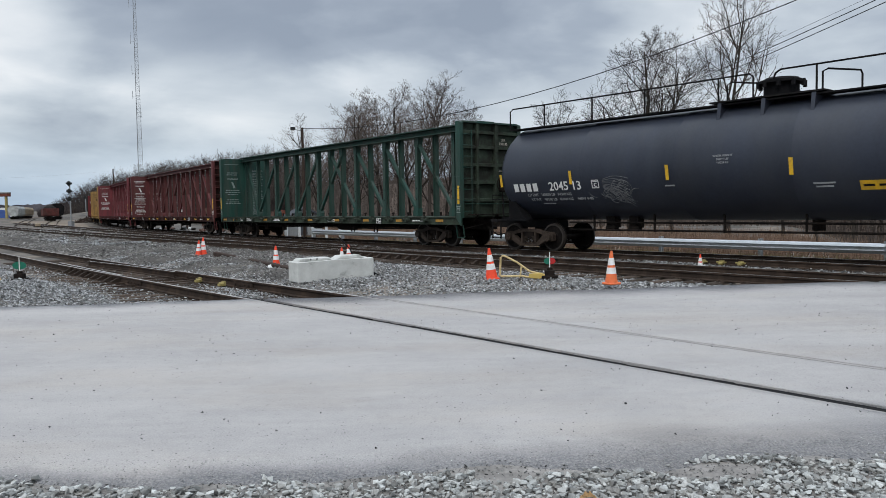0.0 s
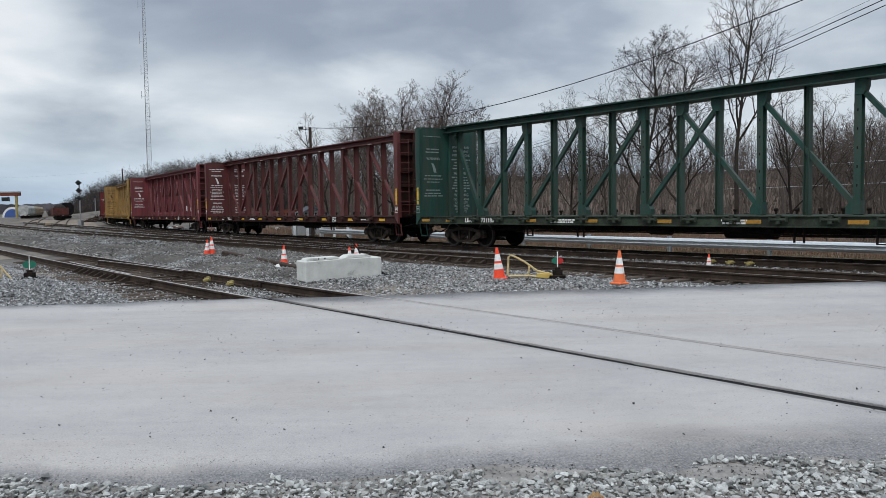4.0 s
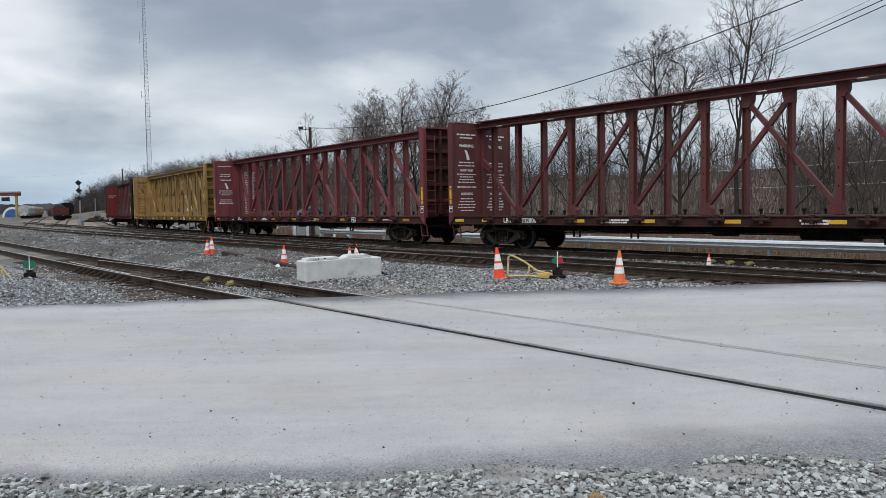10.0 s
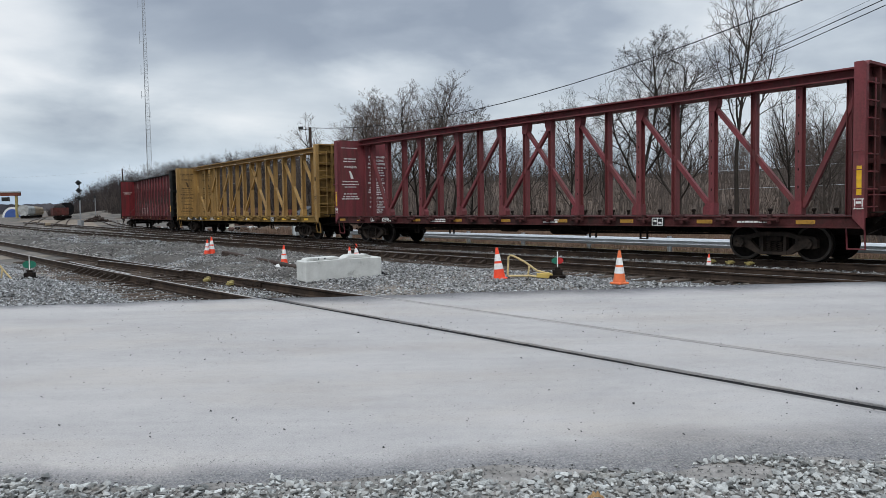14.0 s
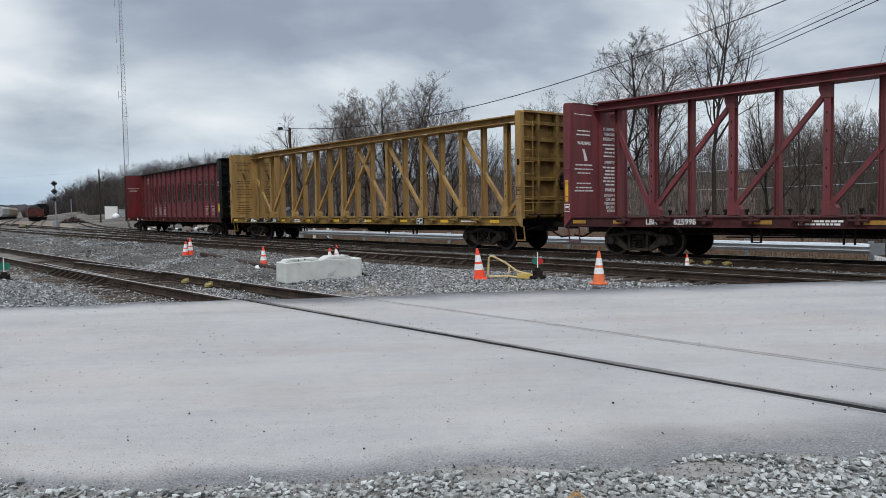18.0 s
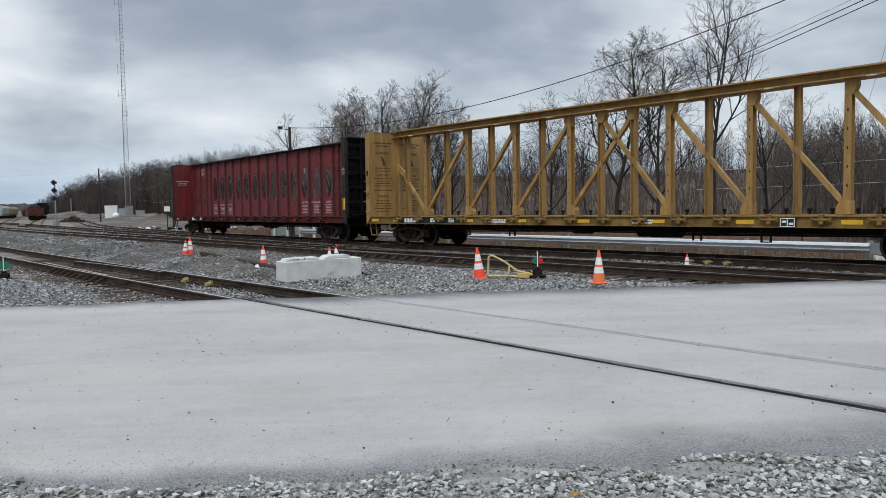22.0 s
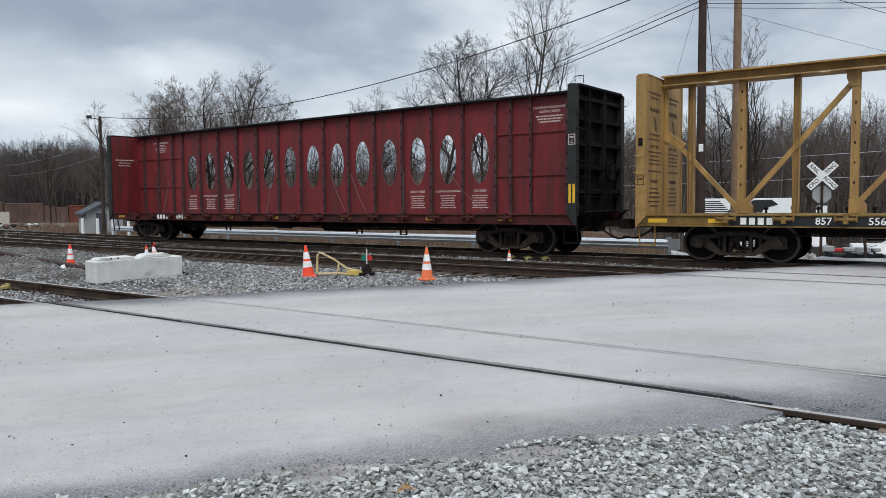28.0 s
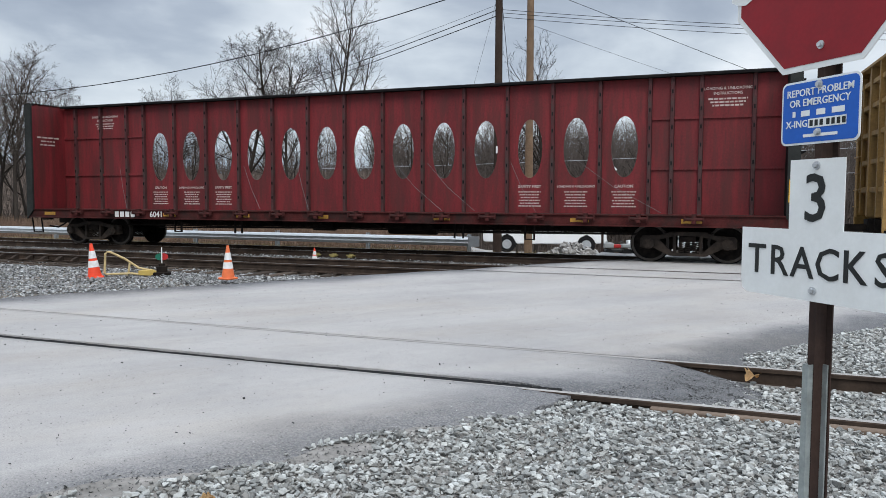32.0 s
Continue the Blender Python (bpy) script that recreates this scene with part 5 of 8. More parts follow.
M["cable_grey"] = material("cable_grey", (0.13, 0.12, 0.12), 0.6, metal=0.3, vary=0.2, bump=0)
M["faded_white"] = material("faded_white", (0.48, 0.40, 0.38), 0.7, vary=0.3, scale=8, fine=60, bump=0)
M["red_rib"] = material("red_rib", (0.070, 0.020, 0.022), 0.7, vary=0.4, scale=2, fine=26, bump=0.2, second=(0.05, 0.04, 0.036), amount=0.7)
CARS["window"] = window_car()


# ---- the tank car ----
M["tank_ink"] = material("tank_ink", (0.30, 0.31, 0.32), 0.7, vary=0.3, scale=9, fine=60, bump=0)
M["truck_rust"] = material("truck_rust", (0.055, 0.042, 0.034), 0.85, vary=0.4, scale=5, fine=40, bump=0.4, second=(0.02, 0.016, 0.014), amount=0.6)
M["chalk"] = material("chalk", (0.13, 0.135, 0.14), 0.9, vary=0.5, scale=6, fine=60, bump=0)
RUSTY_SIDEFRAME = SIDEFRAME.copy()
RUSTY_SIDEFRAME.materials.clear()
RUSTY_SIDEFRAME.materials.append(M["truck_rust"])


def tank_car():
    car = thing("tank_car", "dull black tank car with a roof walkway and white lettering", "tank car", group="cars of the train")
    half, r, zc = 10.48, 1.59, 2.61
    bm = bmesh.new()
    prof = [(-half, 0.0), (-half + 0.03, 0.45), (-half + 0.12, 0.85), (-half + 0.30, 1.2), (-half + 0.52, 1.42), (-half + 0.80, r)]
    for k in range(1, 6):
        x = -half + 0.8 + (2 * half - 1.6) * k / 6
        prof += [(x - 0.05, r), (x - 0.03, r + 0.006), (x + 0.03, r + 0.006), (x + 0.05, r)]
    prof += [(-x, q) for x, q in prof[5::-1]]
    n = 48
    rings = [[bm.verts.new((x, q * math.sin(2 * math.pi * k / n), zc + q * math.cos(2 * math.pi * k / n))) for k in range(n)] if q > 0 else [bm.verts.new((x, 0, zc))] for x, q in prof]
    for a, b in zip(rings, rings[1:]):
        for k in range(n):
            if len(a) == 1:
                bm.faces.new((a[0], b[(k + 1) % n], b[k]))
            elif len(b) == 1:
                bm.faces.new((a[k], a[(k + 1) % n], b[0]))
            else:
                bm.faces.new((a[k], a[(k + 1) % n], b[(k + 1) % n], b[k]))
    part("tank", bm, M["tank_black"], car, smooth=True)
    half -= 0.28
    for e in (-1, 1):
        bm = bmesh.new()
        box(bm, (e * (half - 0.4), 0, 0.93), (2.6, 0.6, 0.36))
        box(bm, (e * (half + 0.15), 0, 1.02), (0.30, 2.9, 0.08))
        box(bm, (e * (half - 0.5), -1.25, 1.04), (1.7, 0.35, 0.05))
        part("draft_sill", bm, M["black_paint"], car)
        bm = bmesh.new()
        bm.free()
        for sgn in (-1, 1):
            bm = bmesh.new()
            slab(bm, [(e * (half - 1.2), 1.05), (e * (half - 0.42), 1.05), (e * (half - 0.42), 1.95), (e * (half - 0.55), 1.95), (e * (half - 0.8), 1.55)], "y", sgn * 0.95, sgn * 1.28)
            part("saddle", bm, M["black_paint"], car)
        bm = bmesh.new()
        chain(bm, [(e * (half + 0.25), -1.4, 1.05), (e * (half + 0.25), -1.4, 1.9), (e * (half + 0.25), 1.4, 1.9), (e * (half + 0.25), 1.4, 1.05)], 0.02, 6)
        chain(bm, [(e * (half - 0.3), -1.42, 1.05), (e * (half - 0.3), -1.42, 1.75), (e * (half + 0.25), -1.42, 1.75)], 0.02, 6)
        part("end_handrail", bm, M["black_paint"], car)
        bm = bmesh.new()
        for k in range(4):
            box(bm, (e * (half + 0.05), -1.42, 0.42 + 0.2 * k), (0.4, 0.05, 0.025))
        for dx in (-0.2, 0.2):
            box(bm, (e * (half + 0.05) + dx, -1.42, 0.72), (0.025, 0.05, 0.65))
        part("step_ladder", bm, M["black_paint"], car)
        truck(car, e * (half - 1.1), RUSTY_SIDEFRAME)
        part("coupler", COUPLER, None, car, at=pose(e * (half + 0.25), 0, 0, 0, 0, 0 if e > 0 else 180))
    top, DX = zc + r, -1.0
    bm = bmesh.new()
    rod(bm, (DX, 0, top - 0.1), (DX, 0, top + 0.40), 0.44, n=24)
    rod(bm, (DX, 0, top + 0.40), (DX, 0, top + 0.47), 0.58, n=24)
    rod(bm, (DX, 0, top + 0.47), (DX, 0, top + 0.54), 0.50, 0.42, n=24)
    for k in range(10):
        a = 2 * math.pi * k / 10
        box(bm, (DX + 0.57 * math.cos(a), 0.57 * math.sin(a), top + 0.38), (0.08, 0.08, 0.18))
    part("dome", bm, M["black_paint"], car)
    bm = bmesh.new()
    box(bm, (0, -0.85, top - 0.10), (2 * half - 0.6, 0.40, 0.035))
    part("walkway", bm, M["black_paint"], car)
    x0, y0 = half - 0.3, -1.05
    for pts in ([(-x0, y0, top - 0.1), (-x0, y0, top + 0.52), (-x0 + 0.12, y0, top + 0.6), (-1.34, y0, top + 0.6), (-1.24, y0, top + 0.52), (-1.24, y0, top - 0.05)],
                [(-0.72, y0, top + 0.36), (-0.66, y0, top + 0.52), (-0.52, y0, top + 0.6), (x0 - 0.12, y0, top + 0.6), (x0, y0, top + 0.52), (x0, y0, top - 0.1)]):
        bm = bmesh.new()
        chain(bm, pts, 0.024, 6)
        part("handrail", bm, M["black_paint"], car)
    bm = bmesh.new()
    chain(bm, [(0, 0, -0.15), (0, 0, 0.6)], 0.027, 6)
    stanchion = finish(bm, "rail_post", M["black_paint"])
    for x in (-8.35, -6.4, -4.5, -2.2, 0.35, 2.3, 4.4, 6.4, 8.35):
        part("rail_post", stanchion, None, car, at=pose(x, y0, top))
    bm = bmesh.new()
    box(bm, (-0.95, -0.55, top - 0.03), (3.0, 1.1, 0.04))
    part("dome_platform", bm, M["black_paint"], car)
    for x in (-2.15, -0.95, 0.3):
        bm = bmesh.new()
        slab(bm, [(-1.08, top - 0.06), (-0.55, top - 0.06), (-1.0, top - 0.46), (-1.16, top - 0.52)], "x", x - 0.05, x + 0.05)
        part("platform_gusset", bm, M["tank_black"], car)
    for x, d in ((-2.0, 1), (0.45, 1)):
        bm = bmesh.new()
        chain(bm, [(x, -0.95, top), (x, -0.95, top + 0.42), (x + 0.10 * d, -0.88, top + 0.48), (x + 0.5 * d, 0.0, top + 0.48), (x + 0.5 * d, 0.1, top + 0.4), (x + 0.5 * d, 0.1, top)], 0.025, 6)
        part("platform_rail", bm, M["black_paint"], car)
    bm = bmesh.new()
    for y in (-0.7,):
        rod(bm, (-half + 2.6, y, 0.72), (half - 2.6, y, 0.72), 0.03, n=6)
        rod(bm, (-half + 2.6, y, 0.95), (half - 2.6, y, 0.95), 0.03, n=6)
    part("brake_pipe", bm, M["truck_iron"], car)
    for k in range(7):
        bm = bmesh.new()
        beam(bm, (-6.6 + 2.2 * k, -0.7, 0.68), (-6.6 + 2.2 * k, -0.7, 1.3), 0.05, 0.05)
        part("hanger", bm, M["truck_iron"], car)
    for x in (-6.05, -5.2):
        bm = bmesh.new()
        box(bm, (x, -0.45, 1.0), (0.32, 0.3, 0.42))
        rod(bm, (x - 0.16, -0.55, 0.78), (x + 0.2, -0.55, 0.78), 0.10, n=12)
        part("valve_box", bm, M["truck_iron"], car)
    bm = bmesh.new()
    rod(bm, (0, 0, 0.75), (0, 0, 1.2), 0.16, n=12)
    part("outlet", bm, M["truck_iron"], car)

    def on_shell(x, z, tilt=0.0):
        y = -math.sqrt(max(0.01, r * r - (z - zc) ** 2)) - 0.006
        lean = math.degrees(math.atan2(z - zc, -y))
        return pose(x, y, z, -lean, 0, 0)
    part("number", lettering("2045 13", 0.40, M["white_paint"]), None, car, "white painted car number", at=on_shell(-7.12, 2.10))
    bm = bmesh.new()
    for k in range(4):
        box(bm, (-0.45 + 0.28 * k, 0, 0), (0.19, 0.006, 0.27))
    part("owner_mark", bm, M["white_paint"], car, "white painted owner's mark", at=on_shell(-8.75, 2.10))
    for words, x, z in (("LD LMT   163800 LB   74300 KG", -7.85, 1.855), ("LT WT    99100 LB   45000 KG", -7.8, 1.70), ("NEW 9-95", -6.45, 1.70)):
        part("stencil", lettering(words, 0.135, M["tank_ink"]), None, car, "grey stencilled weights", at=on_shell(x, z))
    for words, z in (("WATER WEIGHT", 2.72), ("280491 LBS", 2.63), ("127226 KG", 2.54)):
        part("stencil", lettering(words, 0.072, M["tank_ink"]), None, car, "white stencilled weights", at=on_shell(-1.78, z))
    bm = bmesh.new()
    for dx, dz, w, h in ((-0.12, 0, 0.02, 0.26), (0.12, 0, 0.02, 0.26), (0, 0.12, 0.26, 0.02), (0, -0.12, 0.26, 0.02), (0, 0.085, 0.16, 0.025)):
        box(bm, (dx, 0, dz), (w, 0.006, h))
    part("stencil_frame", bm, M["white_paint"], car, "white stencilled square", at=on_shell(-5.93, 2.13))
    part("stencil", lettering("C", 0.17, M["white_paint"]), None, car, at=on_shell(-5.93, 2.10))
    for x, z, w, h in ((0.72, 1.93, 0.5, 0.04), (0.72, 1.85, 0.4, 0.04), (-3.4, 2.0, 0.3, 0.04), (-8.0, 1.57, 0.5, 0.03)):
        bm = bmesh.new()
        box(bm, (0, 0, 0), (w, 0.006, h))
        part("stencil", bm, M["tank_ink"], car, at=on_shell(x, z))
    for k in range(7):
        bm = bmesh.new()
        box(bm, (0, 0, 0), (0.10, 0.006, 0.42))
        part("reflector", bm, M["reflector"], car, "yellow reflective strip", at=on_shell(-6.85 + 3.42 * (k - 1) if k else -9.85, 2.36))
    bm = bmesh.new()
    box(bm, (0, 0, 0), (1.1, 0.006, 0.24))
    part("placard", bm, M["reflector"], car, "yellow placard", at=on_shell(2.05, 1.85))
    # chalky scrawl
    rng = random.Random(11)
    bm = bmesh.new()
    for k in range(85):
        a0, rr = rng.uniform(0, 6.28), rng.uniform(0.06, 0.34)
        cx, cz = rng.gauss(0, 0.24), rng.gauss(0, 0.16)
        pts = []
        for j in range(rng.randint(3, 7)):
            u, w = cx + rr * math.cos(a0 + 0.4 * j) * 0.9, cz + rr * 0.8 * math.sin(a0 + 0.4 * j) - 0.12 * cx
            pts.append((u, 0.002 + r - math.sqrt(r * r - w * w), w))
        chain(bm, pts, 0.007, 4)
    for k in range(9):
        pts = []
        for j in range(8):
            u, w = -0.5 + 0.13 * j, 0.42 - 0.035 * k + 0.08 * math.sin(0.45 * j) - 0.012 * j * k
            pts.append((u, 0.002 + r - math.sqrt(r * r - w * w), w))
        chain(bm, pts, 0.008, 4)
    part("scrawl", bm, M["chalk"], car, "faint grey chalk scrawl", at=on_shell(-5.15, 1.86))
    # dark bars of unreadable writing on the placard
    bm = bmesh.new()
    for dx, w in ((-0.36, 0.24), (-0.03, 0.24), (0.32, 0.3)):
        box(bm, (dx, -0.004, 0), (w, 0.004, 0.055))
    part("placard_print", bm, M["black_paint"], car, "dark printed bars", at=on_shell(2.05, 1.85))
    return car


CARS["tank"] = tank_car()


# ---- what moves ----
def motions():
    for key, car in CARS.items():
        half = HALF if key != "tank" else 10.45
        reach = TRUCK if key != "tank" else 9.1
        walk(car, [(0.5 * k, car_pose(run(0.5 * k) + REARS[key] + half, reach)) for k in range(65)])
    for w in SPUN:
        base = w.matrix_basis.copy()
        start = run(0)
        walk(w, [(0.1 * k, base @ Matrix.Rotation((run(0.1 * k) - start) / WHEEL, 4, "Y")) for k in range(321)])
# ---- track details ----
def in_road(p):
    return edge_near(p.x) + 0.1 < p.y < edge_far(p.x) - 0.1


bm = bmesh.new()
box(bm, (0, 0, 0), (0.22, 2.6, 0.17))
soften(bm, 0.012)
TIE = finish(bm, "tie", M["tie"])
bm = bmesh.new()
box(bm, (0, -0.5, 0), (0.23, 3.7, 0.17))
soften(bm, 0.014)
TIE_LONG = finish(bm, "tie", M["tie"])
bm = bmesh.new()
box(bm, (0, 0, 0), (0.19, 0.36, 0.016))
for dx, dy in ((-0.06, -0.1), (0.06, -0.1), (-0.06, 0.1), (0.06, 0.1)):
    box(bm, (dx, dy, 0.018), (0.025, 0.025, 0.024))
PLATE = finish(bm, "tie_plate", M["rail"])


def frame_of(p, n):
    x = n.cross(UP)
    m = Matrix((x, n, UP)).transposed().to_4x4()
    m.translation = p
    return m


rng = random.Random(5)
for t, line, s0, s1 in ((track_near, line_near, -30, 16), (track_second, line_second, -60, 4), (track_main, line_main, -60, 4), (track_lead, line_lead, -62, -28)):
    s = s0
    while s < s1:
        p, n = line(s, 0)
        if not in_road(p) and not in_road(p - n * 0.8) and not in_road(p + n * 0.8):
            m = frame_of(p + Vector((0, 0, -0.268)), n) @ Matrix.Rotation(radians(rng.uniform(-1.5, 1.5)), 4, "Z")
            long = (t is track_near and -27 < s < -14.5) or (t is track_second and -23 < s < -6)
            if long:
                m = m @ Matrix.Translation((0, 0.25 - 0.5 * rng.random(), 0.008))
            part("tie", TIE_LONG if long else TIE, None, t, at=m)
            if p.length < 26:
                for side in (-GAUGE / 2, GAUGE / 2):
                    part("tie_plate", PLATE, None, t, at=frame_of(p + n * side + Vector((0, 0, -0.176)), n))
        s += 0.54
# splice bars at rail joints, braces and rods of the two switches
bm = bmesh.new()
for sgn in (-1, 1):
    box(bm, (0, sgn * 0.032, -0.093), (0.92, 0.022, 0.085))
    for k in range(4):
        rod(bm, (-0.33 + 0.22 * k, sgn * 0.03, -0.093), (-0.33 + 0.22 * k, sgn * 0.072, -0.093), 0.019, n=6)
SPLICE = finish(bm, "splice_bar", M["rail"])
bm = bmesh.new()
slab(bm, [(0.03, -0.16), (0.24, -0.16), (0.24, -0.135), (0.07, -0.045), (0.03, -0.045)], "x", -0.05, 0.05)
rod(bm, (0, 0.14, -0.15), (0, 0.14, -0.09), 0.03, n=6)
BRACE = finish(bm, "rail_brace", M["rail"])
for t, line, spots in ((track_near, line_near, ((-17.6, -1), (-15.2, 1), (-17.9, 1), (-20.5, -1), (-24, 1), (-12.5, -1), (2.2, 1))),
                       (track_second, line_second, ((-11.5, -1), (-16, 1), (-20.4, -1), (-25, 1), (-30, -1), (-8.2, 1), (-35, -1))),
                       (track_main, line_main, ((-12, -1), (-22, -1), (-18, 1), (-31, -1)))):
    for s, side in spots:
        p, n = line(s, side * GAUGE / 2)
        part("splice_bar", SPLICE, None, t, at=frame_of(p, n))
for t, line, s0, count in ((track_near, line_near, -23.0, 9), (track_second, line_second, -18.5, 12)):
    for k in range(count):
        p, n = line(s0 + 0.54 * k, -GAUGE / 2)
        part("rail_brace", BRACE, None, t, at=frame_of(p, n) @ Matrix.Rotation(math.pi, 4, "Z"))
for t, line, s0 in ((track_near, line_near, -19.0), (track_second, line_second, -14.2)):
    for k in range(3):
        a, n = line(s0 + 0.75 * k, -1.3)
        b, n = line(s0 + 0.75 * k, 0.6)
        bm = bmesh.new()
        beam(bm, a + Vector((0, 0, -0.14)), b + Vector((0, 0, -0.14)), 0.06, 0.025)
        part("switch_rod", bm, M["rail"], t)
    # the switch point rail lies against the stock rail
    pts, ways = [], []
    for k in range(12):
        w = k / 11
        p, n = line(s0 + 0.2 - 6.5 * w, -GAUGE / 2 + 0.085 + 0.13 * w)
        pts.append(p)
        ways.append(n)
    part("point_rail", rail_mesh(pts, ways), None, t, "worn switch point rail")
    pts, ways = [], []
    for k in range(12):
        w = k / 11
        p, n = line(s0 + 0.2 - 6.5 * w, GAUGE / 2 - 0.16 - 0.30 * w * w)
        pts.append(p)
        ways.append(n)
    part("point_rail", rail_mesh(pts, ways), None, t, "worn switch point rail")
# black fillers in the grooves beside the rails at the crossing
for t, line, o, ends in ((track_near, line_near, T3_NEAR + 0.115, (-0.02, -0.55)), (track_second, line_second, T2_NEAR + 0.075, (0.2, 0.0)), (track_main, line_main, T1_NEAR + 0.075, (0.2, 0.2))):
    a, b = across(o, edge_near) + ends[0], across(o, edge_far) + ends[1]
    off, wide = (-GAUGE / 2 + 0.118, 0.100) if t is track_near else (-GAUGE / 2 + 0.072, 0.062)
    wob = random.Random(len(t.children))
    pieces = 9 if t is track_near else 4
    joints = [a + (b - a) * (k + (wob.uniform(-0.25, 0.25) if 0 < k < pieces else 0)) / pieces for k in range(pieces + 1)]
    for s0, s1 in zip(joints, joints[1:]):
        bm = bmesh.new()
        steps = 4
        low = (-0.050 - wob.uniform(0.0, 0.007)) if t is track_near else -0.05
        prev = None
        for k in range(steps):
            p0, n0 = line(s0 + 0.005 * (-1 if s0 > s1 else 1) + (s1 - s0) * k / steps, off)
            p1, n1 = line(s0 + (s1 - s0) * (k + 1) / steps, off)
            beam(bm, p0 + Vector((0, 0, low)), p1 + Vector((0, 0, low + (wob.uniform(-0.006, 0.006) if t is track_near else 0))), wide * (wob.uniform(0.86, 1.0) if t is track_near else 1.0), 0.075)
        part("flangeway_filler", bm, M["rubber"], t, "black rubber flangeway filler")
# a rusty guard strip along the near rail where the road ends
a = across(T3_NEAR, edge_near)
bm = bmesh.new()
beam(bm, straight(a + 0.75, T3_NEAR - 0.085, -0.055), straight(a + 2.35, T3_NEAR - 0.085, -0.058), 0.075, 0.05)
soften(bm, 0.008)
part("guard_strip", bm, M["rail_dusty_side"], track_near, "tan rusty steel strip beside a rail")
# yellow clamps on the main line
bm = bmesh.new()
box(bm, (0, -0.06, -0.10), (0.13, 0.05, 0.10))
box(bm, (0, -0.13, -0.13), (0.11, 0.10, 0.05))
rod(bm, (-0.14, -0.09, -0.10), (0.14, -0.09, -0.10), 0.022, n=8)
CLAMP = finish(bm, "rail_clamp", M["yellow_clamp"])
for s in (-7.75, -7.2, -6.65):
    p, n = line_main(s, -GAUGE / 2)
    part("rail_clamp", CLAMP, None, track_main, "yellow painted rail clamp", at=frame_of(p, n))
for s in (-17.2, -15.9):
    p, n = line_near(s, GAUGE / 2 - 0.1)
    part("rail_clamp", CLAMP, None, track_near, "yellow painted rail clamp", at=frame_of(p, n))

# yard tracks on the far left
YARD = []
for name, a, b, bow in (("track_yard_a", (-45.2, 89.0), (-106, 214), 0.3), ("track_yard_b", (-57.7, 106.0), (-180, 348), 1.5)):
    a, b = Vector((*a, 0)), Vector((*b, 0))
    d = (b - a).normalized()
    n = UP.cross(d)
    ln = (b - a).length

    def line_yard(s, side, a=a, d=d, n=n, ln=ln, bow=bow):
        w = s / ln
        return a + d * s + n * (side + 4 * bow * w * (1 - w)), n
    YARD.append(track(name, "rusty yard track curving away in dirt", line_yard, 0, ln, 4.0, None))


# tan dirt trodden flat between the lead and the main line
v, f = [], []
for i in range(61):
    for j in range(13):
        a, n = line_lead(-64 - 2.4 * i, 1.6)
        b, n = line_main(-68 - 2.4 * i, -2.2)
        p = a.lerp(b, j / 12 + (0.05 * noise.noise((i * 0.9, j, 2)) if j in (0, 12) else 0))
        v.append((p.x, p.y, land(p.x, p.y) + 0.03))
for i in range(60):
    for j in range(12):
        k = i * 13 + j
        f.append((k, k + 13, k + 14, k + 1))
tagged(new("pavement", sheet("pavement", v, f, M["tan_dirt"], True)), "tan sandy dirt trodden flat in the yard", "ground", kind="structure")
# a low tan switch machine by the yard lead
p, n = line_lead(-106, -1.6)
machine = thing("switch_machine", "dirty tan switch machine beside the yard lead", "switch machine", at=frame_of(p + Vector((0, 0, -0.18)), n))
bm = bmesh.new()
box(bm, (0, 0, 0.28), (0.8, 0.55, 0.42))
soften(bm, 0.06)
part("housing", bm, M["tan_paint"], machine)
bm = bmesh.new()
box(bm, (0, 0, 0.05), (1.2, 0.8, 0.14))
part("base", bm, M["truck_iron"], machine)

# dark cinder heaps between the siding and the second track
def cinder_top(x, y):
    p = Vector((x, y, 0))
    i, j = (p.dot(E_ALONG) + 56) / 46 * 80, (out_of(p) - 7.9) / 6.7 * 30
    h = 0.19 * (0.30 + noise.noise((x * 0.45, y * 0.45, 8))) + 0.08 * noise.noise((x * 1.3, y * 1.3, 4)) + 0.05 * noise.noise((x * 3.1, y * 3.1, 1))
    h *= ramp(-x, 0, 7)
    rim = ramp(j, 0, 4) * ramp(30 - j, 0, 4) * ramp(80 - i, 0, 10)
    return land(x, y) - 0.05 + (0.05 + max(-0.04, h)) * rim


v, f = [], []
for i in range(161):
    for j in range(41):
        p = straight(-56 + 46 * i / 160, 7.9 + 6.7 * j / 40)
        v.append((p.x, p.y, cinder_top(p.x, p.y)))
for i in range(160):
    for j in range(40):
        k = i * 41 + j
        f.append((k, k + 41, k + 42, k + 1))
tagged(new("cinder_bed", sheet("cinder_bed", v, f, M["cinders"], True)), "black cinders and dirt heaped between the tracks", "ground", kind="structure")


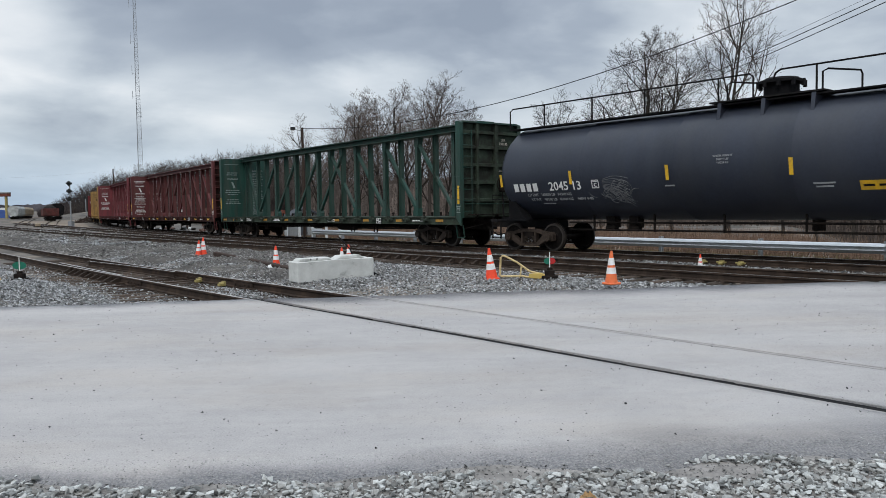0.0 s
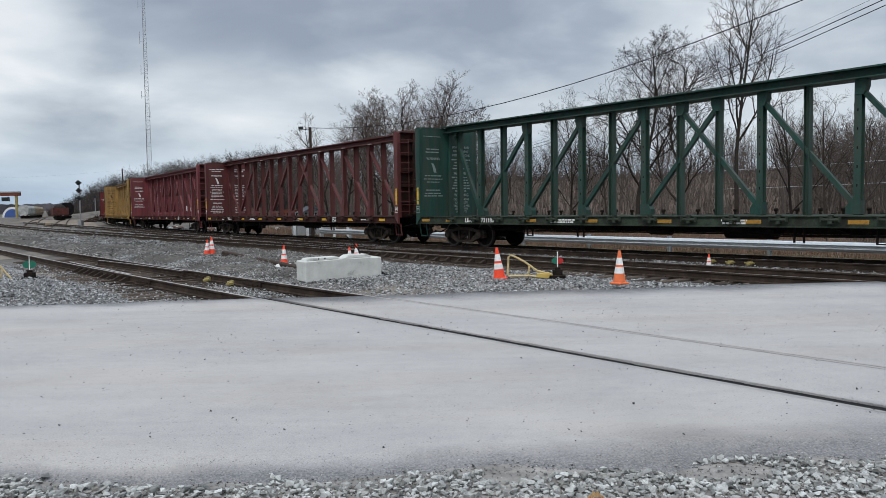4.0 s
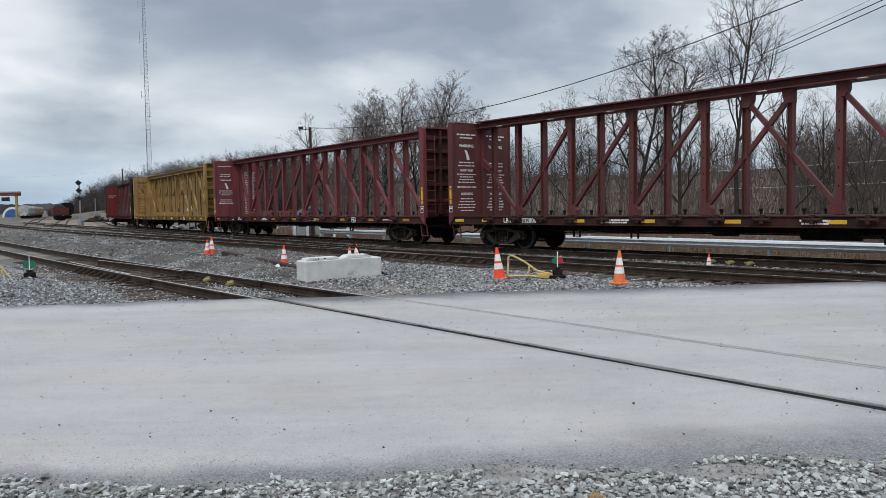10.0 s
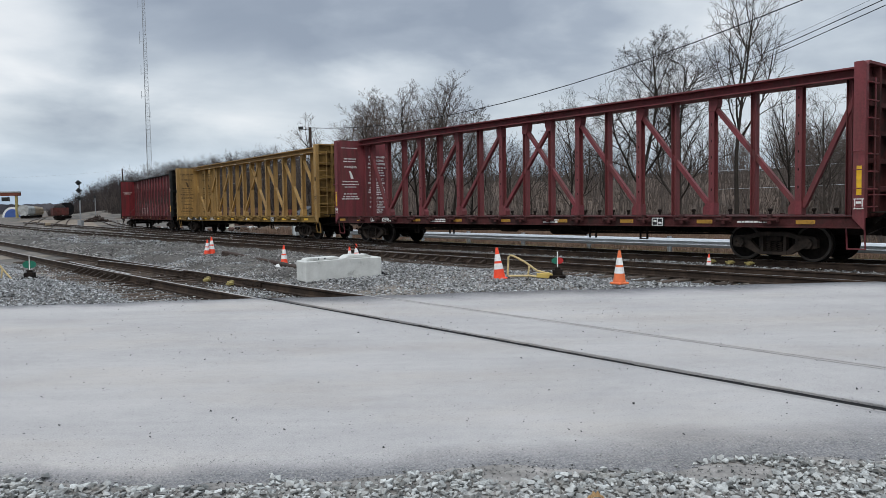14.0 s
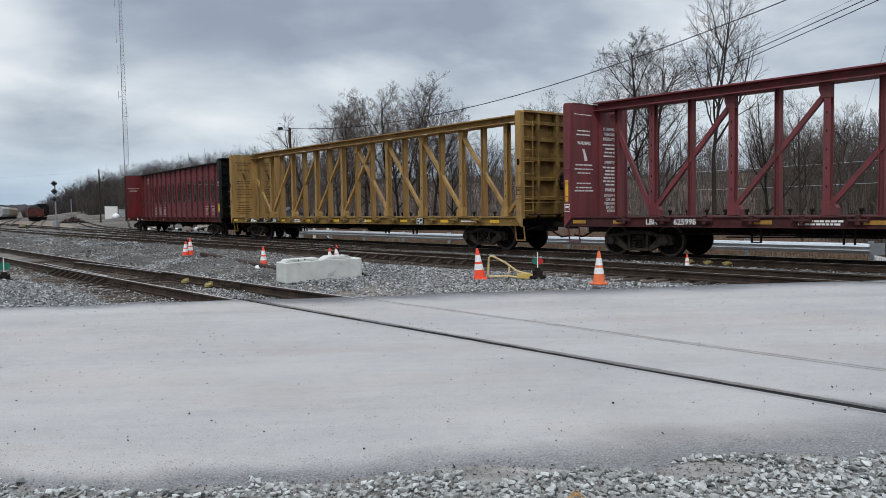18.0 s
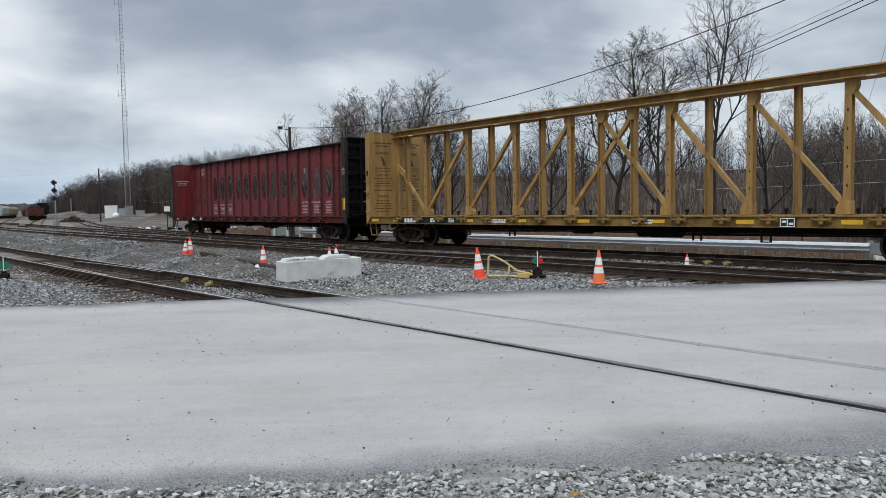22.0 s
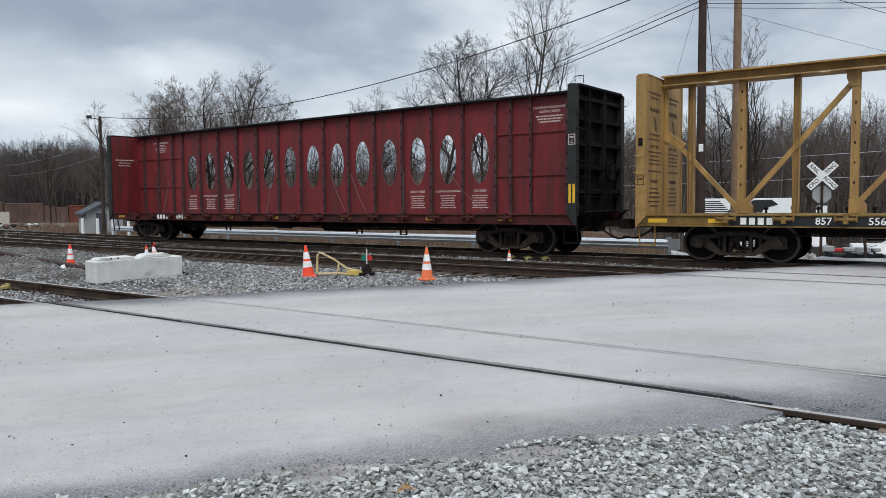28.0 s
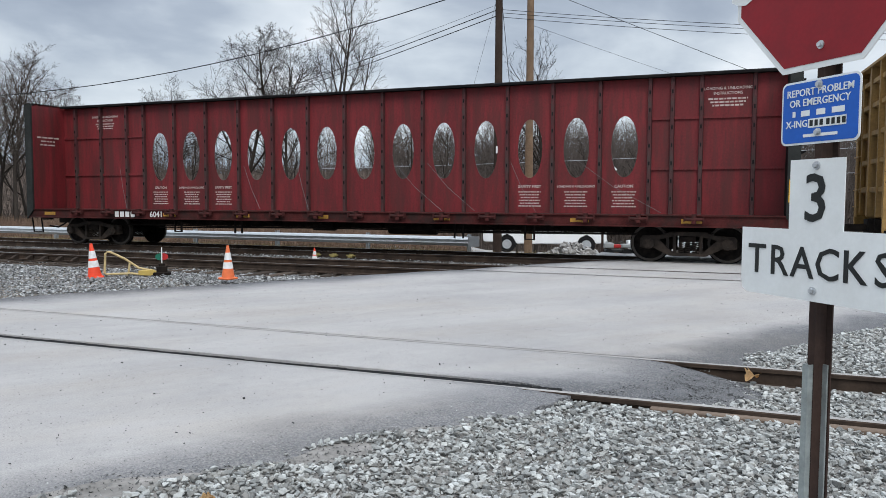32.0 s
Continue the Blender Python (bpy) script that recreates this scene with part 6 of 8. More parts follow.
# ---- loose stones ----
def stone_shapes(count, corners, seed):
    """Angular broken stones: the hulls of a few points flung on a rounded box."""
    g = random.Random(seed)
    out = []
    for _ in range(count):
        bm = bmesh.new()
        for _ in range(corners):
            q = Vector((g.uniform(-1, 1), g.uniform(-1, 1), g.uniform(-1, 1)))
            q /= max(abs(q.x), abs(q.y), abs(q.z)) ** 0.8 * q.length ** 0.2
            bm.verts.new((q.x, q.y * 0.76, q.z * 0.46))
        got = bmesh.ops.convex_hull(bm, input=bm.verts[:])
        bmesh.ops.delete(bm, geom=[q for q in got["geom_interior"] if isinstance(q, bmesh.types.BMVert)], context="VERTS")
        bmesh.ops.triangulate(bm, faces=bm.faces[:])
        bm.verts.index_update()
        out.append((np.array([tuple(q.co) for q in bm.verts]), np.array([[q.index for q in face.verts] for face in bm.faces])))
        bm.free()
    return out


SHAPES, CHIPS = stone_shapes(28, 11, 5), stone_shapes(20, 6, 9)


def stones(name, label, points, radii, mat, seed, small=False):
    """One mesh of crushed stones, round points (n x 3), of those radii."""
    g = np.random.default_rng(seed)
    shapes = CHIPS if small else SHAPES
    vs, fs, base = [], [], 0
    for k, (tv, tf) in enumerate(shapes):
        p, r = points[k::len(shapes)], radii[k::len(shapes)]
        n = len(p)
        if not n:
            continue
        v = tv[None] * g.uniform(0.75, 1.25, (n, 1, 3))
        ang, tilt = g.uniform(0, 2 * np.pi, n), g.normal(0, 0.55, n)
        ct, st = np.cos(tilt)[:, None], np.sin(tilt)[:, None]
        x, y, z = v[:, :, 0], v[:, :, 1] * ct - v[:, :, 2] * st, v[:, :, 1] * st + v[:, :, 2] * ct
        ca, sa = np.cos(ang)[:, None], np.sin(ang)[:, None]
        out = np.stack([x * ca - y * sa, x * sa + y * ca, z], 2) * r[:, None, None] + p[:, None, :]
        vs.append(out.reshape(-1, 3))
        fs.append((tf[None] + (base + np.arange(n) * len(tv))[:, None, None]).reshape(-1))
        base += n * len(tv)
    v, idx = np.concatenate(vs), np.concatenate(fs)
    me = bpy.data.meshes.new(name)
    me.vertices.add(len(v))
    me.vertices.foreach_set("co", v.reshape(-1))
    me.loops.add(len(idx))
    me.loops.foreach_set("vertex_index", idx.astype(np.int32))
    me.polygons.add(len(idx) // 3)
    me.polygons.foreach_set("loop_start", np.arange(0, len(idx), 3, dtype=np.int32))
    me.polygons.foreach_set("use_smooth", np.zeros(len(idx) // 3, dtype=bool))
    me.update(calc_edges=True)
    me.materials.append(mat)
    return tagged(new(name, me), label, "gravel", kind="stuff")


def scatter(count, x0, x1, y0, y1, keep, lift, lo, hi, seed):
    g = random.Random(seed)
    pts, rad = [], []
    tries = 0
    while len(pts) < count and tries < count * 12:
        tries += 1
        x, y = g.uniform(x0, x1), g.uniform(y0, y1)
        if keep(x, y):
            r = lo + (hi - lo) * g.random() ** 1.8
            pts.append((x, y, lift(x, y) + 0.05 * r + 1.2 * r * g.random()))
            rad.append(r)
    return np.array(pts), np.array(rad)


def clear_of_rails(x, y):
    o = out_of(Vector((x, y, 0)))
    return min(abs(o - T3_NEAR), abs(o - T3_FAR)) > 0.10


def near_bed(x, y):
    o = out_of(Vector((x, y, 0)))
    return -0.052 - 0.018 * ramp(o, 4.9, 5.6) - 0.085 * (ramp(o, 5.78, 6.3) - ramp(o, 7.3, 8.0)) + 0.025 * noise.noise((x * 1.5, y * 1.5, 1))


v, f = [], []
nx, ny = 90, 50
for i in range(nx + 1):
    x = -7 + 25 * i / nx
    for j in range(ny + 1):
        y = -3 + (edge_near(x) + 0.12 + 3) * j / ny
        v.append((x, y, near_bed(x, y)))
for i in range(nx):
    for j in range(ny):
        k = i * (ny + 1) + j
        f.append((k, k + ny + 1, k + ny + 2, k + 1))
tagged(new("gravel_bed", sheet("gravel_bed", v, f, M["ballast_bed"], True)), "grey dust and fines under the gravel", "ground", kind="structure")

def muddy(x, y):
    """Bare patches of dust and fines between the stones, along the road's edge."""
    rag = noise.noise((x * 2.3, y * 3.0, 7))
    band = y > edge_near(x) - 0.10 + 0.16 * rag and noise.noise((x * 0.9, 0, 17)) > -0.05
    patch = min(((x - cx) / rx) ** 2 + ((y - cy) / ry) ** 2 for cx, cy, rx, ry in ((1.55, 4.24, 0.34, 0.17), (-0.55, 4.20, 0.30, 0.10), (0.35, 4.22, 0.22, 0.09)))
    return (band and out_of(Vector((x, y, 0))) < 4.8) or patch + 0.9 * rag < 0.9


pts, rad = scatter(62000, -4.2, 9.5, 1.6, 5.4, lambda x, y: y < edge_near(x) + 0.02 + 0.14 * noise.noise((x * 2, 0, 3)) and math.hypot(x, y) > 3.2 and clear_of_rails(x, y)
                   and not muddy(x, y), near_bed, 0.009, 0.028, 21)
stones("gravel", "loose pale grey crushed stone beside the road", pts, rad, M["stone"], 31)
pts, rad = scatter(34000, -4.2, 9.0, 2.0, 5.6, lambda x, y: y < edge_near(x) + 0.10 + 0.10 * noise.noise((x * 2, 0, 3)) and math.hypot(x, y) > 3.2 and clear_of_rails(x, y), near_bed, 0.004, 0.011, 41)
stones("gravel", "fine chips between the crushed stones, darkened as gap shade", pts, rad, M["stone_fines_shaded"], 42, True)
pts, rad = scatter(34000, -7, 10, -3.0, 4.4, lambda x, y: (y < 1.6 or math.hypot(x, y) <= 3.2 or x < -4.2) and y < edge_near(x) - 0.05, near_bed, 0.012, 0.030, 43)
stones("gravel", "loose grey crushed stone on the verge", pts, rad, M["stone"], 44, True)
pts, rad = scatter(14000, 7, 17, -1, 6.5, lambda x, y: y < edge_near(x) + 0.02 and clear_of_rails(x, y), near_bed, 0.012, 0.034, 22)
stones("gravel", "loose pale grey crushed stone along the siding", pts, rad, M["stone"], 32, True)


def off_road_left(x, y, lo, hi):
    o = out_of(Vector((x, y, 0)))
    return lo < o < hi and y > edge_far(x) - 0.05 and clear_of_rails(x, y)


pts, rad = scatter(58000, -12, 8.5, 12, 29, lambda x, y: off_road_left(x, y, 7.6, 14.7) and noise.noise((x * 0.35, y * 0.35, 2)) > -0.40 - 0.06 * max(0, x + 5), land, 0.014, 0.036, 23)
stones("ballast", "coarse grey track ballast between the tracks", pts, rad, M["stone_far"], 33, True)
def between_ties(x, y):
    """Few stones lie between the siding's rails and on the long ties of its switch."""
    p = Vector((x, y, 0))
    o, s = out_of(p), p.dot(E_ALONG)
    bare = (0.45 + 0.55 * ramp(o, 5.3, 5.8)) * ramp(o, 4.3, 4.9) * ramp(-s, 14.5, 17.5)
    return (x * 913.7 + y * 377.3) % 1.0 > 0.86 * bare


pts, rad = scatter(30000, -16, 0, 12, 25, lambda x, y: off_road_left(x, y, 2.0, 7.6) and between_ties(x, y), land, 0.013, 0.034, 24)
stones("ballast", "coarse grey track ballast along the siding", pts, rad, M["stone_far"], 34, True)
pts, rad = scatter(16000, -12, 13, 13, 38, lambda x, y: off_road_left(x, y, 16.8, 18.9) or off_road_left(x, y, 20.8, 22.6), land, 0.018, 0.040, 25)
stones("ballast", "coarse grey ballast along the main line", pts, rad, M["stone_far"], 35, True)
pts, rad = scatter(9000, -14, 13, 13, 42, lambda x, y: off_road_left(x, y, 15.15, 16.45) or off_road_left(x, y, 19.2, 20.5), lambda x, y: land(x, y) + 0.03, 0.018, 0.040, 26)
stones("ballast", "coarse grey ballast between the rails", pts, rad, M["stone_far"], 36, True)
pts, rad = scatter(46000, -22, 2, 16, 44, lambda x, y: off_road_left(x, y, 7.8, 14.6) and noise.noise((x * 0.5, y * 0.5, 21)) > -0.5 + 0.5 * ((x * 7.3 + y * 3.1) % 1.0),
                   lambda x, y: max(land(x, y), cinder_top(x, y)) - 0.004, 0.008, 0.038, 29)
stones("ballast", "dark dirty stones strewn over the cinders", pts, rad, M["stone_dirty"], 39, True)
pts, rad = scatter(22000, -52, -12, 24, 85, lambda x, y: 8.0 < out_of(Vector((x, y, 0))) < 30 and noise.noise((x * 0.2, y * 0.2, 12)) > -0.15, lambda x, y: land(x, y) + 0.02, 0.03, 0.085, 49)
stones("ballast", "dirty stones and clinker strewn over the yard", pts, rad, M["stone_dirty"], 50, True)
# pale broken stone dumped between the siding and the second track
pts, rad = scatter(2600, -25, -13, 34, 47, lambda x, y: 10.5 < out_of(Vector((x, y, 0))) < 13.4 and noise.noise((x * 0.45, y * 0.45, 33)) > 0.16, lambda x, y: max(land(x, y), cinder_top(x, y)), 0.02, 0.07, 57)
stones("ballast", "pale broken stone dumped on the cinders", pts, rad, M["stone_far"], 58, True)


def slab_top(x, y, o0, o1, reach, drop):
    """The height of the bulging road panel between the siding's rails."""
    p = Vector((x, y, 0))
    o = out_of(p)
    r = reach * (1 + 0.30 * noise.noise((o * 1.3, 0, 5)) + 0.18 * noise.noise((o * 5, 0, 9))) * (0.55 + 0.6 * math.sin(math.pi * (o - o0) / (o1 - o0)))
    d = across(o, edge_near) + r - 0.30 - p.dot(E_ALONG)
    return -0.004 - drop * max(0.0, 1 - d / (r + 0.15)) ** 1.6 if d > 0 else None


g = random.Random(66)
pts, rad = [], []
while len(pts) < 15000:
    x, y = g.uniform(3.2, 7.5), g.uniform(3.6, 6.2)
    o = out_of(Vector((x, y, 0)))
    if T3_NEAR + 0.2 < o < T3_FAR - 0.06:
        z = slab_top(x, y, T3_NEAR + 0.17, T3_FAR - 0.048, 1.45, 0.20)
        if z is not None and g.random() < min(0.9, max(0.0, -z - 0.02) * 12):
            pts.append((x, y, z))
            rad.append(g.uniform(0.0035, 0.012))
stones("road_grit", "dark crumbs of asphalt between the rails", np.array(pts), np.array(rad), M["crumbs"], 67, True)
pts, rad = scatter(5500, -6, 6.5, 4.0, 5.6, lambda x, y: edge_near(x) - 0.12 < y < edge_near(x) + 0.30 and clear_of_rails(x, y), lambda x, y: -0.055 + 0.05 * ramp(y - edge_near(x), -0.1, 0.28), 0.002, 0.0045, 69)
stones("road_grit", "grey crumbs along the crumbling road edge", pts, rad, M["crumbs_grey"], 70, True)
# grit strewn over the road
pts, rad = scatter(2100, -9, 12, 4.6, 13.5, lambda x, y: edge_near(x) + 0.35 < y < edge_far(x) - 0.1, lambda x, y: -0.001, 0.003, 0.011, 27)
stones("road_grit", "dark grit and pebbles strewn over the road", pts, rad, M["stone_dark"], 37, True)
pts, rad = scatter(1600, -6, 6, 4.1, 5.2, lambda x, y: edge_near(x) - 0.15 < y < edge_near(x) + 0.32, lambda x, y: -0.05 + 0.05 * ramp(y - edge_near(x), -0.1, 0.3), 0.002, 0.007, 28)
stones("road_grit", "small grey stones along the crumbling road edge", pts, rad, M["stone"], 38, True)
# ---- traffic cones ----
def cone(label, at, height, body, bands=True, tilt=0.0):
    c = thing("traffic_cone", label, "traffic cone", at=at, group="traffic cones")
    k = height / 0.71
    bm = bmesh.new()
    box(bm, (0, 0, 0.02), (0.29 * k, 0.29 * k, 0.04))
    soften(bm, 0.012)
    part("base", bm, body, c)

    def ring(name, z0, z1, mat, grow=0.0):
        bm = bmesh.new()
        r = lambda z: (0.140 - 0.115 * z / 0.71) * k + grow
        bmesh.ops.create_cone(bm, cap_ends=True, segments=24, radius1=r(z0), radius2=r(z1), depth=(z1 - z0) * k, matrix=Matrix.Translation((0, 0, (z0 + z1) / 2 * k)))
        part(name, bm, mat, c, smooth=True)
    ring("body", 0.04, 0.71, body)
    if bands:
        ring("collar", 0.23, 0.36, M["reflective_white"], 0.004)
        ring("collar", 0.41, 0.56, M["reflective_white"], 0.004)
    return c


def stand(x, y, z=0, rz=0, rx=0, ry=0):
    return pose(x, y, z, rx, ry, rz)


cone("red-orange traffic cone with two white bands, leaning in the ballast", stand(1.24, 16.85, -0.13, 12, 0, -5), 0.71, M["cone_orange"])
cone("faded orange traffic cone on the edge of the road", stand(3.33, 14.33, -0.02, 30), 0.64, M["cone_faded"])
cone("small red-orange traffic cone between the tracks", stand(6.59, 18.78, -0.19, 10), 0.42, M["cone_orange"])
cone("red-orange traffic cone beside a dark timber", stand(-4.64, 21.95, -0.13, 40), 0.60, M["cone_orange"])
cone("red-orange traffic cone standing against another cone", stand(-8.66, 28.25, -0.15, 25), 0.68, M["cone_orange"])
cone("red-orange traffic cone leaning beside another cone", stand(-8.80, 28.06, -0.15, 5, 0, 4), 0.58, M["cone_orange"])
cone("red-orange traffic cone standing behind a concrete block", stand(-2.58, 22.35, -0.15, 0), 0.60, M["cone_orange"])
cone("red-orange traffic cone, low, behind a concrete block", stand(-2.78, 22.33, -0.15, 20), 0.52, M["cone_orange"])

# ---- concrete block ----
block = thing("concrete_block", "pale grey concrete block with a notched top on the ballast", "concrete block", at=pose(-2.335, 17.46, -0.16, 0, 0, 29.8))
bm = bmesh.new()
slab(bm, [(-0.905, 0), (0.985, 0), (0.985, 0.50), (0.10, 0.49), (-0.905, 0.47)], "y", 0.0, 0.62)
soften(bm, 0.018)
part("body", bm, M["concrete"], block)
bm = bmesh.new()
slab(bm, [(-0.86, 0.466), (-0.02, 0.488), (-0.10, 0.55), (-0.80, 0.535)], "y", 0.10, 0.48)
slab(bm, [(0.06, 0.488), (0.80, 0.498), (0.66, 0.58), (0.20, 0.57)], "y", 0.10, 0.48)
soften(bm, 0.015)
part("key", bm, M["concrete"], block)
bm = bmesh.new()
for x, z in ((-0.55, 0.515), (-0.40, 0.52)):
    rod(bm, (x, 0.10, z), (x, 0.095, z), 0.02, n=8)
part("lifting_hole", bm, M["sign_black"], block)
bm = bmesh.new()
chain(bm, [(0.58, 0.3, 0.55), (0.52, 0.32, 0.70), (0.40, 0.36, 0.86), (0.28, 0.42, 1.0)], 0.016, 6)
part("cable_loop", bm, M["rubber"], block, "black cable loop")
bm = bmesh.new()
chain(bm, [(0.99, 0.25, 0.22), (1.05, 0.22, 0.12), (1.14, 0.15, 0.05), (1.24, 0.05, 0.03)], 0.035, 6)
part("cable_loop", bm, M["rubber"], block, "black cable loop")

# ---- switch stands ----
def switch_stand(label, at, green_first, big=1.0, steep=False):
    s = thing("switch_stand", label, "switch stand", at=at, group="switch stands")
    bm = bmesh.new()
    box(bm, (0, 0, 0.05), (0.36, 0.30, 0.10))
    box(bm, (0, 0, 0.15), (0.22, 0.20, 0.14))
    rod(bm, (0, 0, 0.2), (0, 0, 0.28), 0.07, n=10)
    soften(bm, 0.01)
    part("base", bm, M["truck_iron"], s)
    bm = bmesh.new()
    rod(bm, (0, 0, 0.26), (0, 0, 0.62), 0.012, n=8)
    part("spindle", bm, M["white_paint"], s, "white spindle")
    for sgn, mat in ((-1, M["target_green"]), (1, M["target_red"] if green_first else M["target_green"])):
        bm = bmesh.new()
        pts = [(sgn * 0.015, 0.42 - 0.078 * big)] + [(sgn * (0.015 + 0.115 * big * math.sin(math.pi * k / 10)), 0.42 - 0.075 * big * math.cos(math.pi * k / 10)) for k in range(11)] + [(sgn * 0.015, 0.42 + 0.078 * big)]
        slab(bm, pts, "y", -0.004, 0.004)
        part("target", bm, mat, s)
    bm = bmesh.new()
    pts = [(-0.18, -0.02, 0.13), (-0.45, -0.04, 0.20), (-0.72, -0.06, 0.40), (-0.98, -0.08, 0.54), (-1.04, -0.08, 0.55), (-1.08, -0.08, 0.51), (-1.09, -0.08, 0.30), (-1.10, -0.08, 0.12),
           (-1.07, -0.08, 0.09), (-0.60, -0.05, 0.09), (-0.42, -0.03, 0.06)]
    if steep:
        pts = [(-0.42, -0.02, 0.06), (-0.62, -0.05, 0.34), (-0.80, -0.06, 0.60), (-0.86, -0.06, 0.63), (-0.91, -0.06, 0.57), (-0.90, -0.06, 0.30), (-0.80, -0.05, 0.06), (-0.44, -0.03, 0.05)]
    chain(bm, pts, 0.023, 8)
    chain(bm, [(-0.62, -0.05, 0.32), (-0.66, -0.05, 0.05)], 0.02, 8)
    part("throw_lever", bm, M["yellow_pipe"], s, "yellow pipe throw lever")
    if steep:
        return s
    bm = bmesh.new()
    slab(bm, [(-0.46, 0.05), (-0.12, 0.02), (-0.10, 0.12), (-0.20, 0.16), (-0.46, 0.14)], "y", -0.09, 0.05)
    soften(bm, 0.01)
    part("lever_foot", bm, M["yellow_paint"], s, "yellow cast lever foot")
    return s


switch_stand("yellow-levered ground switch stand with a red and green target", pose(2.52, 16.75, -0.15, 0, 0, -8), True)
switch_stand("ground switch stand with a green target and yellow lever", pose(-10.4, 18.95, -0.20, 0, 0, 8), False, 1.3, True)

# ---- timber and litter in the ballast ----
bm = bmesh.new()
box(bm, (0, 0, 0), (9.2, 0.20, 0.17))
soften(bm, 0.02)
tagged(part("timber", bm, M["pole_dark"], None, at=pose(-5.9, 23.7, -0.07, 0, 0, -62)), "dark weathered timber lying in the ballast", "timber")
bm = bmesh.new()
bmesh.ops.create_icosphere(bm, subdivisions=3, radius=0.16)
for q in bm.verts:
    q.co.z *= 0.45
    q.co.x *= 1.6
    q.co += q.normal * 0.06 * noise.noise(q.co * 14)
tagged(part("plastic_bag", bm, M["plastic_bag"], None, at=pose(-4.42, 21.05, -0.08, 0, 0, 20)), "crumpled white plastic bag on the ballast", "litter")
for x, y, z, s, turn in ((5.53, 4.41, -0.10, 0.13, 20), (5.6, 3.1, -0.06, 0.10, 80), (0.75, 3.75, -0.02, 0.05, 10), (4.2, 2.9, -0.03, 0.06, 140), (5.35, 3.0, -0.04, 0.08, 200)):
    bm = bmesh.new()
    n = 9
    rows = []
    for i in range(n):
        w = i / (n - 1)
        half = s * 0.42 * math.sin(math.pi * min(1, w * 0.9 + 0.06)) * (1 + 0.35 * math.sin(w * 22))
        rows.append([bm.verts.new((s * 2 * (w - 0.5), -half, s * 0.35 * math.sin(w * 3) + half * 0.5)), bm.verts.new((s * 2 * (w - 0.5), 0, s * 0.3 * math.sin(w * 3))),
                     bm.verts.new((s * 2 * (w - 0.5), half, s * 0.35 * math.sin(w * 3) + half * 0.8))])
    for a, b in zip(rows, rows[1:]):
        for k in range(2):
            bm.faces.new((a[k], a[k + 1], b[k + 1], b[k]))
    bmesh.ops.solidify(bm, geom=bm.faces[:], thickness=0.002)
    tagged(part("dry_leaf", bm, M["leaf_dry"], None, at=pose(x, y, z + 0.02, 8, 5, turn)), "curled tan dry oak leaf on the stones", "leaf", group="dry leaves")

# ---- guard rail beyond the main line ----
guard = thing("guard_rail", "galvanised steel guard rail on posts beyond the main line", "guard rail")
G_OFF = 23.9
W_BEAM = [(-0.155, 0.0), (-0.125, 0.04), (-0.06, 0.083), (-0.02, 0.04), (0.02, 0.04), (0.06, 0.083), (0.125, 0.04), (0.155, 0.0)]


def guard_at(s, side, z):
    p, t, n = main_line(s, G_OFF - 19.855 + side)
    return p + Vector((0, 0, z))


G_S = [-39.14 + 3.81 * k for k in range(10)]
for k, s in enumerate(G_S[:-1]):
    v, f = [], []
    for i in range(3):
        ss = s + 3.83 * i / 2
        for z, d in W_BEAM:
            v.append(guard_at(ss, -d, 0.10 + z))
        for z, d in W_BEAM:
            v.append(guard_at(ss, -d + 0.006, 0.10 + z))
    for i in range(2):
        for j in range(7):
            for b in (0, 8):
                q = i * 16 + b + j
                f.append((q, q + 1, q + 17, q + 16))
    part("beam", sheet("beam", v, f, M["galvanised"]), None, guard)
bm = bmesh.new()
box(bm, (0, 0, -0.28), (0.012, 0.15, 1.1))
for dy in (-0.075, 0.075):
    box(bm, (0, dy, -0.28), (0.10, 0.012, 1.1))
POST = finish(bm, "post", M["galvanised"])
for s in G_S:
    p, t, n = main_line(s, G_OFF - 19.855 + 0.12)
    part("post", POST, None, guard, at=frame_of(p + Vector((0, 0, 0.05)), n))
bm = bmesh.new()
p, t, n = main_line(G_S[-1] + 0.15, G_OFF - 19.855)
m = frame_of(p + Vector((0, 0, 0.1)), n)
box(bm, (0, 0, 0), (0.5, 0.03, 0.34))
part("end_plate", bm, M["galvanised"], guard, at=m)

# ---- the sign by the road ----
SIGN_AT = Vector((2.345, 1.592, 0.0))
ALONG = Vector((-0.174, -0.985, 0)).normalized()
sign = thing("sign_post", "steel sign post with stop, emergency and track count signs", "road sign",
             at=Matrix((ALONG, UP.cross(ALONG), UP)).transposed().to_4x4())
sign.matrix_basis.translation = SIGN_AT
# x runs along the plates to the near edge, -y looks at the traffic
FACE = -0.045


def channel(z0, z1, w, mat, name, grow=0.0, dy=0.0, dx=0.0, crown=0.38):
    bm = bmesh.new()
    d = 0.045 + grow
    slab(bm, [(-w, 0.0 + dy), (-w * (crown + 0.07), -0.002 + dy), (-w * crown, -d + dy), (w * crown, -d + dy), (w * (crown + 0.07), -0.002 + dy), (w, 0.0 + dy), (w, 0.006 + dy), (w * (crown + 0.02), 0.004 + dy), (w * (crown - 0.06), -d + 0.006 + dy),
              (-w * (crown - 0.06), -d + 0.006 + dy), (-w * (crown + 0.02), 0.004 + dy), (-w, 0.006 + dy)], "z", z0, z1)
    bmesh.ops.translate(bm, vec=(dx, 0, 0), verts=bm.verts[:])
    return part(name, bm, mat, sign)


channel(-0.35, 0.94, 0.036, M["galvanised_dull"], "lower_post", 0.012, -0.009, -0.002, 0.34)
channel(-0.35, 2.78, 0.038, M["post_brown"], "upper_post")


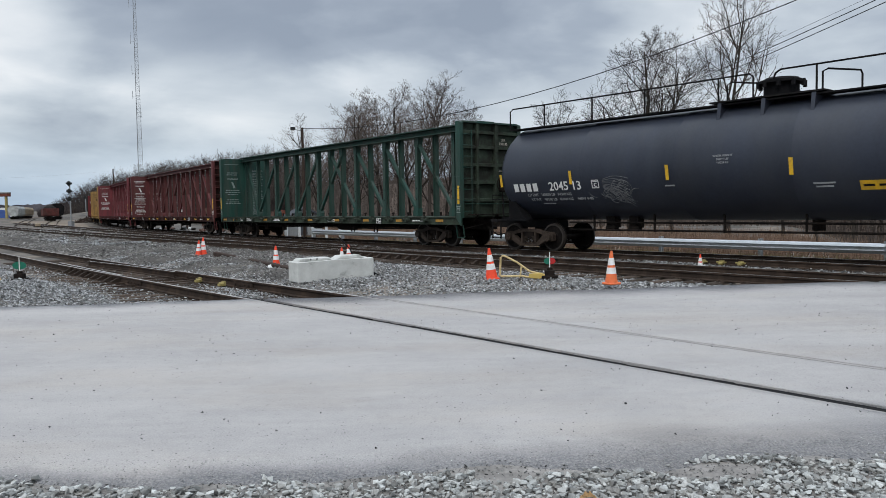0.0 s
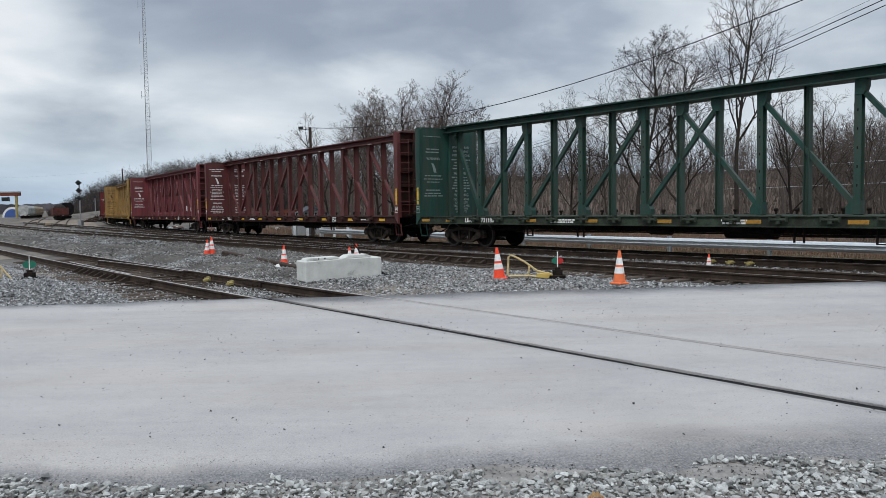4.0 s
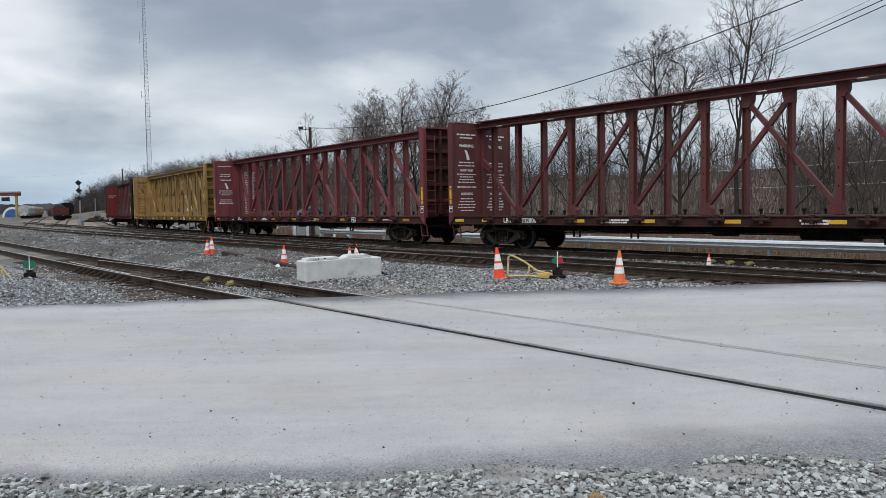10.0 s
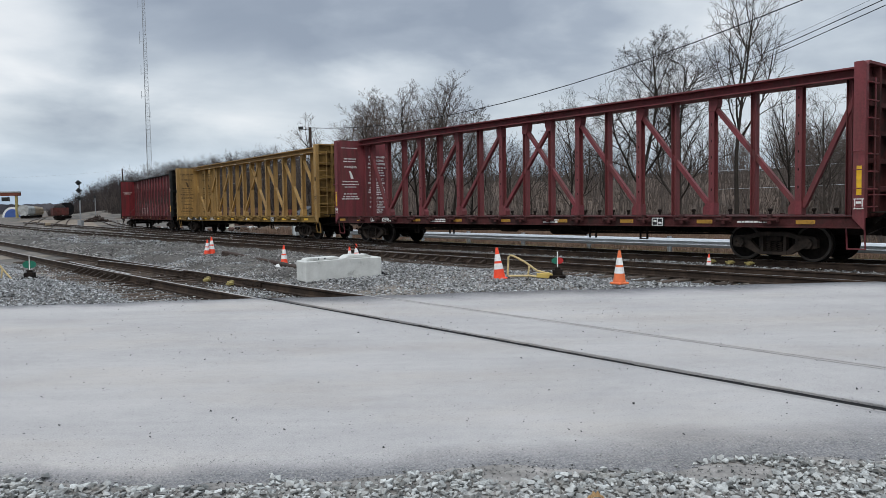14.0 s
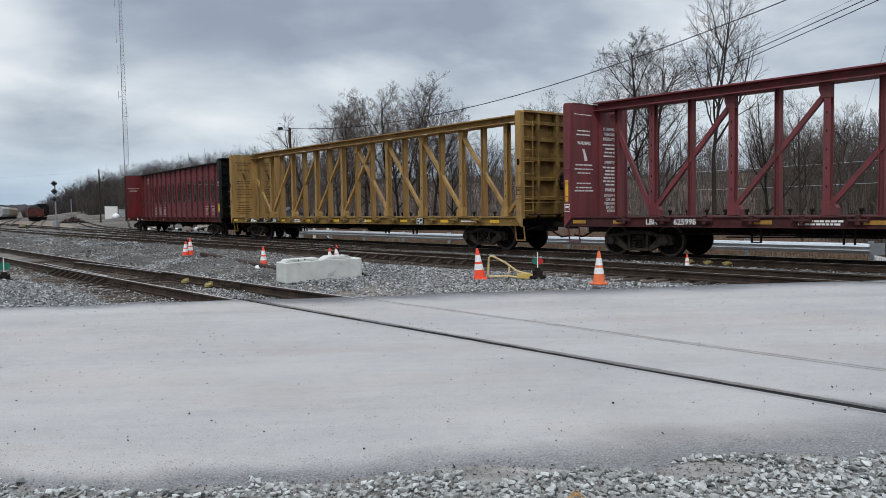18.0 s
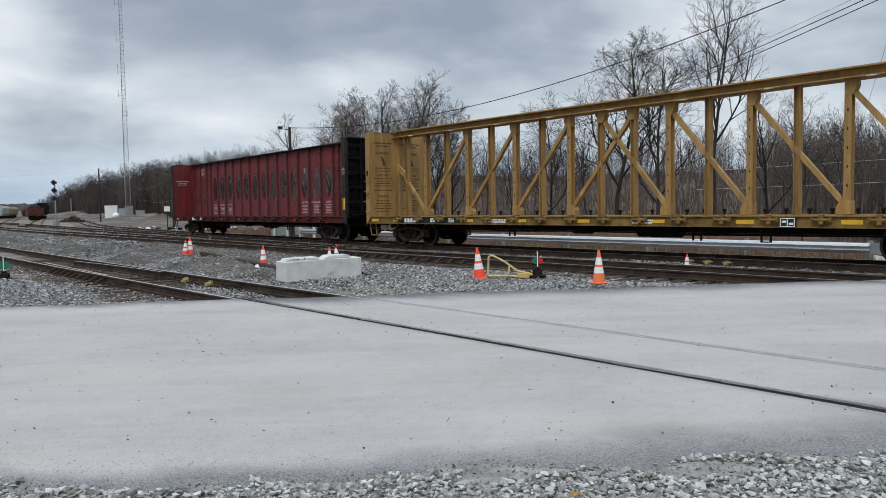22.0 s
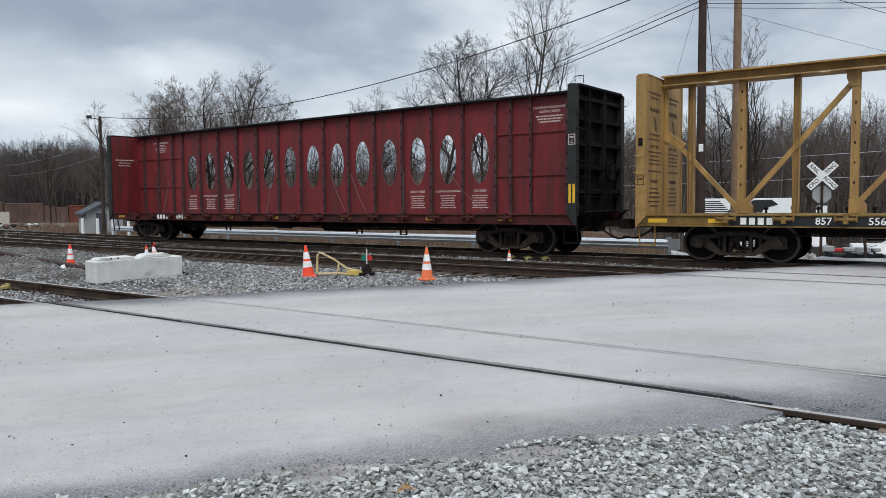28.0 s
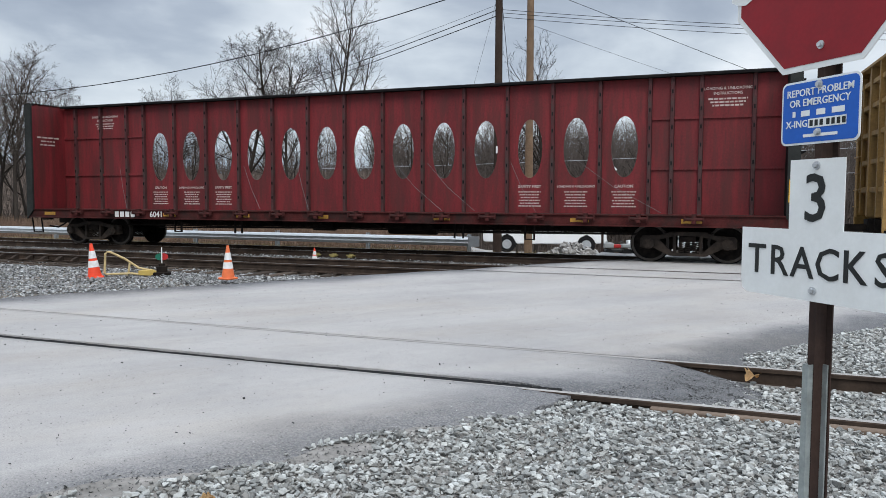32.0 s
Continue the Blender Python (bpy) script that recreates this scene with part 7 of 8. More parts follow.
def plate(name, outline, z, mat, y, label="", thick=0.003):
    bm = bmesh.new()
    slab(bm, outline, "y", y - thick, y)
    return part(name, bm, mat, sign, label, at=pose(0, 0, z))


def rounded(w, h, r, n=5):
    out = []
    for cx, cz, a0 in ((w - r, h - r, 0), (-w + r, h - r, 90), (-w + r, -h + r, 180), (w - r, -h + r, 270)):
        for k in range(n + 1):
            a = radians(a0 + 90 * k / n)
            out.append((cx + r * math.cos(a), cz + r * math.sin(a)))
    return out


def octagon(r):
    return [(r / math.cos(math.pi / 8) * math.cos(math.pi / 8 + k * math.pi / 4), r / math.cos(math.pi / 8) * math.sin(math.pi / 8 + k * math.pi / 4)) for k in range(8)]


ZS, ZB, ZT = 2.325, 1.783, 1.378
stop = plate("stop_sign", octagon(0.402), ZS, M["sign_white"], FACE, "red octagonal stop sign with a white rim")
bm = bmesh.new()
slab(bm, octagon(0.382), "y", FACE - 0.0045, FACE - 0.0032)
part("red_face", bm, M["sign_red"], stop)
part("word", lettering("STOP", 0.37, M["sign_white"], 0.001), None, stop, at=pose(0, FACE - 0.006, 0.0))
blue = plate("emergency_sign", rounded(0.163, 0.107, 0.022), ZB, M["sign_white"], FACE, "blue emergency notice with white words")
bm = bmesh.new()
slab(bm, rounded(0.156, 0.100, 0.018), "y", FACE - 0.0045, FACE - 0.0032)
part("blue_face", bm, M["sign_blue"], blue)
for text, size, z, x in (("REPORT PROBLEM", 0.034, 0.066, 0), ("OR EMERGENCY", 0.034, 0.032, 0), ("X-ING", 0.034, -0.038, -0.092)):
    part("word", lettering(text, size, M["sign_white"], 0.0008, 0.008), None, blue, at=pose(x, FACE - 0.0055, z))
bm = bmesh.new()
for k, w in enumerate((0.012, 0.036, 0.036, 0.05)):
    box(bm, (-0.105 + (0.0, 0.05, 0.115, 0.185)[k], FACE - 0.0055, -0.003), (w, 0.0012, 0.019))
part("number_bars", bm, M["sign_white"], blue)["kind"] = "stuff"
bm = bmesh.new()
box(bm, (0.035, FACE - 0.0052, -0.038), (0.155, 0.001, 0.030))
part("number_label", bm, M["sign_white"], blue)
bm = bmesh.new()
for k in range(7):
    box(bm, (-0.028 + 0.021 * k + (0.006 if k > 2 else 0), FACE - 0.0064, -0.038), (0.013, 0.001, 0.020))
part("number_bars", bm, M["sign_black"], blue)["kind"] = "stuff"
bm = bmesh.new()
box(bm, (-0.032, FACE - 0.0055, -0.078), (0.06, 0.0012, 0.010))
box(bm, (0.042, FACE - 0.0055, -0.078), (0.075, 0.0012, 0.010))
part("owner_bars", bm, M["sign_white"], blue)["kind"] = "stuff"
count = plate("tracks_sign", [(-0.343, -0.09), (-0.335, -0.125), (-0.31, -0.137), (0.31, -0.137), (0.335, -0.125), (0.343, -0.09), (0.343, 0.102), (0.115, 0.102), (0.115, 0.338), (-0.115, 0.338), (-0.115, 0.102), (-0.343, 0.102)],
              ZT - 0.09, M["sign_white"], FACE, "white three tracks plate with black letters")
part("word", lettering("3", 0.225, M["sign_black"], 0.001, 0.009), None, count, at=pose(0, FACE - 0.0048, 0.200))
for k, ch in enumerate("TRACKS"):
    part("letter", lettering(ch, 0.150, M["sign_black"], 0.001, 0.006), None, count, at=pose(-0.262 + 0.106 * k, FACE - 0.0048, -0.015))
for z in (1.997, 1.869, 1.713, 1.604, 1.187):
    bm = bmesh.new()
    rod(bm, (0, FACE - 0.003, z), (0, FACE - 0.008, z), 0.014, n=14)
    rod(bm, (0, FACE - 0.008, z), (0, FACE - 0.017, z), 0.0085, n=6)
    part("bolt", bm, M["galvanised"], sign, "zinc bolt and washer")

# ---- crossbuck beyond the tracks ----
xb = thing("crossbuck", "white railroad crossing crossbuck on a dark post", "crossing sign", at=pose(19.7, 22.75, -0.58, 0, 0, -38))
bm = bmesh.new()
beam(bm, (0, 0.05, -0.6), (0, 0.05, 3.5), 0.09, 0.05)
part("post", bm, M["post_brown"], xb)
for turn, text in ((-45, "RAIL    ROAD"), (45, "CROSSING")):
    bm = bmesh.new()
    box(bm, (0, 0, 0), (1.22, 0.012, 0.23))
    blade = part("blade", bm, M["sign_white"], xb, at=pose(0, 0 if turn < 0 else 0.014, 2.90, 0, -turn, 0))
    if turn < 0:
        part("word", lettering("RAIL", 0.19, M["sign_black"], 0.001), None, blade, at=pose(-0.36, -0.008, 0))
        part("word", lettering("ROAD", 0.19, M["sign_black"], 0.001), None, blade, at=pose(0.34, -0.008, 0))
    else:
        part("word", lettering("CRO", 0.19, M["sign_black"], 0.001), None, blade, at=pose(-0.38, -0.008, 0))
        part("word", lettering("SING", 0.19, M["sign_black"], 0.001), None, blade, at=pose(0.36, -0.008, 0))
bm = bmesh.new()
slab(bm, octagon(0.30), "y", 0.09, 0.10)
part("back_of_stop_sign", bm, M["grey_wall"], xb, at=pose(0, 0, 2.25))
for dx in (-0.11, 0.11):
    bm = bmesh.new()
    box(bm, (dx, 0.01, 1.72), (0.14, 0.01, 0.25))
    part("notice", bm, M["sign_white"], xb)

# ---- poles and wires ----
def utility_pole(label, x, y, z, h, r, mat, arm=None):
    u = thing("utility_pole", label, "utility pole", at=pose(x, y, z), group="utility poles")
    bm = bmesh.new()
    rod(bm, (0, 0, -0.3), (0, 0, h), r, r * 0.72, n=14)
    part("shaft", bm, mat, u, smooth=True)
    if arm:
        bm = bmesh.new()
        beam(bm, (-arm, 0, h - 0.25), (arm, 0, h - 0.25), 0.09, 0.11)
        part("crossarm", bm, mat, u)
        for k in range(4):
            bm = bmesh.new()
            rod(bm, (-arm + 0.1 + (2 * arm - 0.2) * k / 3, 0, h - 0.2), (-arm + 0.1 + (2 * arm - 0.2) * k / 3, 0, h - 0.02), 0.045, 0.03, n=8)
            part("insulator", bm, M["steel_mast"], u)
    return u


PL, PR = Vector((14.4, 22.1, -0.3)), Vector((15.64, 22.0, -0.45))
pl = utility_pole("tall dark-stained wooden utility pole beyond the crossing", PL.x, PL.y, PL.z, 11.5, 0.155, M["pole_dark"], 1.1)
utility_pole("tall weathered wooden utility pole beyond the crossing", PR.x, PR.y, PR.z, 12.0, 0.15, M["pole_pale"], 1.1)
bm = bmesh.new()
box(bm, (0, -0.16, 3.5), (0.14, 0.012, 0.24))
part("notice", bm, M["sign_white"], pl, "small white notice", at=pose(0, 0, 0, 0, 0, -33))
utility_pole("distant wooden pole with a small lamp arm", -8.5, 49.3, -0.2, 7.0, 0.11, M["pole_dark"])
utility_pole("distant wooden lamp pole by the yard", -24.6, 75.3, -0.2, 5.6, 0.10, M["pole_dark"])
utility_pole("distant dark wooden pole by the track", -60.0, 142.5, -0.2, 9.9, 0.16, M["pole_dark"])
for a, heads in (((-8.5, 49.3, 6.7), (-0.6,)), ((-24.6, 75.3, 5.3), (-0.5, 0.5))):
    for dx in heads:
        lamp = thing("flood_lamp", "small dark flood lamp on a pole arm", "lamp", at=pose(a[0] + dx, a[1], a[2]), group="flood lamps")
        bm = bmesh.new()
        beam(bm, (-dx, 0, -0.1), (0, 0, 0), 0.04, 0.04)
        box(bm, (0, 0, 0.05), (0.28, 0.2, 0.18))
        part("housing", bm, M["sign_black"], lamp)


def wire(name, label, a, b, sag, r=0.014, n=18, mat="wire"):
    bm = bmesh.new()
    a, b = Vector(a), Vector(b)
    chain(bm, [a.lerp(b, k / n) - Vector((0, 0, sag * 4 * (k / n) * (1 - k / n))) for k in range(n + 1)], r, 4)
    tagged(part(name, bm, M[mat], None), label, "wire", group="overhead wires")


wire("overhead_wire", "thick black overhead cable between poles", (PL.x, PL.y, 8.9), (-8.5, 49.3, 6.75), 1.5, 0.018)
wire("overhead_wire", "black overhead wire to the woods", (PL.x - 0.1, PL.y, 7.93), (31 * 0.21, 78, 7.0), 0.54, 0.016)
wire("overhead_wire", "black overhead wire to the woods", (PL.x, PL.y, 7.78), (31 * 0.21 + 0.6, 78, 6.9), 0.56, 0.016)
wire("overhead_wire", "thin overhead wire to the woods", (PL.x, PL.y, 8.15), (31 * 0.21 + 0.3, 78, 7.3), 0.5, 0.006)
for k, (za, zb, sag) in enumerate(((7.97, 5.7, 0.3), (7.86, 5.55, 0.3), (7.72, 5.3, 0.3))):
    wire("overhead_wire", "black overhead wire across the road", (PL.x, PL.y, za), (34, 9, zb + 1.2), sag, 0.009)
wire("overhead_wire", "black guy wire falling to the ground", (PL.x, PL.y, 9.19), (34, 9, -0.3), 0.0, 0.009)
wire("overhead_wire", "thin service wire leaving a pole", (PR.x, PR.y, 7.58), (70.4, 34.2, 4.6), 0.4, 0.006)
wire("guy_wire", "thin steel guy wire of a pole", (PL.x, PL.y, 8.6), (PL.x - 1.6, PL.y + 2.0, -0.3), 0.0, 0.005, 2)
wire("guy_wire", "thin steel guy wire of a pole", (PL.x + 0.1, PL.y, 8.4), (PL.x + 1.3, PL.y + 0.6, 2.0), 0.0, 0.012, 2)

# pale wires before the woods and slack wires over the yard
for (ax, ay, az_), (bx, by, bz) in (((21.2, 58.3, 3.95), (33.9, 21.2, 3.95)), ((21.2, 58.3, 2.55), (33.9, 21.2, 2.80))):
    wire("overhead_wire", "pale thin wire strung before the woods", (ax, ay, az_), (bx, by, bz), 0.12, 0.010, mat="galvanised")
for a, b, sag in (((-75.6, 197, 10.6), (-24.6, 75.3, 5.1), 2.2), ((-75.6, 197, 8.2), (-24.6, 75.3, 2.6), 1.6), ((-60.0, 142.5, 7.2), (-75.6, 197, 7.4), 1.5),
                  ((-24.6, 75.3, 5.2), (-8.5, 49.3, 5.3), 0.7), ((-24.6, 75.3, 4.6), (-8.5, 49.3, 4.5), 0.8), ((-60.0, 142.5, 9.4), (-150.0, 205.0, 12.6), 1.2)):
    wire("overhead_wire", "slack pale wire over the yard", a, b, sag, 0.007, mat="steel_mast")

# ---- lattice mast ----
mast = thing("lattice_mast", "slender grey steel lattice radio mast", "mast", at=pose(-76, 197, -0.3))
MH, MW = 58.0, 0.85
legs = [(MW * math.cos(a), MW * math.sin(a)) for a in (0.3, 0.3 + 2.094, 0.3 + 4.189)]
taper = lambda z: 1.0 - 0.55 * z / MH
for lx, ly in legs:
    bm = bmesh.new()
    rod(bm, (lx, ly, 0), (lx * taper(MH), ly * taper(MH), MH), 0.055, 0.04, n=5)
    part("leg", bm, M["steel_mast"], mast)
bm = bmesh.new()
k = 0
z = 0.0
while z < MH - 1.1:
    for i in range(3):
        a, b = legs[i], legs[(i + 1) % 3]
        beam(bm, (a[0] * taper(z), a[1] * taper(z), z), (b[0] * taper(z + 1.1), b[1] * taper(z + 1.1), z + 1.1), 0.035, 0.035)
        beam(bm, (a[0] * taper(z), a[1] * taper(z), z), (b[0] * taper(z), b[1] * taper(z), z), 0.035, 0.035)
    z += 1.1
ob = part("lattice", bm, M["steel_mast"], mast)
ob["kind"] = "stuff"
for z, dx, h in ((54, -1.3, 5.0), (45, -1.2, 3.0), (37, -1.1, 2.5), (31, -1.2, 2.0), (26, 1.0, 1.6)):
    bm = bmesh.new()
    rod(bm, (dx, 0, z), (dx, 0, z + h), 0.05, n=5)
    rod(bm, (0, 0, z + 0.5), (dx, 0, z + 0.5), 0.03, n=4)
    part("antenna", bm, M["steel_mast"], mast)
bm = bmesh.new()
rod(bm, (0, 0, MH), (0, 0, MH + 6), 0.04, n=5)
part("antenna", bm, M["steel_mast"], mast)

# ---- signals ----
def signal(label, x, y, z, h, heads, r):
    s = thing("railway_signal", label, "railway signal", at=pose(x, y, z, 0, 0, -20), group="railway signals")
    bm = bmesh.new()
    rod(bm, (0, 0.1, 0), (0, 0.1, h), r * 0.28, n=8)
    box(bm, (0, 0.1, 0.4), (r * 2, r * 1.5, 0.8))
    part("mast", bm, M["steel_mast"], s)
    for k in range(heads):
        bm = bmesh.new()
        zz = h - 0.2 - k * r * 3.2
        rod(bm, (0, 0.0, zz), (0, -0.06, zz), r, n=20)
        rod(bm, (0, -0.06, zz), (0, -0.40, zz), r * 0.35, n=12)
        rod(bm, (0, 0.35, zz), (0, 0.0, zz), r * 0.5, n=12)
        part("head", bm, M["sign_black"], s, "black round signal head")
    return s


signal("three-headed railway signal with black round targets", -45.2, 94.3, -0.2, 5.65, 3, 0.30)
signal("small distant railway signal mast", -78, 170, -0.2, 5.5, 1, 0.35)

# ---- yard in the distance ----
def crate(parent, name, c, s, mat, label="", w=0.04):
    bm = bmesh.new()
    box(bm, c, s)
    soften(bm, w)
    return part(name, bm, mat, parent, label)


def wagon(name, label, at, length, paint, kind):
    w = thing(name, label, "freight car", at=at, group="parked freight cars")
    if kind == "hopper":
        bm = bmesh.new()
        slab(bm, [(-1.5, 1.6), (-0.9, 1.0), (0.9, 1.0), (1.5, 1.6), (1.55, 3.5), (1.0, 4.3), (-1.0, 4.3), (-1.55, 3.5)], "x", -length / 2, length / 2)
        part("body", bm, paint, w)
        for k in range(int(length / 1.6)):
            bm = bmesh.new()
            box(bm, (-length / 2 + 0.8 + 1.6 * k, -1.55, 2.6), (0.12, 0.08, 1.9))
            part("rib", bm, paint, w)
    else:
        crate(w, "floor", (0, 0, 1.1), (length, 2.9, 0.2), paint)
        for y in (-1.45, 1.45):
            crate(w, "side_wall", (0, y, 1.9), (length, 0.1, 1.5), paint)
        for x in (-length / 2, length / 2):
            crate(w, "end_wall", (x, 0, 1.9), (0.12, 2.95, 1.5), paint)
    for x in (-length / 2 + 1.8, length / 2 - 1.8):
        bm = bmesh.new()
        for dx in (-0.85, 0.85):
            rod(bm, (x + dx, -0.85, 0.45), (x + dx, 0.85, 0.45), 0.45, n=14)
        box(bm, (x, 0, 0.55), (2.2, 2.1, 0.3))
        part("truck", bm, M["truck_iron"], w)
    for e in (-1, 1):
        part("coupler", COUPLER, None, w, at=pose(e * length / 2, 0, 0, 0, 0, 0 if e > 0 else 180))
    return w


gond = wagon("gondola_car", "rusty dark red gondola car parked in the yard", pose(-84.5, 167, 0.05, 0, 0, 119), 15, M["maroon_rust"], "gondola")
bm = bmesh.new()
bmesh.ops.create_icosphere(bm, subdivisions=3, radius=1.0)
for q in bm.verts:
    q.co = Vector((q.co.x * 6.5, q.co.y * 1.3, max(-0.2, q.co.z) * 1.0)) + q.normal * 0.15 * noise.noise(q.co * 3)
part("scrap_load", bm, M["truck_iron"], gond, at=pose(0, 0, 2.4))
wagon("box_car", "dark box-shaped car standing behind a gondola", pose(-104.5, 211, 0, 0, 0, 116), 14, M["black_paint"], "hopper")
for k in range(5):
    wagon("hopper_car", "grey-white covered hopper car in a parked row" if k < 2 else "dusty tan covered hopper car in a parked row",
          pose(-140 - 7.2 * k, 254 + 15.6 * k, 0, 0, 0, 114.5), 15, M["hopper_grey" if k < 2 else "tan_paint"], "hopper")
# gantry and halls at the end of the yard
gan = thing("gantry_crane", "yellow-topped gantry crane over the yard", "crane", at=pose(-183.5, 309, 0, 0, 0, 12))
for x in (-9, 9):
    crate(gan, "leg", (x, 0, 4.5), (0.7, 1.6, 9.0), M["yellow_clamp"])
crate(gan, "girder", (-1.5, 0, 9.6), (24, 2.2, 1.3), M["orange_rust"])
crate(gan, "walkway", (-1.5, 0, 10.5), (24, 2.6, 0.5), M["grey_wall"])
crate(gan, "trolley", (5, 0, 7.6), (2.5, 2, 1.6), M["sign_black"])
dome = thing("fabric_hall", "white arched fabric storage hall", "hall", at=pose(-187.5, 330, 0, 0, 0, 20))
bm = bmesh.new()
slab(bm, [(3.9 * math.cos(math.pi * k / 16), 4.6 * math.sin(math.pi * k / 16)) for k in range(17)], "y", 0, 25)
part("cover", bm, M["white_paint"], dome)
bm = bmesh.new()
slab(bm, [(3.1 * math.cos(math.pi * k / 16), 3.7 * math.sin(math.pi * k / 16)) for k in range(17)], "y", -0.1, -0.02)
part("doorway", bm, M["container_blue"], dome)
shed_far = thing("storage_hall", "low brick-red storage hall", "hall", at=pose(-212, 330, 0, 0, 0, 20))
crate(shed_far, "wall", (0, 0, 2.5), (18, 12, 5), M["orange_rust"])
crate(shed_far, "roof", (0, 0, 5.2), (19, 13, 0.4), M["tan_paint"])
# cabinets by the mast
for x, y, sx, sz, mat, lab in ((-82.6, 203, 3.1, 3.4, M["white_paint"], "white equipment shelter near the radio mast"), (-78.8, 200.5, 1.7, 2.6, M["grey_wall"], "grey equipment cabinet near the radio mast"),
                               (-76.6, 199.5, 2.0, 3.2, M["grey_wall"], "grey equipment cabinet near the radio mast"),
                               (-73.4, 199.0, 2.4, 2.0, M["grey_wall"], "low grey equipment cabinet near the radio mast")):
    cab = thing("equipment_cabinet", lab, "cabinet", at=pose(x, y, -0.2, 0, 0, 20), group="equipment cabinets")
    crate(cab, "body", (0, 0, sz / 2), (sx, 2.4, sz), mat)
    crate(cab, "door", (0.2, -1.22, sz / 2), (1.0, 0.06, sz * 0.75), mat)
    crate(cab, "roof", (0, 0, sz + 0.05), (sx + 0.2, 2.6, 0.12), mat)
bm = bmesh.new()
bmesh.ops.create_uvsphere(bm, u_segments=20, v_segments=12, radius=1.0)
for q in bm.verts:
    q.co = Vector((q.co.x * 0.95, q.co.y * 0.8, q.co.z * 0.8))
tagged(part("gas_tank", bm, M["white_vehicle"], None, at=pose(-79.6, 198.5, 0.65), smooth=True), "white rounded gas tank near the radio mast", "tank")
# a dark heap of brush at the foot of the woods
r2 = random.Random(8)
bm = bmesh.new()
for k in range(130):
    q = r2.gauss(0, 1.2)
    c = Vector((q, r2.uniform(-1.2, 1.2), max(0.1, 0.95 * math.exp(-(q / 1.5) ** 2) * r2.random())))
    d = Vector((r2.gauss(0, 1), r2.gauss(0, 0.6), r2.gauss(0, 0.45))).normalized() * r2.uniform(0.2, 0.6)
    rod(bm, c - d, c + d, r2.uniform(0.03, 0.08), n=5)
tagged(part("brush_heap", bm, M["pole_dark"], None, at=pose(-63.0, 138.0, -0.15, 0, 0, 24)), "dark heap of cut branches at the edge of the woods", "brush", kind="stuff")
# small board on a post
board = thing("notice_board", "small white square sign on a post by the yard", "sign", at=pose(-25.3, 75.6, -0.2, 0, 0, 18))
crate(board, "post", (0, 0.05, 1.0), (0.08, 0.08, 2.0), M["post_brown"])
crate(board, "panel", (0, 0, 1.95), (0.55, 0.03, 0.5), M["sign_white"], w=0.005)
# scrap containers, shed and bollards at the yard's edge
x, y = 98 * math.sin(radians(-10.9)), 98 * math.cos(radians(-10.9))
base = Vector((x, y, 0))
back = Vector((math.cos(radians(194)), math.sin(radians(194)), 0))
for ln, h, mat, lab in ((1.8, 1.75, M["orange_rust"], "orange-red scrap container in a row"), (1.3, 1.6, M["rust_red"], "rusty brown scrap container in a row"), (1.2, 1.7, M["rust_red"], "rusty brown scrap container in a row"),
                        (3.9, 2.0, M["rust_red"], "long rusty brown scrap container in a row"), (2.4, 2.1, M["rust_red"], "long rusty brown scrap container in a row")):
    c = thing("scrap_container", lab, "container", at=pose(base.x, base.y, -0.5, 0, 0, 194), group="scrap containers")
    h *= 1.12
    crate(c, "shell", (ln / 2, 0, h / 2), (ln - 0.1, 2.2, h), mat)
    for j in range(int(ln / 0.6)):
        crate(c, "rib", (0.3 + 0.6 * j, 1.13, h / 2), (0.10, 0.08, h), mat, w=0.01)
    crate(c, "rim", (ln / 2, 0, h), (ln, 2.3, 0.12), mat)
    base += back * ln
cr = thing("crate_box", "pale cream metal box before the containers", "box", at=pose(-21.6, 75.5, -0.4, 0, 0, 14))
crate(cr, "shell", (0, 0, 0.65), (1.5, 1.2, 1.3), M["cream"])
crate(cr, "lid", (0, 0, 1.33), (1.56, 1.26, 0.08), M["cream"])
shed = thing("shed", "small grey block shed with a dark gable roof", "shed", at=pose(-8.9, 52.0, -0.25, 0, 0, 20))
bm = bmesh.new()
slab(bm, [(-1.1, 0), (1.1, 0), (1.1, 1.25), (0, 1.85), (-1.1, 1.25)], "y", 0, 2.6)
part("wall", bm, M["grey_wall"], shed)
bm = bmesh.new()
for sgn in (-1, 1):
    slab(bm, [(sgn * 1.35, 1.12), (0, 1.86), (0, 1.98), (sgn * 1.35, 1.24)], "y", -0.25, 2.85)
part("roof", bm, M["grey_roof"], shed)
bm = bmesh.new()
box(bm, (-0.2, -0.02, 0.65), (0.6, 0.05, 1.2))
part("door", bm, M["grey_roof"], shed)
for k in range(5):
    bm = bmesh.new()
    rod(bm, (0, 0, -0.2), (0, 0, 0.95), 0.09, n=10)
    tagged(part("bollard", bm, M["sign_white"], None, at=pose(-9.9 + 0.95 * k, 50.4 - 1.0 * k * 0.5, -0.25)), "white painted steel bollard by a shed", "bollard", group="bollards")
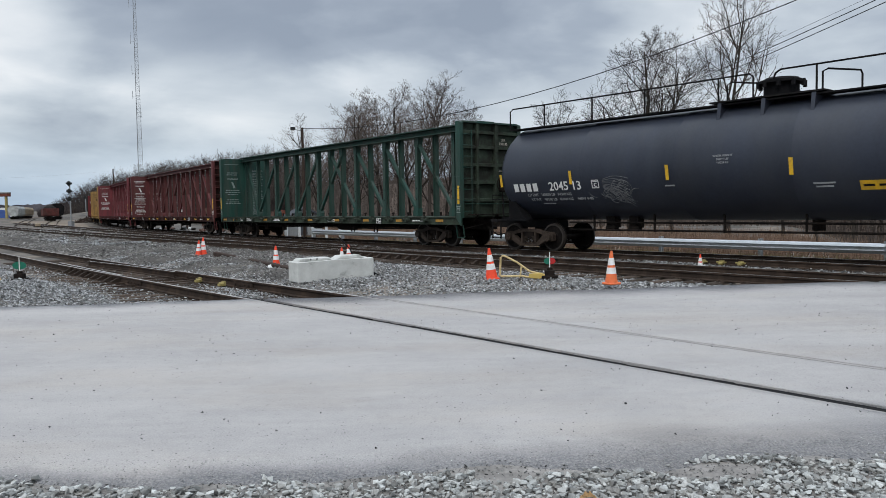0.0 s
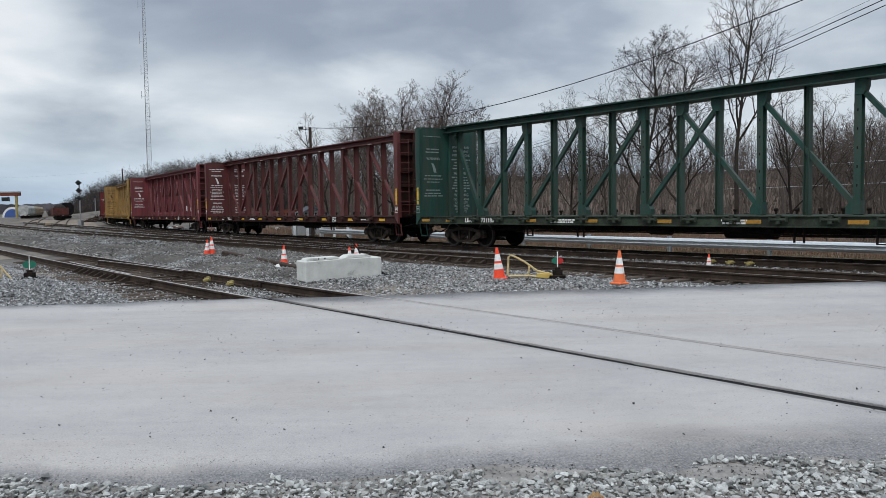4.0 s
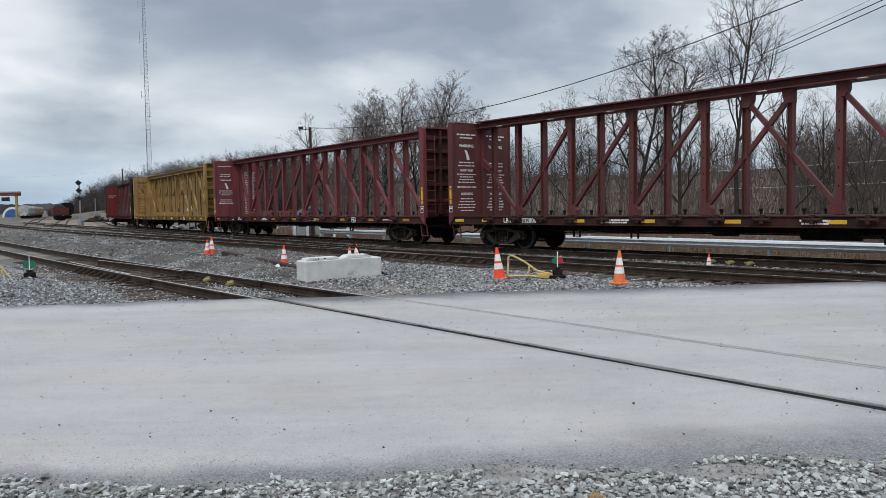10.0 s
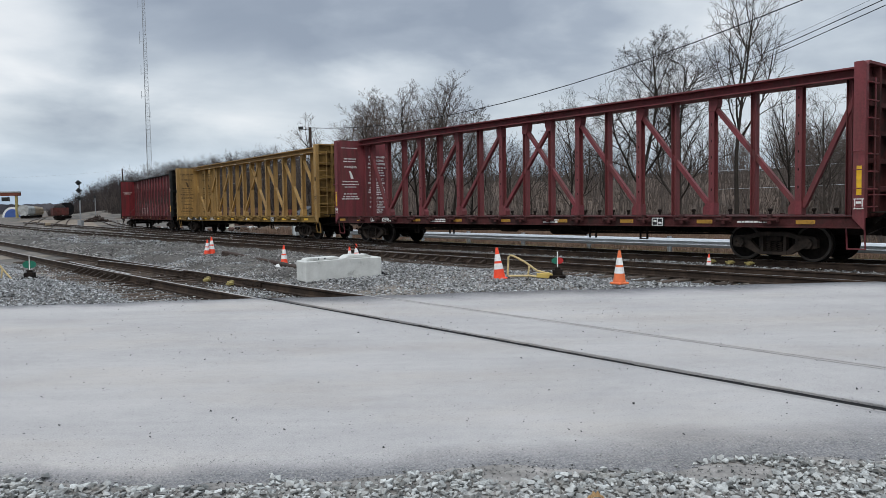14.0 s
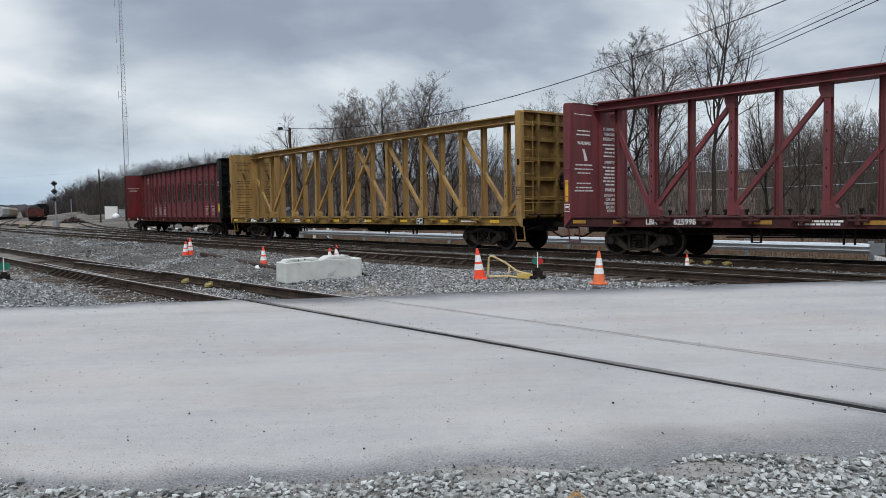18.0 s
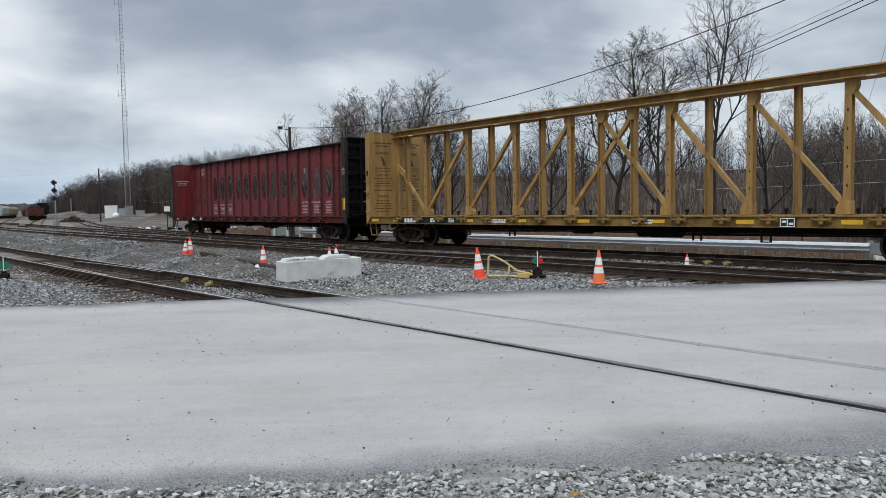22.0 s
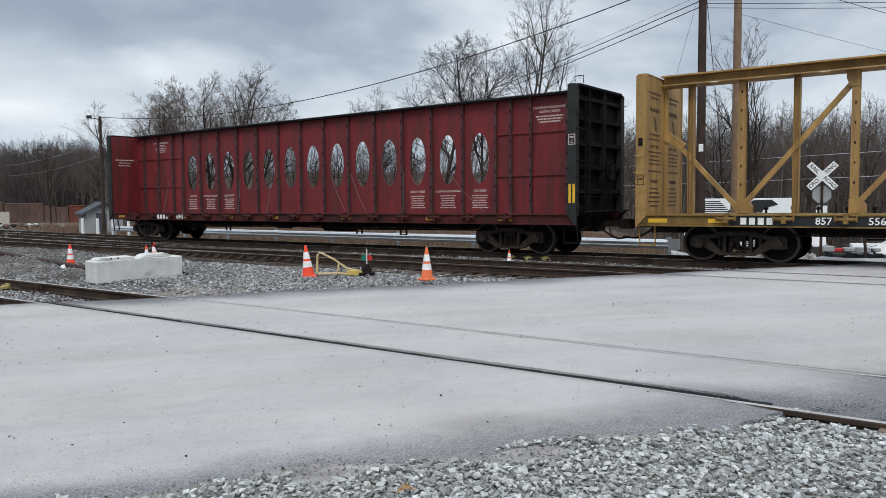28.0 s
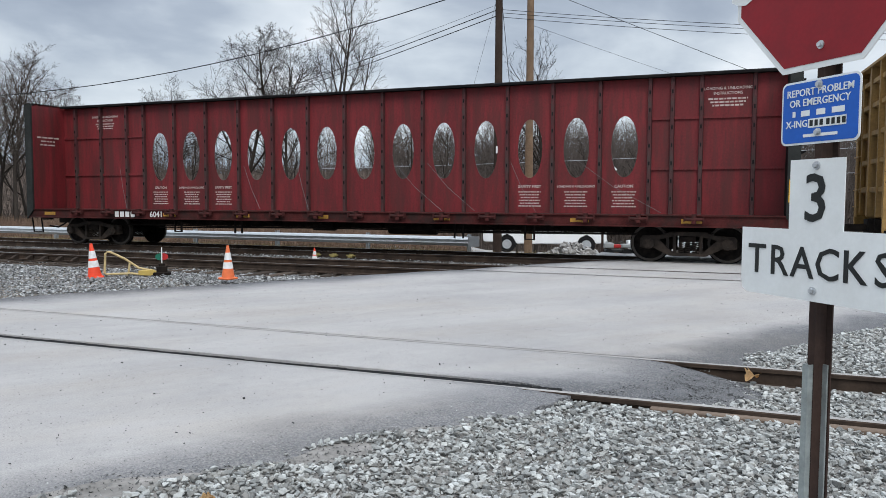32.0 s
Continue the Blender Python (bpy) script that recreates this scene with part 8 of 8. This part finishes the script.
for k in range(34):
    r2 = random.Random(k)
    bm = bmesh.new()
    bmesh.ops.create_icosphere(bm, subdivisions=2, radius=r2.uniform(0.10, 0.34))
    for q in bm.verts:
        q.co += q.normal * 0.25 * noise.noise(q.co * 3 + Vector((k, 0, 0)))
        q.co.z *= 0.55
    t = k / 33
    tagged(part("scrap_heap", bm, (M["truck_iron"], M["white_paint"], M["rust_red"], M["sign_black"])[k % 4] if k % 4 != 1 else M["plastic_bag"], None,
                at=pose(-31 + 16 * t + r2.uniform(-1, 1), 80 - 14 * t + r2.uniform(-2, 2), -0.15)), "small heap of dumped scrap by the yard track", "scrap", group="scrap heaps")

# ---- board, machine and vehicles beyond the road ----
ns = thing("display_board", "long white display board with black marks", "sign board", at=pose(23.6, 32.4, -0.45, 0, 0, -34))
crate(ns, "panel", (0, 0, 1.15), (4.6, 0.08, 1.75), M["sign_white"], w=0.01)
for k in range(6):
    crate(ns, "stripe", (-1.65 + 0.07 * k, -0.045, 1.88 - 0.10 * k), (1.0 + 0.05 * k, 0.01, 0.045), M["sign_black"], w=0.0)
bm = bmesh.new()
slab(bm, [(-0.9, 1.35), (-0.4, 1.65), (0.0, 1.6), (0.35, 1.93), (1.2, 1.95), (1.5, 1.7), (0.9, 1.55), (0.75, 1.32), (0.2, 1.36), (-0.2, 1.3)], "y", -0.055, -0.045)
part("emblem", bm, M["sign_black"], ns)
bm = bmesh.new()
rg = random.Random(8)
for z, h in ((1.12, 0.24), (0.62, 0.26)):
    x = -2.0
    while x < 2.0:
        w = rg.uniform(0.12, 0.26)
        box(bm, (x + w / 2, -0.047, z), (w, 0.01, h))
        x += w + 0.06
part("lettering_bars", bm, M["sign_black"], ns)["kind"] = "stuff"
for x in (-1.9, 1.9):
    crate(ns, "leg", (x, 0.08, -0.35), (0.1, 0.1, 1.6), M["post_brown"], w=0.01)


def pickup(label, at):
    c = thing("pickup_truck", label, "pickup truck", at=at, group="pickup trucks")
    bm = bmesh.new()
    side = [(-2.85, 0.62), (-2.85, 1.12), (-0.75, 1.14), (-0.68, 1.18), (-0.45, 1.78), (0.75, 1.82), (1.35, 1.25), (2.60, 1.12), (2.85, 0.95), (2.88, 0.50), (2.35, 0.45), (2.25, 0.75), (1.95, 0.92), (1.62, 0.75), (1.52, 0.42),
            (-1.30, 0.42), (-1.42, 0.78), (-1.72, 0.93), (-2.02, 0.78), (-2.12, 0.5), (-2.8, 0.5)]
    slab(bm, side, "y", -0.96, 0.96)
    soften(bm, 0.05, 2)
    part("body", bm, M["white_vehicle"], c, smooth=True)
    for sgn in (-1, 1):
        for pts in ([(-0.38, 1.22), (-0.30, 1.70), (0.12, 1.74), (0.12, 1.24)], [(0.22, 1.24), (0.22, 1.74), (0.68, 1.74), (1.15, 1.26)]):
            bm = bmesh.new()
            slab(bm, pts, "y", sgn * 0.955, sgn * 0.972)
            part("side_window", bm, M["dark_glass"], c)
        for x in (-1.72, 1.95):
            bm = bmesh.new()
            rod(bm, (x, sgn * 0.72, 0.40), (x, sgn * 0.98, 0.40), 0.40, n=24)
            wl_ = part("wheel", bm, M["rubber"], c)
            bm = bmesh.new()
            rod(bm, (x, sgn * 0.97, 0.40), (x, sgn * 0.995, 0.40), 0.22, n=16)
            part("rim", bm, M["galvanised"], wl_)
        bm = bmesh.new()
        box(bm, (2.75, sgn * 0.75, 0.92), (0.2, 0.3, 0.16))
        part("headlight", bm, M["reflective_white"], c)
    bm = bmesh.new()
    box(bm, (2.86, 0, 0.52), (0.12, 1.9, 0.16))
    part("bumper", bm, M["galvanised"], c)
    bm = bmesh.new()
    slab(bm, [(0.82, 1.79), (1.37, 1.24), (1.40, 1.26), (0.85, 1.81)], "y", -0.80, 0.80)
    part("windscreen", bm, M["dark_glass"], c)
    return c


pickup("white pickup truck parked beyond the tracks", pose(62 * math.sin(radians(45.3)), 62 * math.cos(radians(45.3)), -2.82, 0, 0, -38))
pickup("white pickup truck parked behind machines", pose(36.5 * math.sin(radians(36.6)), 36.5 * math.cos(radians(36.6)), -0.98, 0, 0, -37))
for k, (x, y, turn) in enumerate(((33.4, 37.2, -30), (34.9, 36.6, 15))):
    q = thing("utility_quad", "small grey and red utility quad parked by the road", "quad bike", at=pose(x, y, land(x, y), 0, 0, turn), group="utility quads")
    crate(q, "chassis", (0, 0, 0.42), (1.5, 0.6, 0.16), M["sign_black"])
    crate(q, "front_rack", (0.55, 0, 0.75), (0.55, 0.7, 0.22), M["grey_wall"])
    crate(q, "rear_box", (-0.55, 0, 0.78), (0.6, 0.8, 0.32), M["grey_wall"])
    crate(q, "seat", (0.0, 0, 0.72), (0.5, 0.4, 0.22), M["target_red"] if k == 0 else M["rubber"])
    for dx in (-0.55, 0.55):
        for dy in (-0.42, 0.42):
            bm = bmesh.new()
            rod(bm, (dx, dy - 0.12, 0.28), (dx, dy + 0.12, 0.28), 0.28, n=16)
            part("wheel", bm, M["rubber"], q)
    bm = bmesh.new()
    chain(bm, [(0.3, -0.4, 1.02), (0.42, 0, 0.95), (0.3, 0.4, 1.02)], 0.02, 6)
    part("handlebar", bm, M["sign_black"], q)


# ---- trees ----
def grow(seed, levels, sides, kids, spread=0.62, lean=0.14, first=0.28, girth=0.0088, fine=True):
    """A bare tree of unit height: two lists of tubes, the trunk with its limbs, and the twigs."""
    rg = random.Random(seed)
    trunk, crown = ([], []), ([], [])

    def tube(out, a, b, ra, rb, n):
        v, f = out
        d = (b - a).normalized()
        u = Vector((0, 0, 1)) if abs(d.z) < 0.9 else Vector((1, 0, 0))
        x = u.cross(d).normalized()
        y = d.cross(x)
        k0 = len(v)
        for p, r in ((a, ra), (b, rb)):
            for i in range(n):
                w = 2 * math.pi * i / n
                v.append(p + (x * math.cos(w) + y * math.sin(w)) * r)
        for i in range(n):
            f.append((k0 + i, k0 + (i + 1) % n, k0 + n + (i + 1) % n, k0 + n + i))

    def aside(d, angle, turn):
        """d leaned by angle, towards the turn round it."""
        x = d.orthogonal().normalized()
        y = d.cross(x)
        return (d * math.cos(angle) + (x * math.cos(turn) + y * math.sin(turn)) * math.sin(angle)).normalized()

    def branch(p, d, length, r, level):
        steps = (8, 6, 4, 3, 2, 1)[level] if fine else (5, 3, 2, 1)[level]
        out = trunk if level < 2 else crown
        pts = [p]
        for i in range(steps):
            bend = Vector((rg.gauss(0, 1), rg.gauss(0, 1), rg.gauss(0, 0.5))) * (lean if level else lean * 0.45)
            d = (d + bend + Vector((0, 0, 0.10 if level == 1 else 0.05))).normalized()
            pts.append(pts[-1] + d * length / steps)
        n = max(3, sides - 2 * level)
        thin = 0.00043 if fine else 0.0011
        r = max(r, thin)
        r1 = max(r * (0.22 if level == 0 else 0.35), thin * 0.7)
        for i in range(steps):
            tube(out, pts[i], pts[i + 1], r + (r1 - r) * i / steps, r + (r1 - r) * (i + 1) / steps, n)
        if level >= levels:
            return
        count = kids[level]
        turn = rg.uniform(0, 6.28)
        for k in range(count):
            w0 = first if level == 0 else 0.22
            w = min(0.995, w0 + (1 - w0) * (k + rg.random()) / count)
            i = min(steps - 1, int(w * steps))
            q = pts[i].lerp(pts[i + 1], w * steps - i)
            turn += 2.4 + rg.uniform(-0.5, 0.5)
            way = (pts[i + 1] - pts[i]).normalized()
            angle = spread * rg.uniform(0.75, 1.3) * (1.15 - 0.45 * w if level == 0 else 1.0)
            size = 0.50 * (1.12 - 0.75 * w) * rg.uniform(0.75, 1.15) if level == 0 else length * rg.uniform(0.34, 0.60) * (1.15 - 0.5 * w)
            at = r + (r1 - r) * w
            branch(q, aside(way, angle, turn), size, at * (rg.uniform(0.48, 0.75) if level == 0 else 0.62), level + 1)
    branch(Vector((0, 0, -0.02)), Vector((0, 0, 1)), 0.96, girth, 0)
    return trunk, crown


HERO = []
for k, (kids, spread, low) in enumerate((((11, 7, 5, 3), 0.62, 0.25), ((12, 7, 5, 3), 0.55, 0.20), ((10, 7, 6, 3), 0.70, 0.22), ((13, 6, 5, 3), 0.48, 0.30),
                                         ((13, 8, 6, 4), 0.58, 0.38), ((14, 9, 7, 5), 0.64, 0.30),
                                         ((13, 11, 7, 5), 0.74, 0.26), ((15, 9, 7, 5), 0.66, 0.18))):
    tr_, cr_ = grow(40 + k, len(kids), 10, kids, spread, first=low, girth=0.0105)
    HERO.append((sheet("trunk", *tr_, M["bark"], True), sheet("crown", *cr_, M["bark"])))


# the same trees with paler twigs, for the clump by the yard
PALE = []
for wood, twigs in HERO:
    twigs = twigs.copy()
    twigs.materials[0] = M["twig_pale"]
    PALE.append((wood, twigs))


def tree(label, x, y, h, kind, turn, wide=1.0, pale=False):
    z = land(x, y)
    t = thing("bare_tree", label, "tree", at=Matrix.Translation((x, y, z)), group="bare trees")
    m = Matrix.Rotation(turn, 4, "Z") @ Matrix.Diagonal((h * wide, h * wide, h, 1))
    wood, twigs = (PALE if pale else HERO)[kind]
    part("trunk", wood, None, t, at=m)
    part("crown", twigs, None, t, at=m)


def polar(az, d):
    return d * math.sin(radians(az)), d * math.cos(radians(az))


TREES = [(21.2, 48, 14.2, 4, "tall bare broadleaf tree against the sky"), (14.4, 50, 12.2, 6, "wide bare broadleaf tree against the sky"), (17.4, 52, 11.2, 7, "bare broadleaf tree against the sky"),
         (9.6, 58, 9.2, 7, "bare broadleaf tree behind the tracks"), (12.4, 56, 8.0, 3, "slim bare tree behind the tracks"), (24.7, 46, 8.0, 1, "bare tree behind the tracks"), (26.8, 44, 7.2, 2, "bare tree behind the tracks"),
         (29.2, 42, 6.8, 0, "bare tree behind the tracks"), (39.6, 46, 6.4, 3, "bare tree beside the poles"), (35.9, 44, 10.6, 3, "slim gnarled bare tree beside the poles"), (34.6, 47, 8.4, 1, "bare tree beside the poles"),
         (-8.6, 68, 8.8, 0, "bare tree in a clump by the yard"), (-7.3, 70, 9.9, 5, "bare tree in a clump by the yard"), (-5.6, 66, 9.8, 7, "bare tree in a clump by the yard"), (-4.2, 69, 11.2, 5, "bare tree in a clump by the yard"),
         (-2.8, 67, 10.8, 5, "bare tree in a clump by the yard"), (-1.4, 70, 11.6, 5, "bare tree in a clump by the yard"), (-0.4, 66, 11.3, 4, "bare tree in a clump by the yard"), (0.7, 69, 9.8, 5, "bare tree in a clump by the yard"),
         (2.2, 72, 8.0, 7, "bare tree in a clump by the yard"), (-6.4, 73, 9.6, 2, "bare tree in a clump by the yard"), (-4.9, 75, 10.2, 1, "bare tree in a clump by the yard"), (-3.5, 74, 10.6, 0, "bare tree in a clump by the yard"), (-1.9, 76, 10.4, 1, "bare tree in a clump by the yard"), (-0.5, 74, 10.6, 2, "bare tree in a clump by the yard"), (0.3, 76, 9.6, 0, "bare tree in a clump by the yard"), (4.6, 68, 7.4, 3, "slim bare tree behind the tracks"), (6.6, 64, 7.0, 1, "slim bare tree behind the tracks"), (-9.8, 74, 8.2, 2, "slim bare tree by the yard"),
         (-13.0, 80, 7.4, 2, "pale bare tree at the edge of the woods"), (43.5, 48, 7.0, 1, "bare tree across the road"), (47.0, 46, 6.6, 2, "bare tree across the road"), (51.0, 44, 6.0, 0, "bare tree across the road")]
rg = random.Random(77)
for az, d, h, kind, lab in TREES:
    x, y = polar(az, d)
    clump = -9 < az < 3
    tree(lab, x, y, h * (1.09 if clump else 1.03), kind, rg.uniform(0, 6.28), rg.uniform(1.1, 1.3) if clump else 0.95 if 20 < az < 22 else 1.22 if 14 < az < 19 else rg.uniform(1.08, 1.2), clump)

# ---- the woods ----
def interp(x, xs, ys):
    return float(np.interp(x, xs, ys))


WOOD = []
for k in range(7):
    tr_, cr_ = grow(90 + k, 3, 5, (9, 5, 3), 0.46 + 0.04 * k, first=0.25, girth=0.010, lean=0.16, fine=False)
    v = np.array([tuple(q) for q in tr_[0] + cr_[0]])
    n0 = len(tr_[0])
    f = tr_[1] + [tuple(i + n0 for i in q) for q in cr_[1]]
    f = np.array([(a, b, c, d) for a, b, c, d in f])
    WOOD.append((v, f))


def woods(name, label, spots, mat):
    vs, fs, n = [], [], 0
    for x, y, z, h, k, a in spots:
        v, f = WOOD[k]
        c, s = math.cos(a), math.sin(a)
        w = np.stack([(v[:, 0] * c - v[:, 1] * s) * h * 1.05 + x, (v[:, 0] * s + v[:, 1] * c) * h * 1.05 + y, v[:, 2] * h + z], 1)
        vs.append(w)
        fs.append(f + n)
        n += len(v)
    v, f = np.concatenate(vs), np.concatenate(fs)
    me = bpy.data.meshes.new(name)
    me.vertices.add(len(v))
    me.vertices.foreach_set("co", v.reshape(-1))
    me.loops.add(f.size)
    me.loops.foreach_set("vertex_index", f.reshape(-1).astype(np.int32))
    me.polygons.add(len(f))
    me.polygons.foreach_set("loop_start", np.arange(0, f.size, 4, dtype=np.int32))
    me.update(calc_edges=True)
    me.materials.append(mat)
    return tagged(new(name, me), label, "woods", kind="stuff")


def woods_edge(az):
    """How far off the woods begin, by the bearing; they leave room for the row of containers."""
    d = 80 if az > -14 else 84 + (-14 - az) * 21
    return max(d, 108) if -19 < az < -9.5 else d


rg = random.Random(123)
spots = []
for k in range(950):
    az = rg.uniform(-26, 62) if k < 700 else rg.uniform(-26, -6)
    d = woods_edge(az) + rg.random() ** 1.2 * 75
    x, y = polar(az, d)
    el = interp(az, (-26, -25, -24, -20, -14, 0, 20, 42, 55), (0.3, 1.0, 1.7, 3.0, 4.0, 4.5, 5.0, 6.6, 6.9))
    z = land(x, y)
    h = min(13.0, max(2.5, 1.487 + d * math.tan(radians(el)) * rg.uniform(0.6, 1.06) - z))
    spots.append((x, y, z, h, k % 7, rg.uniform(0, 6.28)))
# saplings along the ridge break its line
for k in range(420):
    az = rg.uniform(-16, 62)
    x, y = polar(az, rg.uniform(128, 190))
    spots.append((x, y, land(x, y), rg.uniform(2.5, 5.5), k % 7, rg.uniform(0, 6.28)))
# a thicker stand on the slope beyond the crossing
for k in range(330):
    az = rg.uniform(24, 62)
    d = rg.uniform(78, 120)
    x, y = polar(az, d)
    spots.append((x, y, land(x, y), max(2.5, (1.487 + d * math.tan(radians(5.2)) * rg.uniform(0.55, 1.0)) - land(x, y)), k % 7, rg.uniform(0, 6.28)))
woods("woods", "dense bare grey-brown winter woods on the hillside", spots, M["bark_grey"])
far = []
for k in range(1000):
    az = rg.uniform(-27, -10)
    d = woods_edge(az) + rg.uniform(10, 90)
    x, y = polar(az, d)
    el = interp(az, (-27, -26, -25, -24, -22, -20, -14, -10), (0.5, 1.1, 1.7, 2.2, 2.7, 3.1, 3.8, 4.2))
    far.append((x, y, land(x, y), max(2.5, (1.487 + d * math.tan(radians(el))) * rg.uniform(0.6, 1.05) - land(x, y)), k % 7, rg.uniform(0, 6.28)))
woods("woods", "dense dark winter woods along the far yard", far, M["bark_far"])


def blades(name, label, spots, lo, hi, width, mat, seed, category):
    """Thin upright stems, two crossed triangles each, as one mesh."""
    g = np.random.default_rng(seed)
    n = len(spots)
    p = np.array(spots)
    h = g.uniform(lo, hi, n) * g.uniform(0.6, 1.0, n)
    a = g.uniform(0, np.pi, n)
    lean = g.normal(0, 0.22, (n, 2)) * h[:, None]
    w = width * g.uniform(0.6, 1.4, n)
    v = np.zeros((n, 6, 3))
    for q in range(2):
        aa = a + q * np.pi / 2
        dx, dy = np.cos(aa) * w, np.sin(aa) * w
        v[:, q * 3] = p + np.stack([dx, dy, 0 * dx - 0.03], 1)
        v[:, q * 3 + 1] = p - np.stack([dx, dy, 0 * dx + 0.03], 1)
        v[:, q * 3 + 2] = p + np.stack([lean[:, 0], lean[:, 1], h], 1)
    me = bpy.data.meshes.new(name)
    me.vertices.add(n * 6)
    me.vertices.foreach_set("co", v.reshape(-1))
    me.loops.add(n * 6)
    me.loops.foreach_set("vertex_index", np.arange(n * 6, dtype=np.int32))
    me.polygons.add(n * 2)
    me.polygons.foreach_set("loop_start", np.arange(0, n * 6, 3, dtype=np.int32))
    me.update(calc_edges=True)
    me.materials.append(mat)
    return tagged(new(name, me), label, category, kind="stuff")


rg = random.Random(321)
spots = []
while len(spots) < 26000:
    s, o = rg.uniform(-60, 2), rg.uniform(25.2, 44)
    p = main_line(s, o - 19.855)[0]
    if p.x < 0.60 * p.y and p.y > edge_far(p.x) + 4 + max(0, p.x - 8) * 0.6 and noise.noise((p.x * 0.25, p.y * 0.25, 4)) > -0.35:
        spots.append((p.x, p.y, land(p.x, p.y)))
blades("brush", "red-brown dead weeds and brush beyond the guard rail", spots, 0.35, 1.15, 0.016, M["brush"], 51, "brush")
spots = []
while len(spots) < 15000:
    s, o = rg.uniform(-45, -1), rg.uniform(21.9, 25.4)
    p = main_line(s, o - 19.855)[0]
    if p.y > edge_far(p.x) + 1.0 + max(0, p.x - 8) * 0.5 and noise.noise((p.x * 0.5, p.y * 0.5, 6)) > -0.2:
        spots.append((p.x, p.y, land(p.x, p.y)))
blades("dead_grass", "pale dead grass along the guard rail", spots, 0.08, 0.30, 0.010, M["dead_grass"], 52, "grass")
spots = []
while len(spots) < 75000:
    az = rg.uniform(-26, 62)
    d = woods_edge(az) + rg.uniform(-4, 110)
    x, y = polar(az, d)
    spots.append((x, y, land(x, y)))
blades("undergrowth", "tangled brown undergrowth at the edge of the woods", spots, 0.5, 2.4, 0.030, M["bark_grey"], 53, "brush")

spots = []
while len(spots) < 30000:
    az = rg.uniform(-27.5, -11)
    d = woods_edge(az) + rg.uniform(0, 70)
    x, y = polar(az, d)
    spots.append((x, y, land(x, y)))
blades("undergrowth", "dark tangled brush under the far woods", spots, 2.0, 5.5, 0.09, M["bark_far"], 54, "brush")

# ---- pale gravel lot beyond the crossing ----
v, f = [], []
for i in range(26):
    a = radians(29.5 + 1.3 * i)
    for j in range(22):
        d = 25.5 + 2.4 * j + (0.6 * noise.noise((i * 0.7, 0, 3)) if j in (0, 21) else 0)
        x, y = d * math.sin(a), d * math.cos(a)
        v.append((x, y, land(x, y) + 0.05))
for i in range(25):
    for j in range(21):
        k = i * 22 + j
        f.append((k, k + 1, k + 23, k + 22))
tagged(new("pavement", sheet("pavement", v, f, M["lot_gravel"], True)), "pale gravel parking lot sloping down beyond the crossing", "parking lot", kind="structure")

# ---- heap of rubble on the lot ----
rg = random.Random(91)
bm = bmesh.new()
for k in range(150):
    a, q = rg.uniform(0, 6.28), rg.random() ** 0.6
    c = Vector((1.25 * q * math.cos(a), 0.8 * q * math.sin(a), 0.62 * (1 - q) * rg.uniform(0.5, 1)))
    e = rg.uniform(0.06, 0.17)
    box(bm, c, (e * rg.uniform(0.7, 1.4), e, e * rg.uniform(0.5, 1)), Matrix.Rotation(rg.uniform(0, 3), 3, Vector((rg.random(), rg.random(), 1)).normalized()))
x, y = polar(38.6, 27.5)
heap = tagged(part("rubble_heap", bm, M["lot_gravel"], None, at=pose(x, y, land(x, y), 0, 0, -38)), "heap of pale broken rubble on the gravel lot", "rubble", kind="stuff")

# ---- low treeline far off ----
v, f = [], []
for k in range(241):
    az = -60 + 45 * k / 240
    d = 520 + 60 * noise.noise((az * 0.3, 0, 9))
    x, y = polar(az, d)
    h = 7.5 + 1.2 * noise.noise((az * 0.35, 0, 2)) + 0.9 * noise.noise((az * 2.3, 0, 5)) + 1.2 * noise.noise((az * 9.0, 0, 7))
    v += [(x, y, -2), (x, y, h), (x * 1.06, y * 1.06, h * 0.6)]
for k in range(240):
    f += [(3 * k, 3 * k + 3, 3 * k + 4, 3 * k + 1), (3 * k + 1, 3 * k + 4, 3 * k + 5, 3 * k + 2)]
tagged(new("backdrop_woods", sheet("backdrop_woods", v, f, M["far_woods"])), "purple-brown bare woods far beyond the yard", "woods", kind="structure")

# ---- low hills on the horizon ----
v, f = [], []
for k in range(121):
    az = -75 + 150 * k / 120
    d = 2600
    x, y = polar(az, d)
    h = 30 + 9 * noise.noise((az * 0.12, 0, 2)) + 3 * noise.noise((az * 0.7, 0, 5))
    v += [(x, y, -5), (x, y, h), (x * 1.15, y * 1.15, h * 0.5)]
for k in range(120):
    f += [(3 * k, 3 * k + 3, 3 * k + 4, 3 * k + 1), (3 * k + 1, 3 * k + 4, 3 * k + 5, 3 * k + 2)]
tagged(new("backdrop_hills", sheet("backdrop_hills", v, f, M["hazy_hills"], True)), "low hills on the horizon with blue-grey haze in their colour", "hills", kind="structure")


motions()
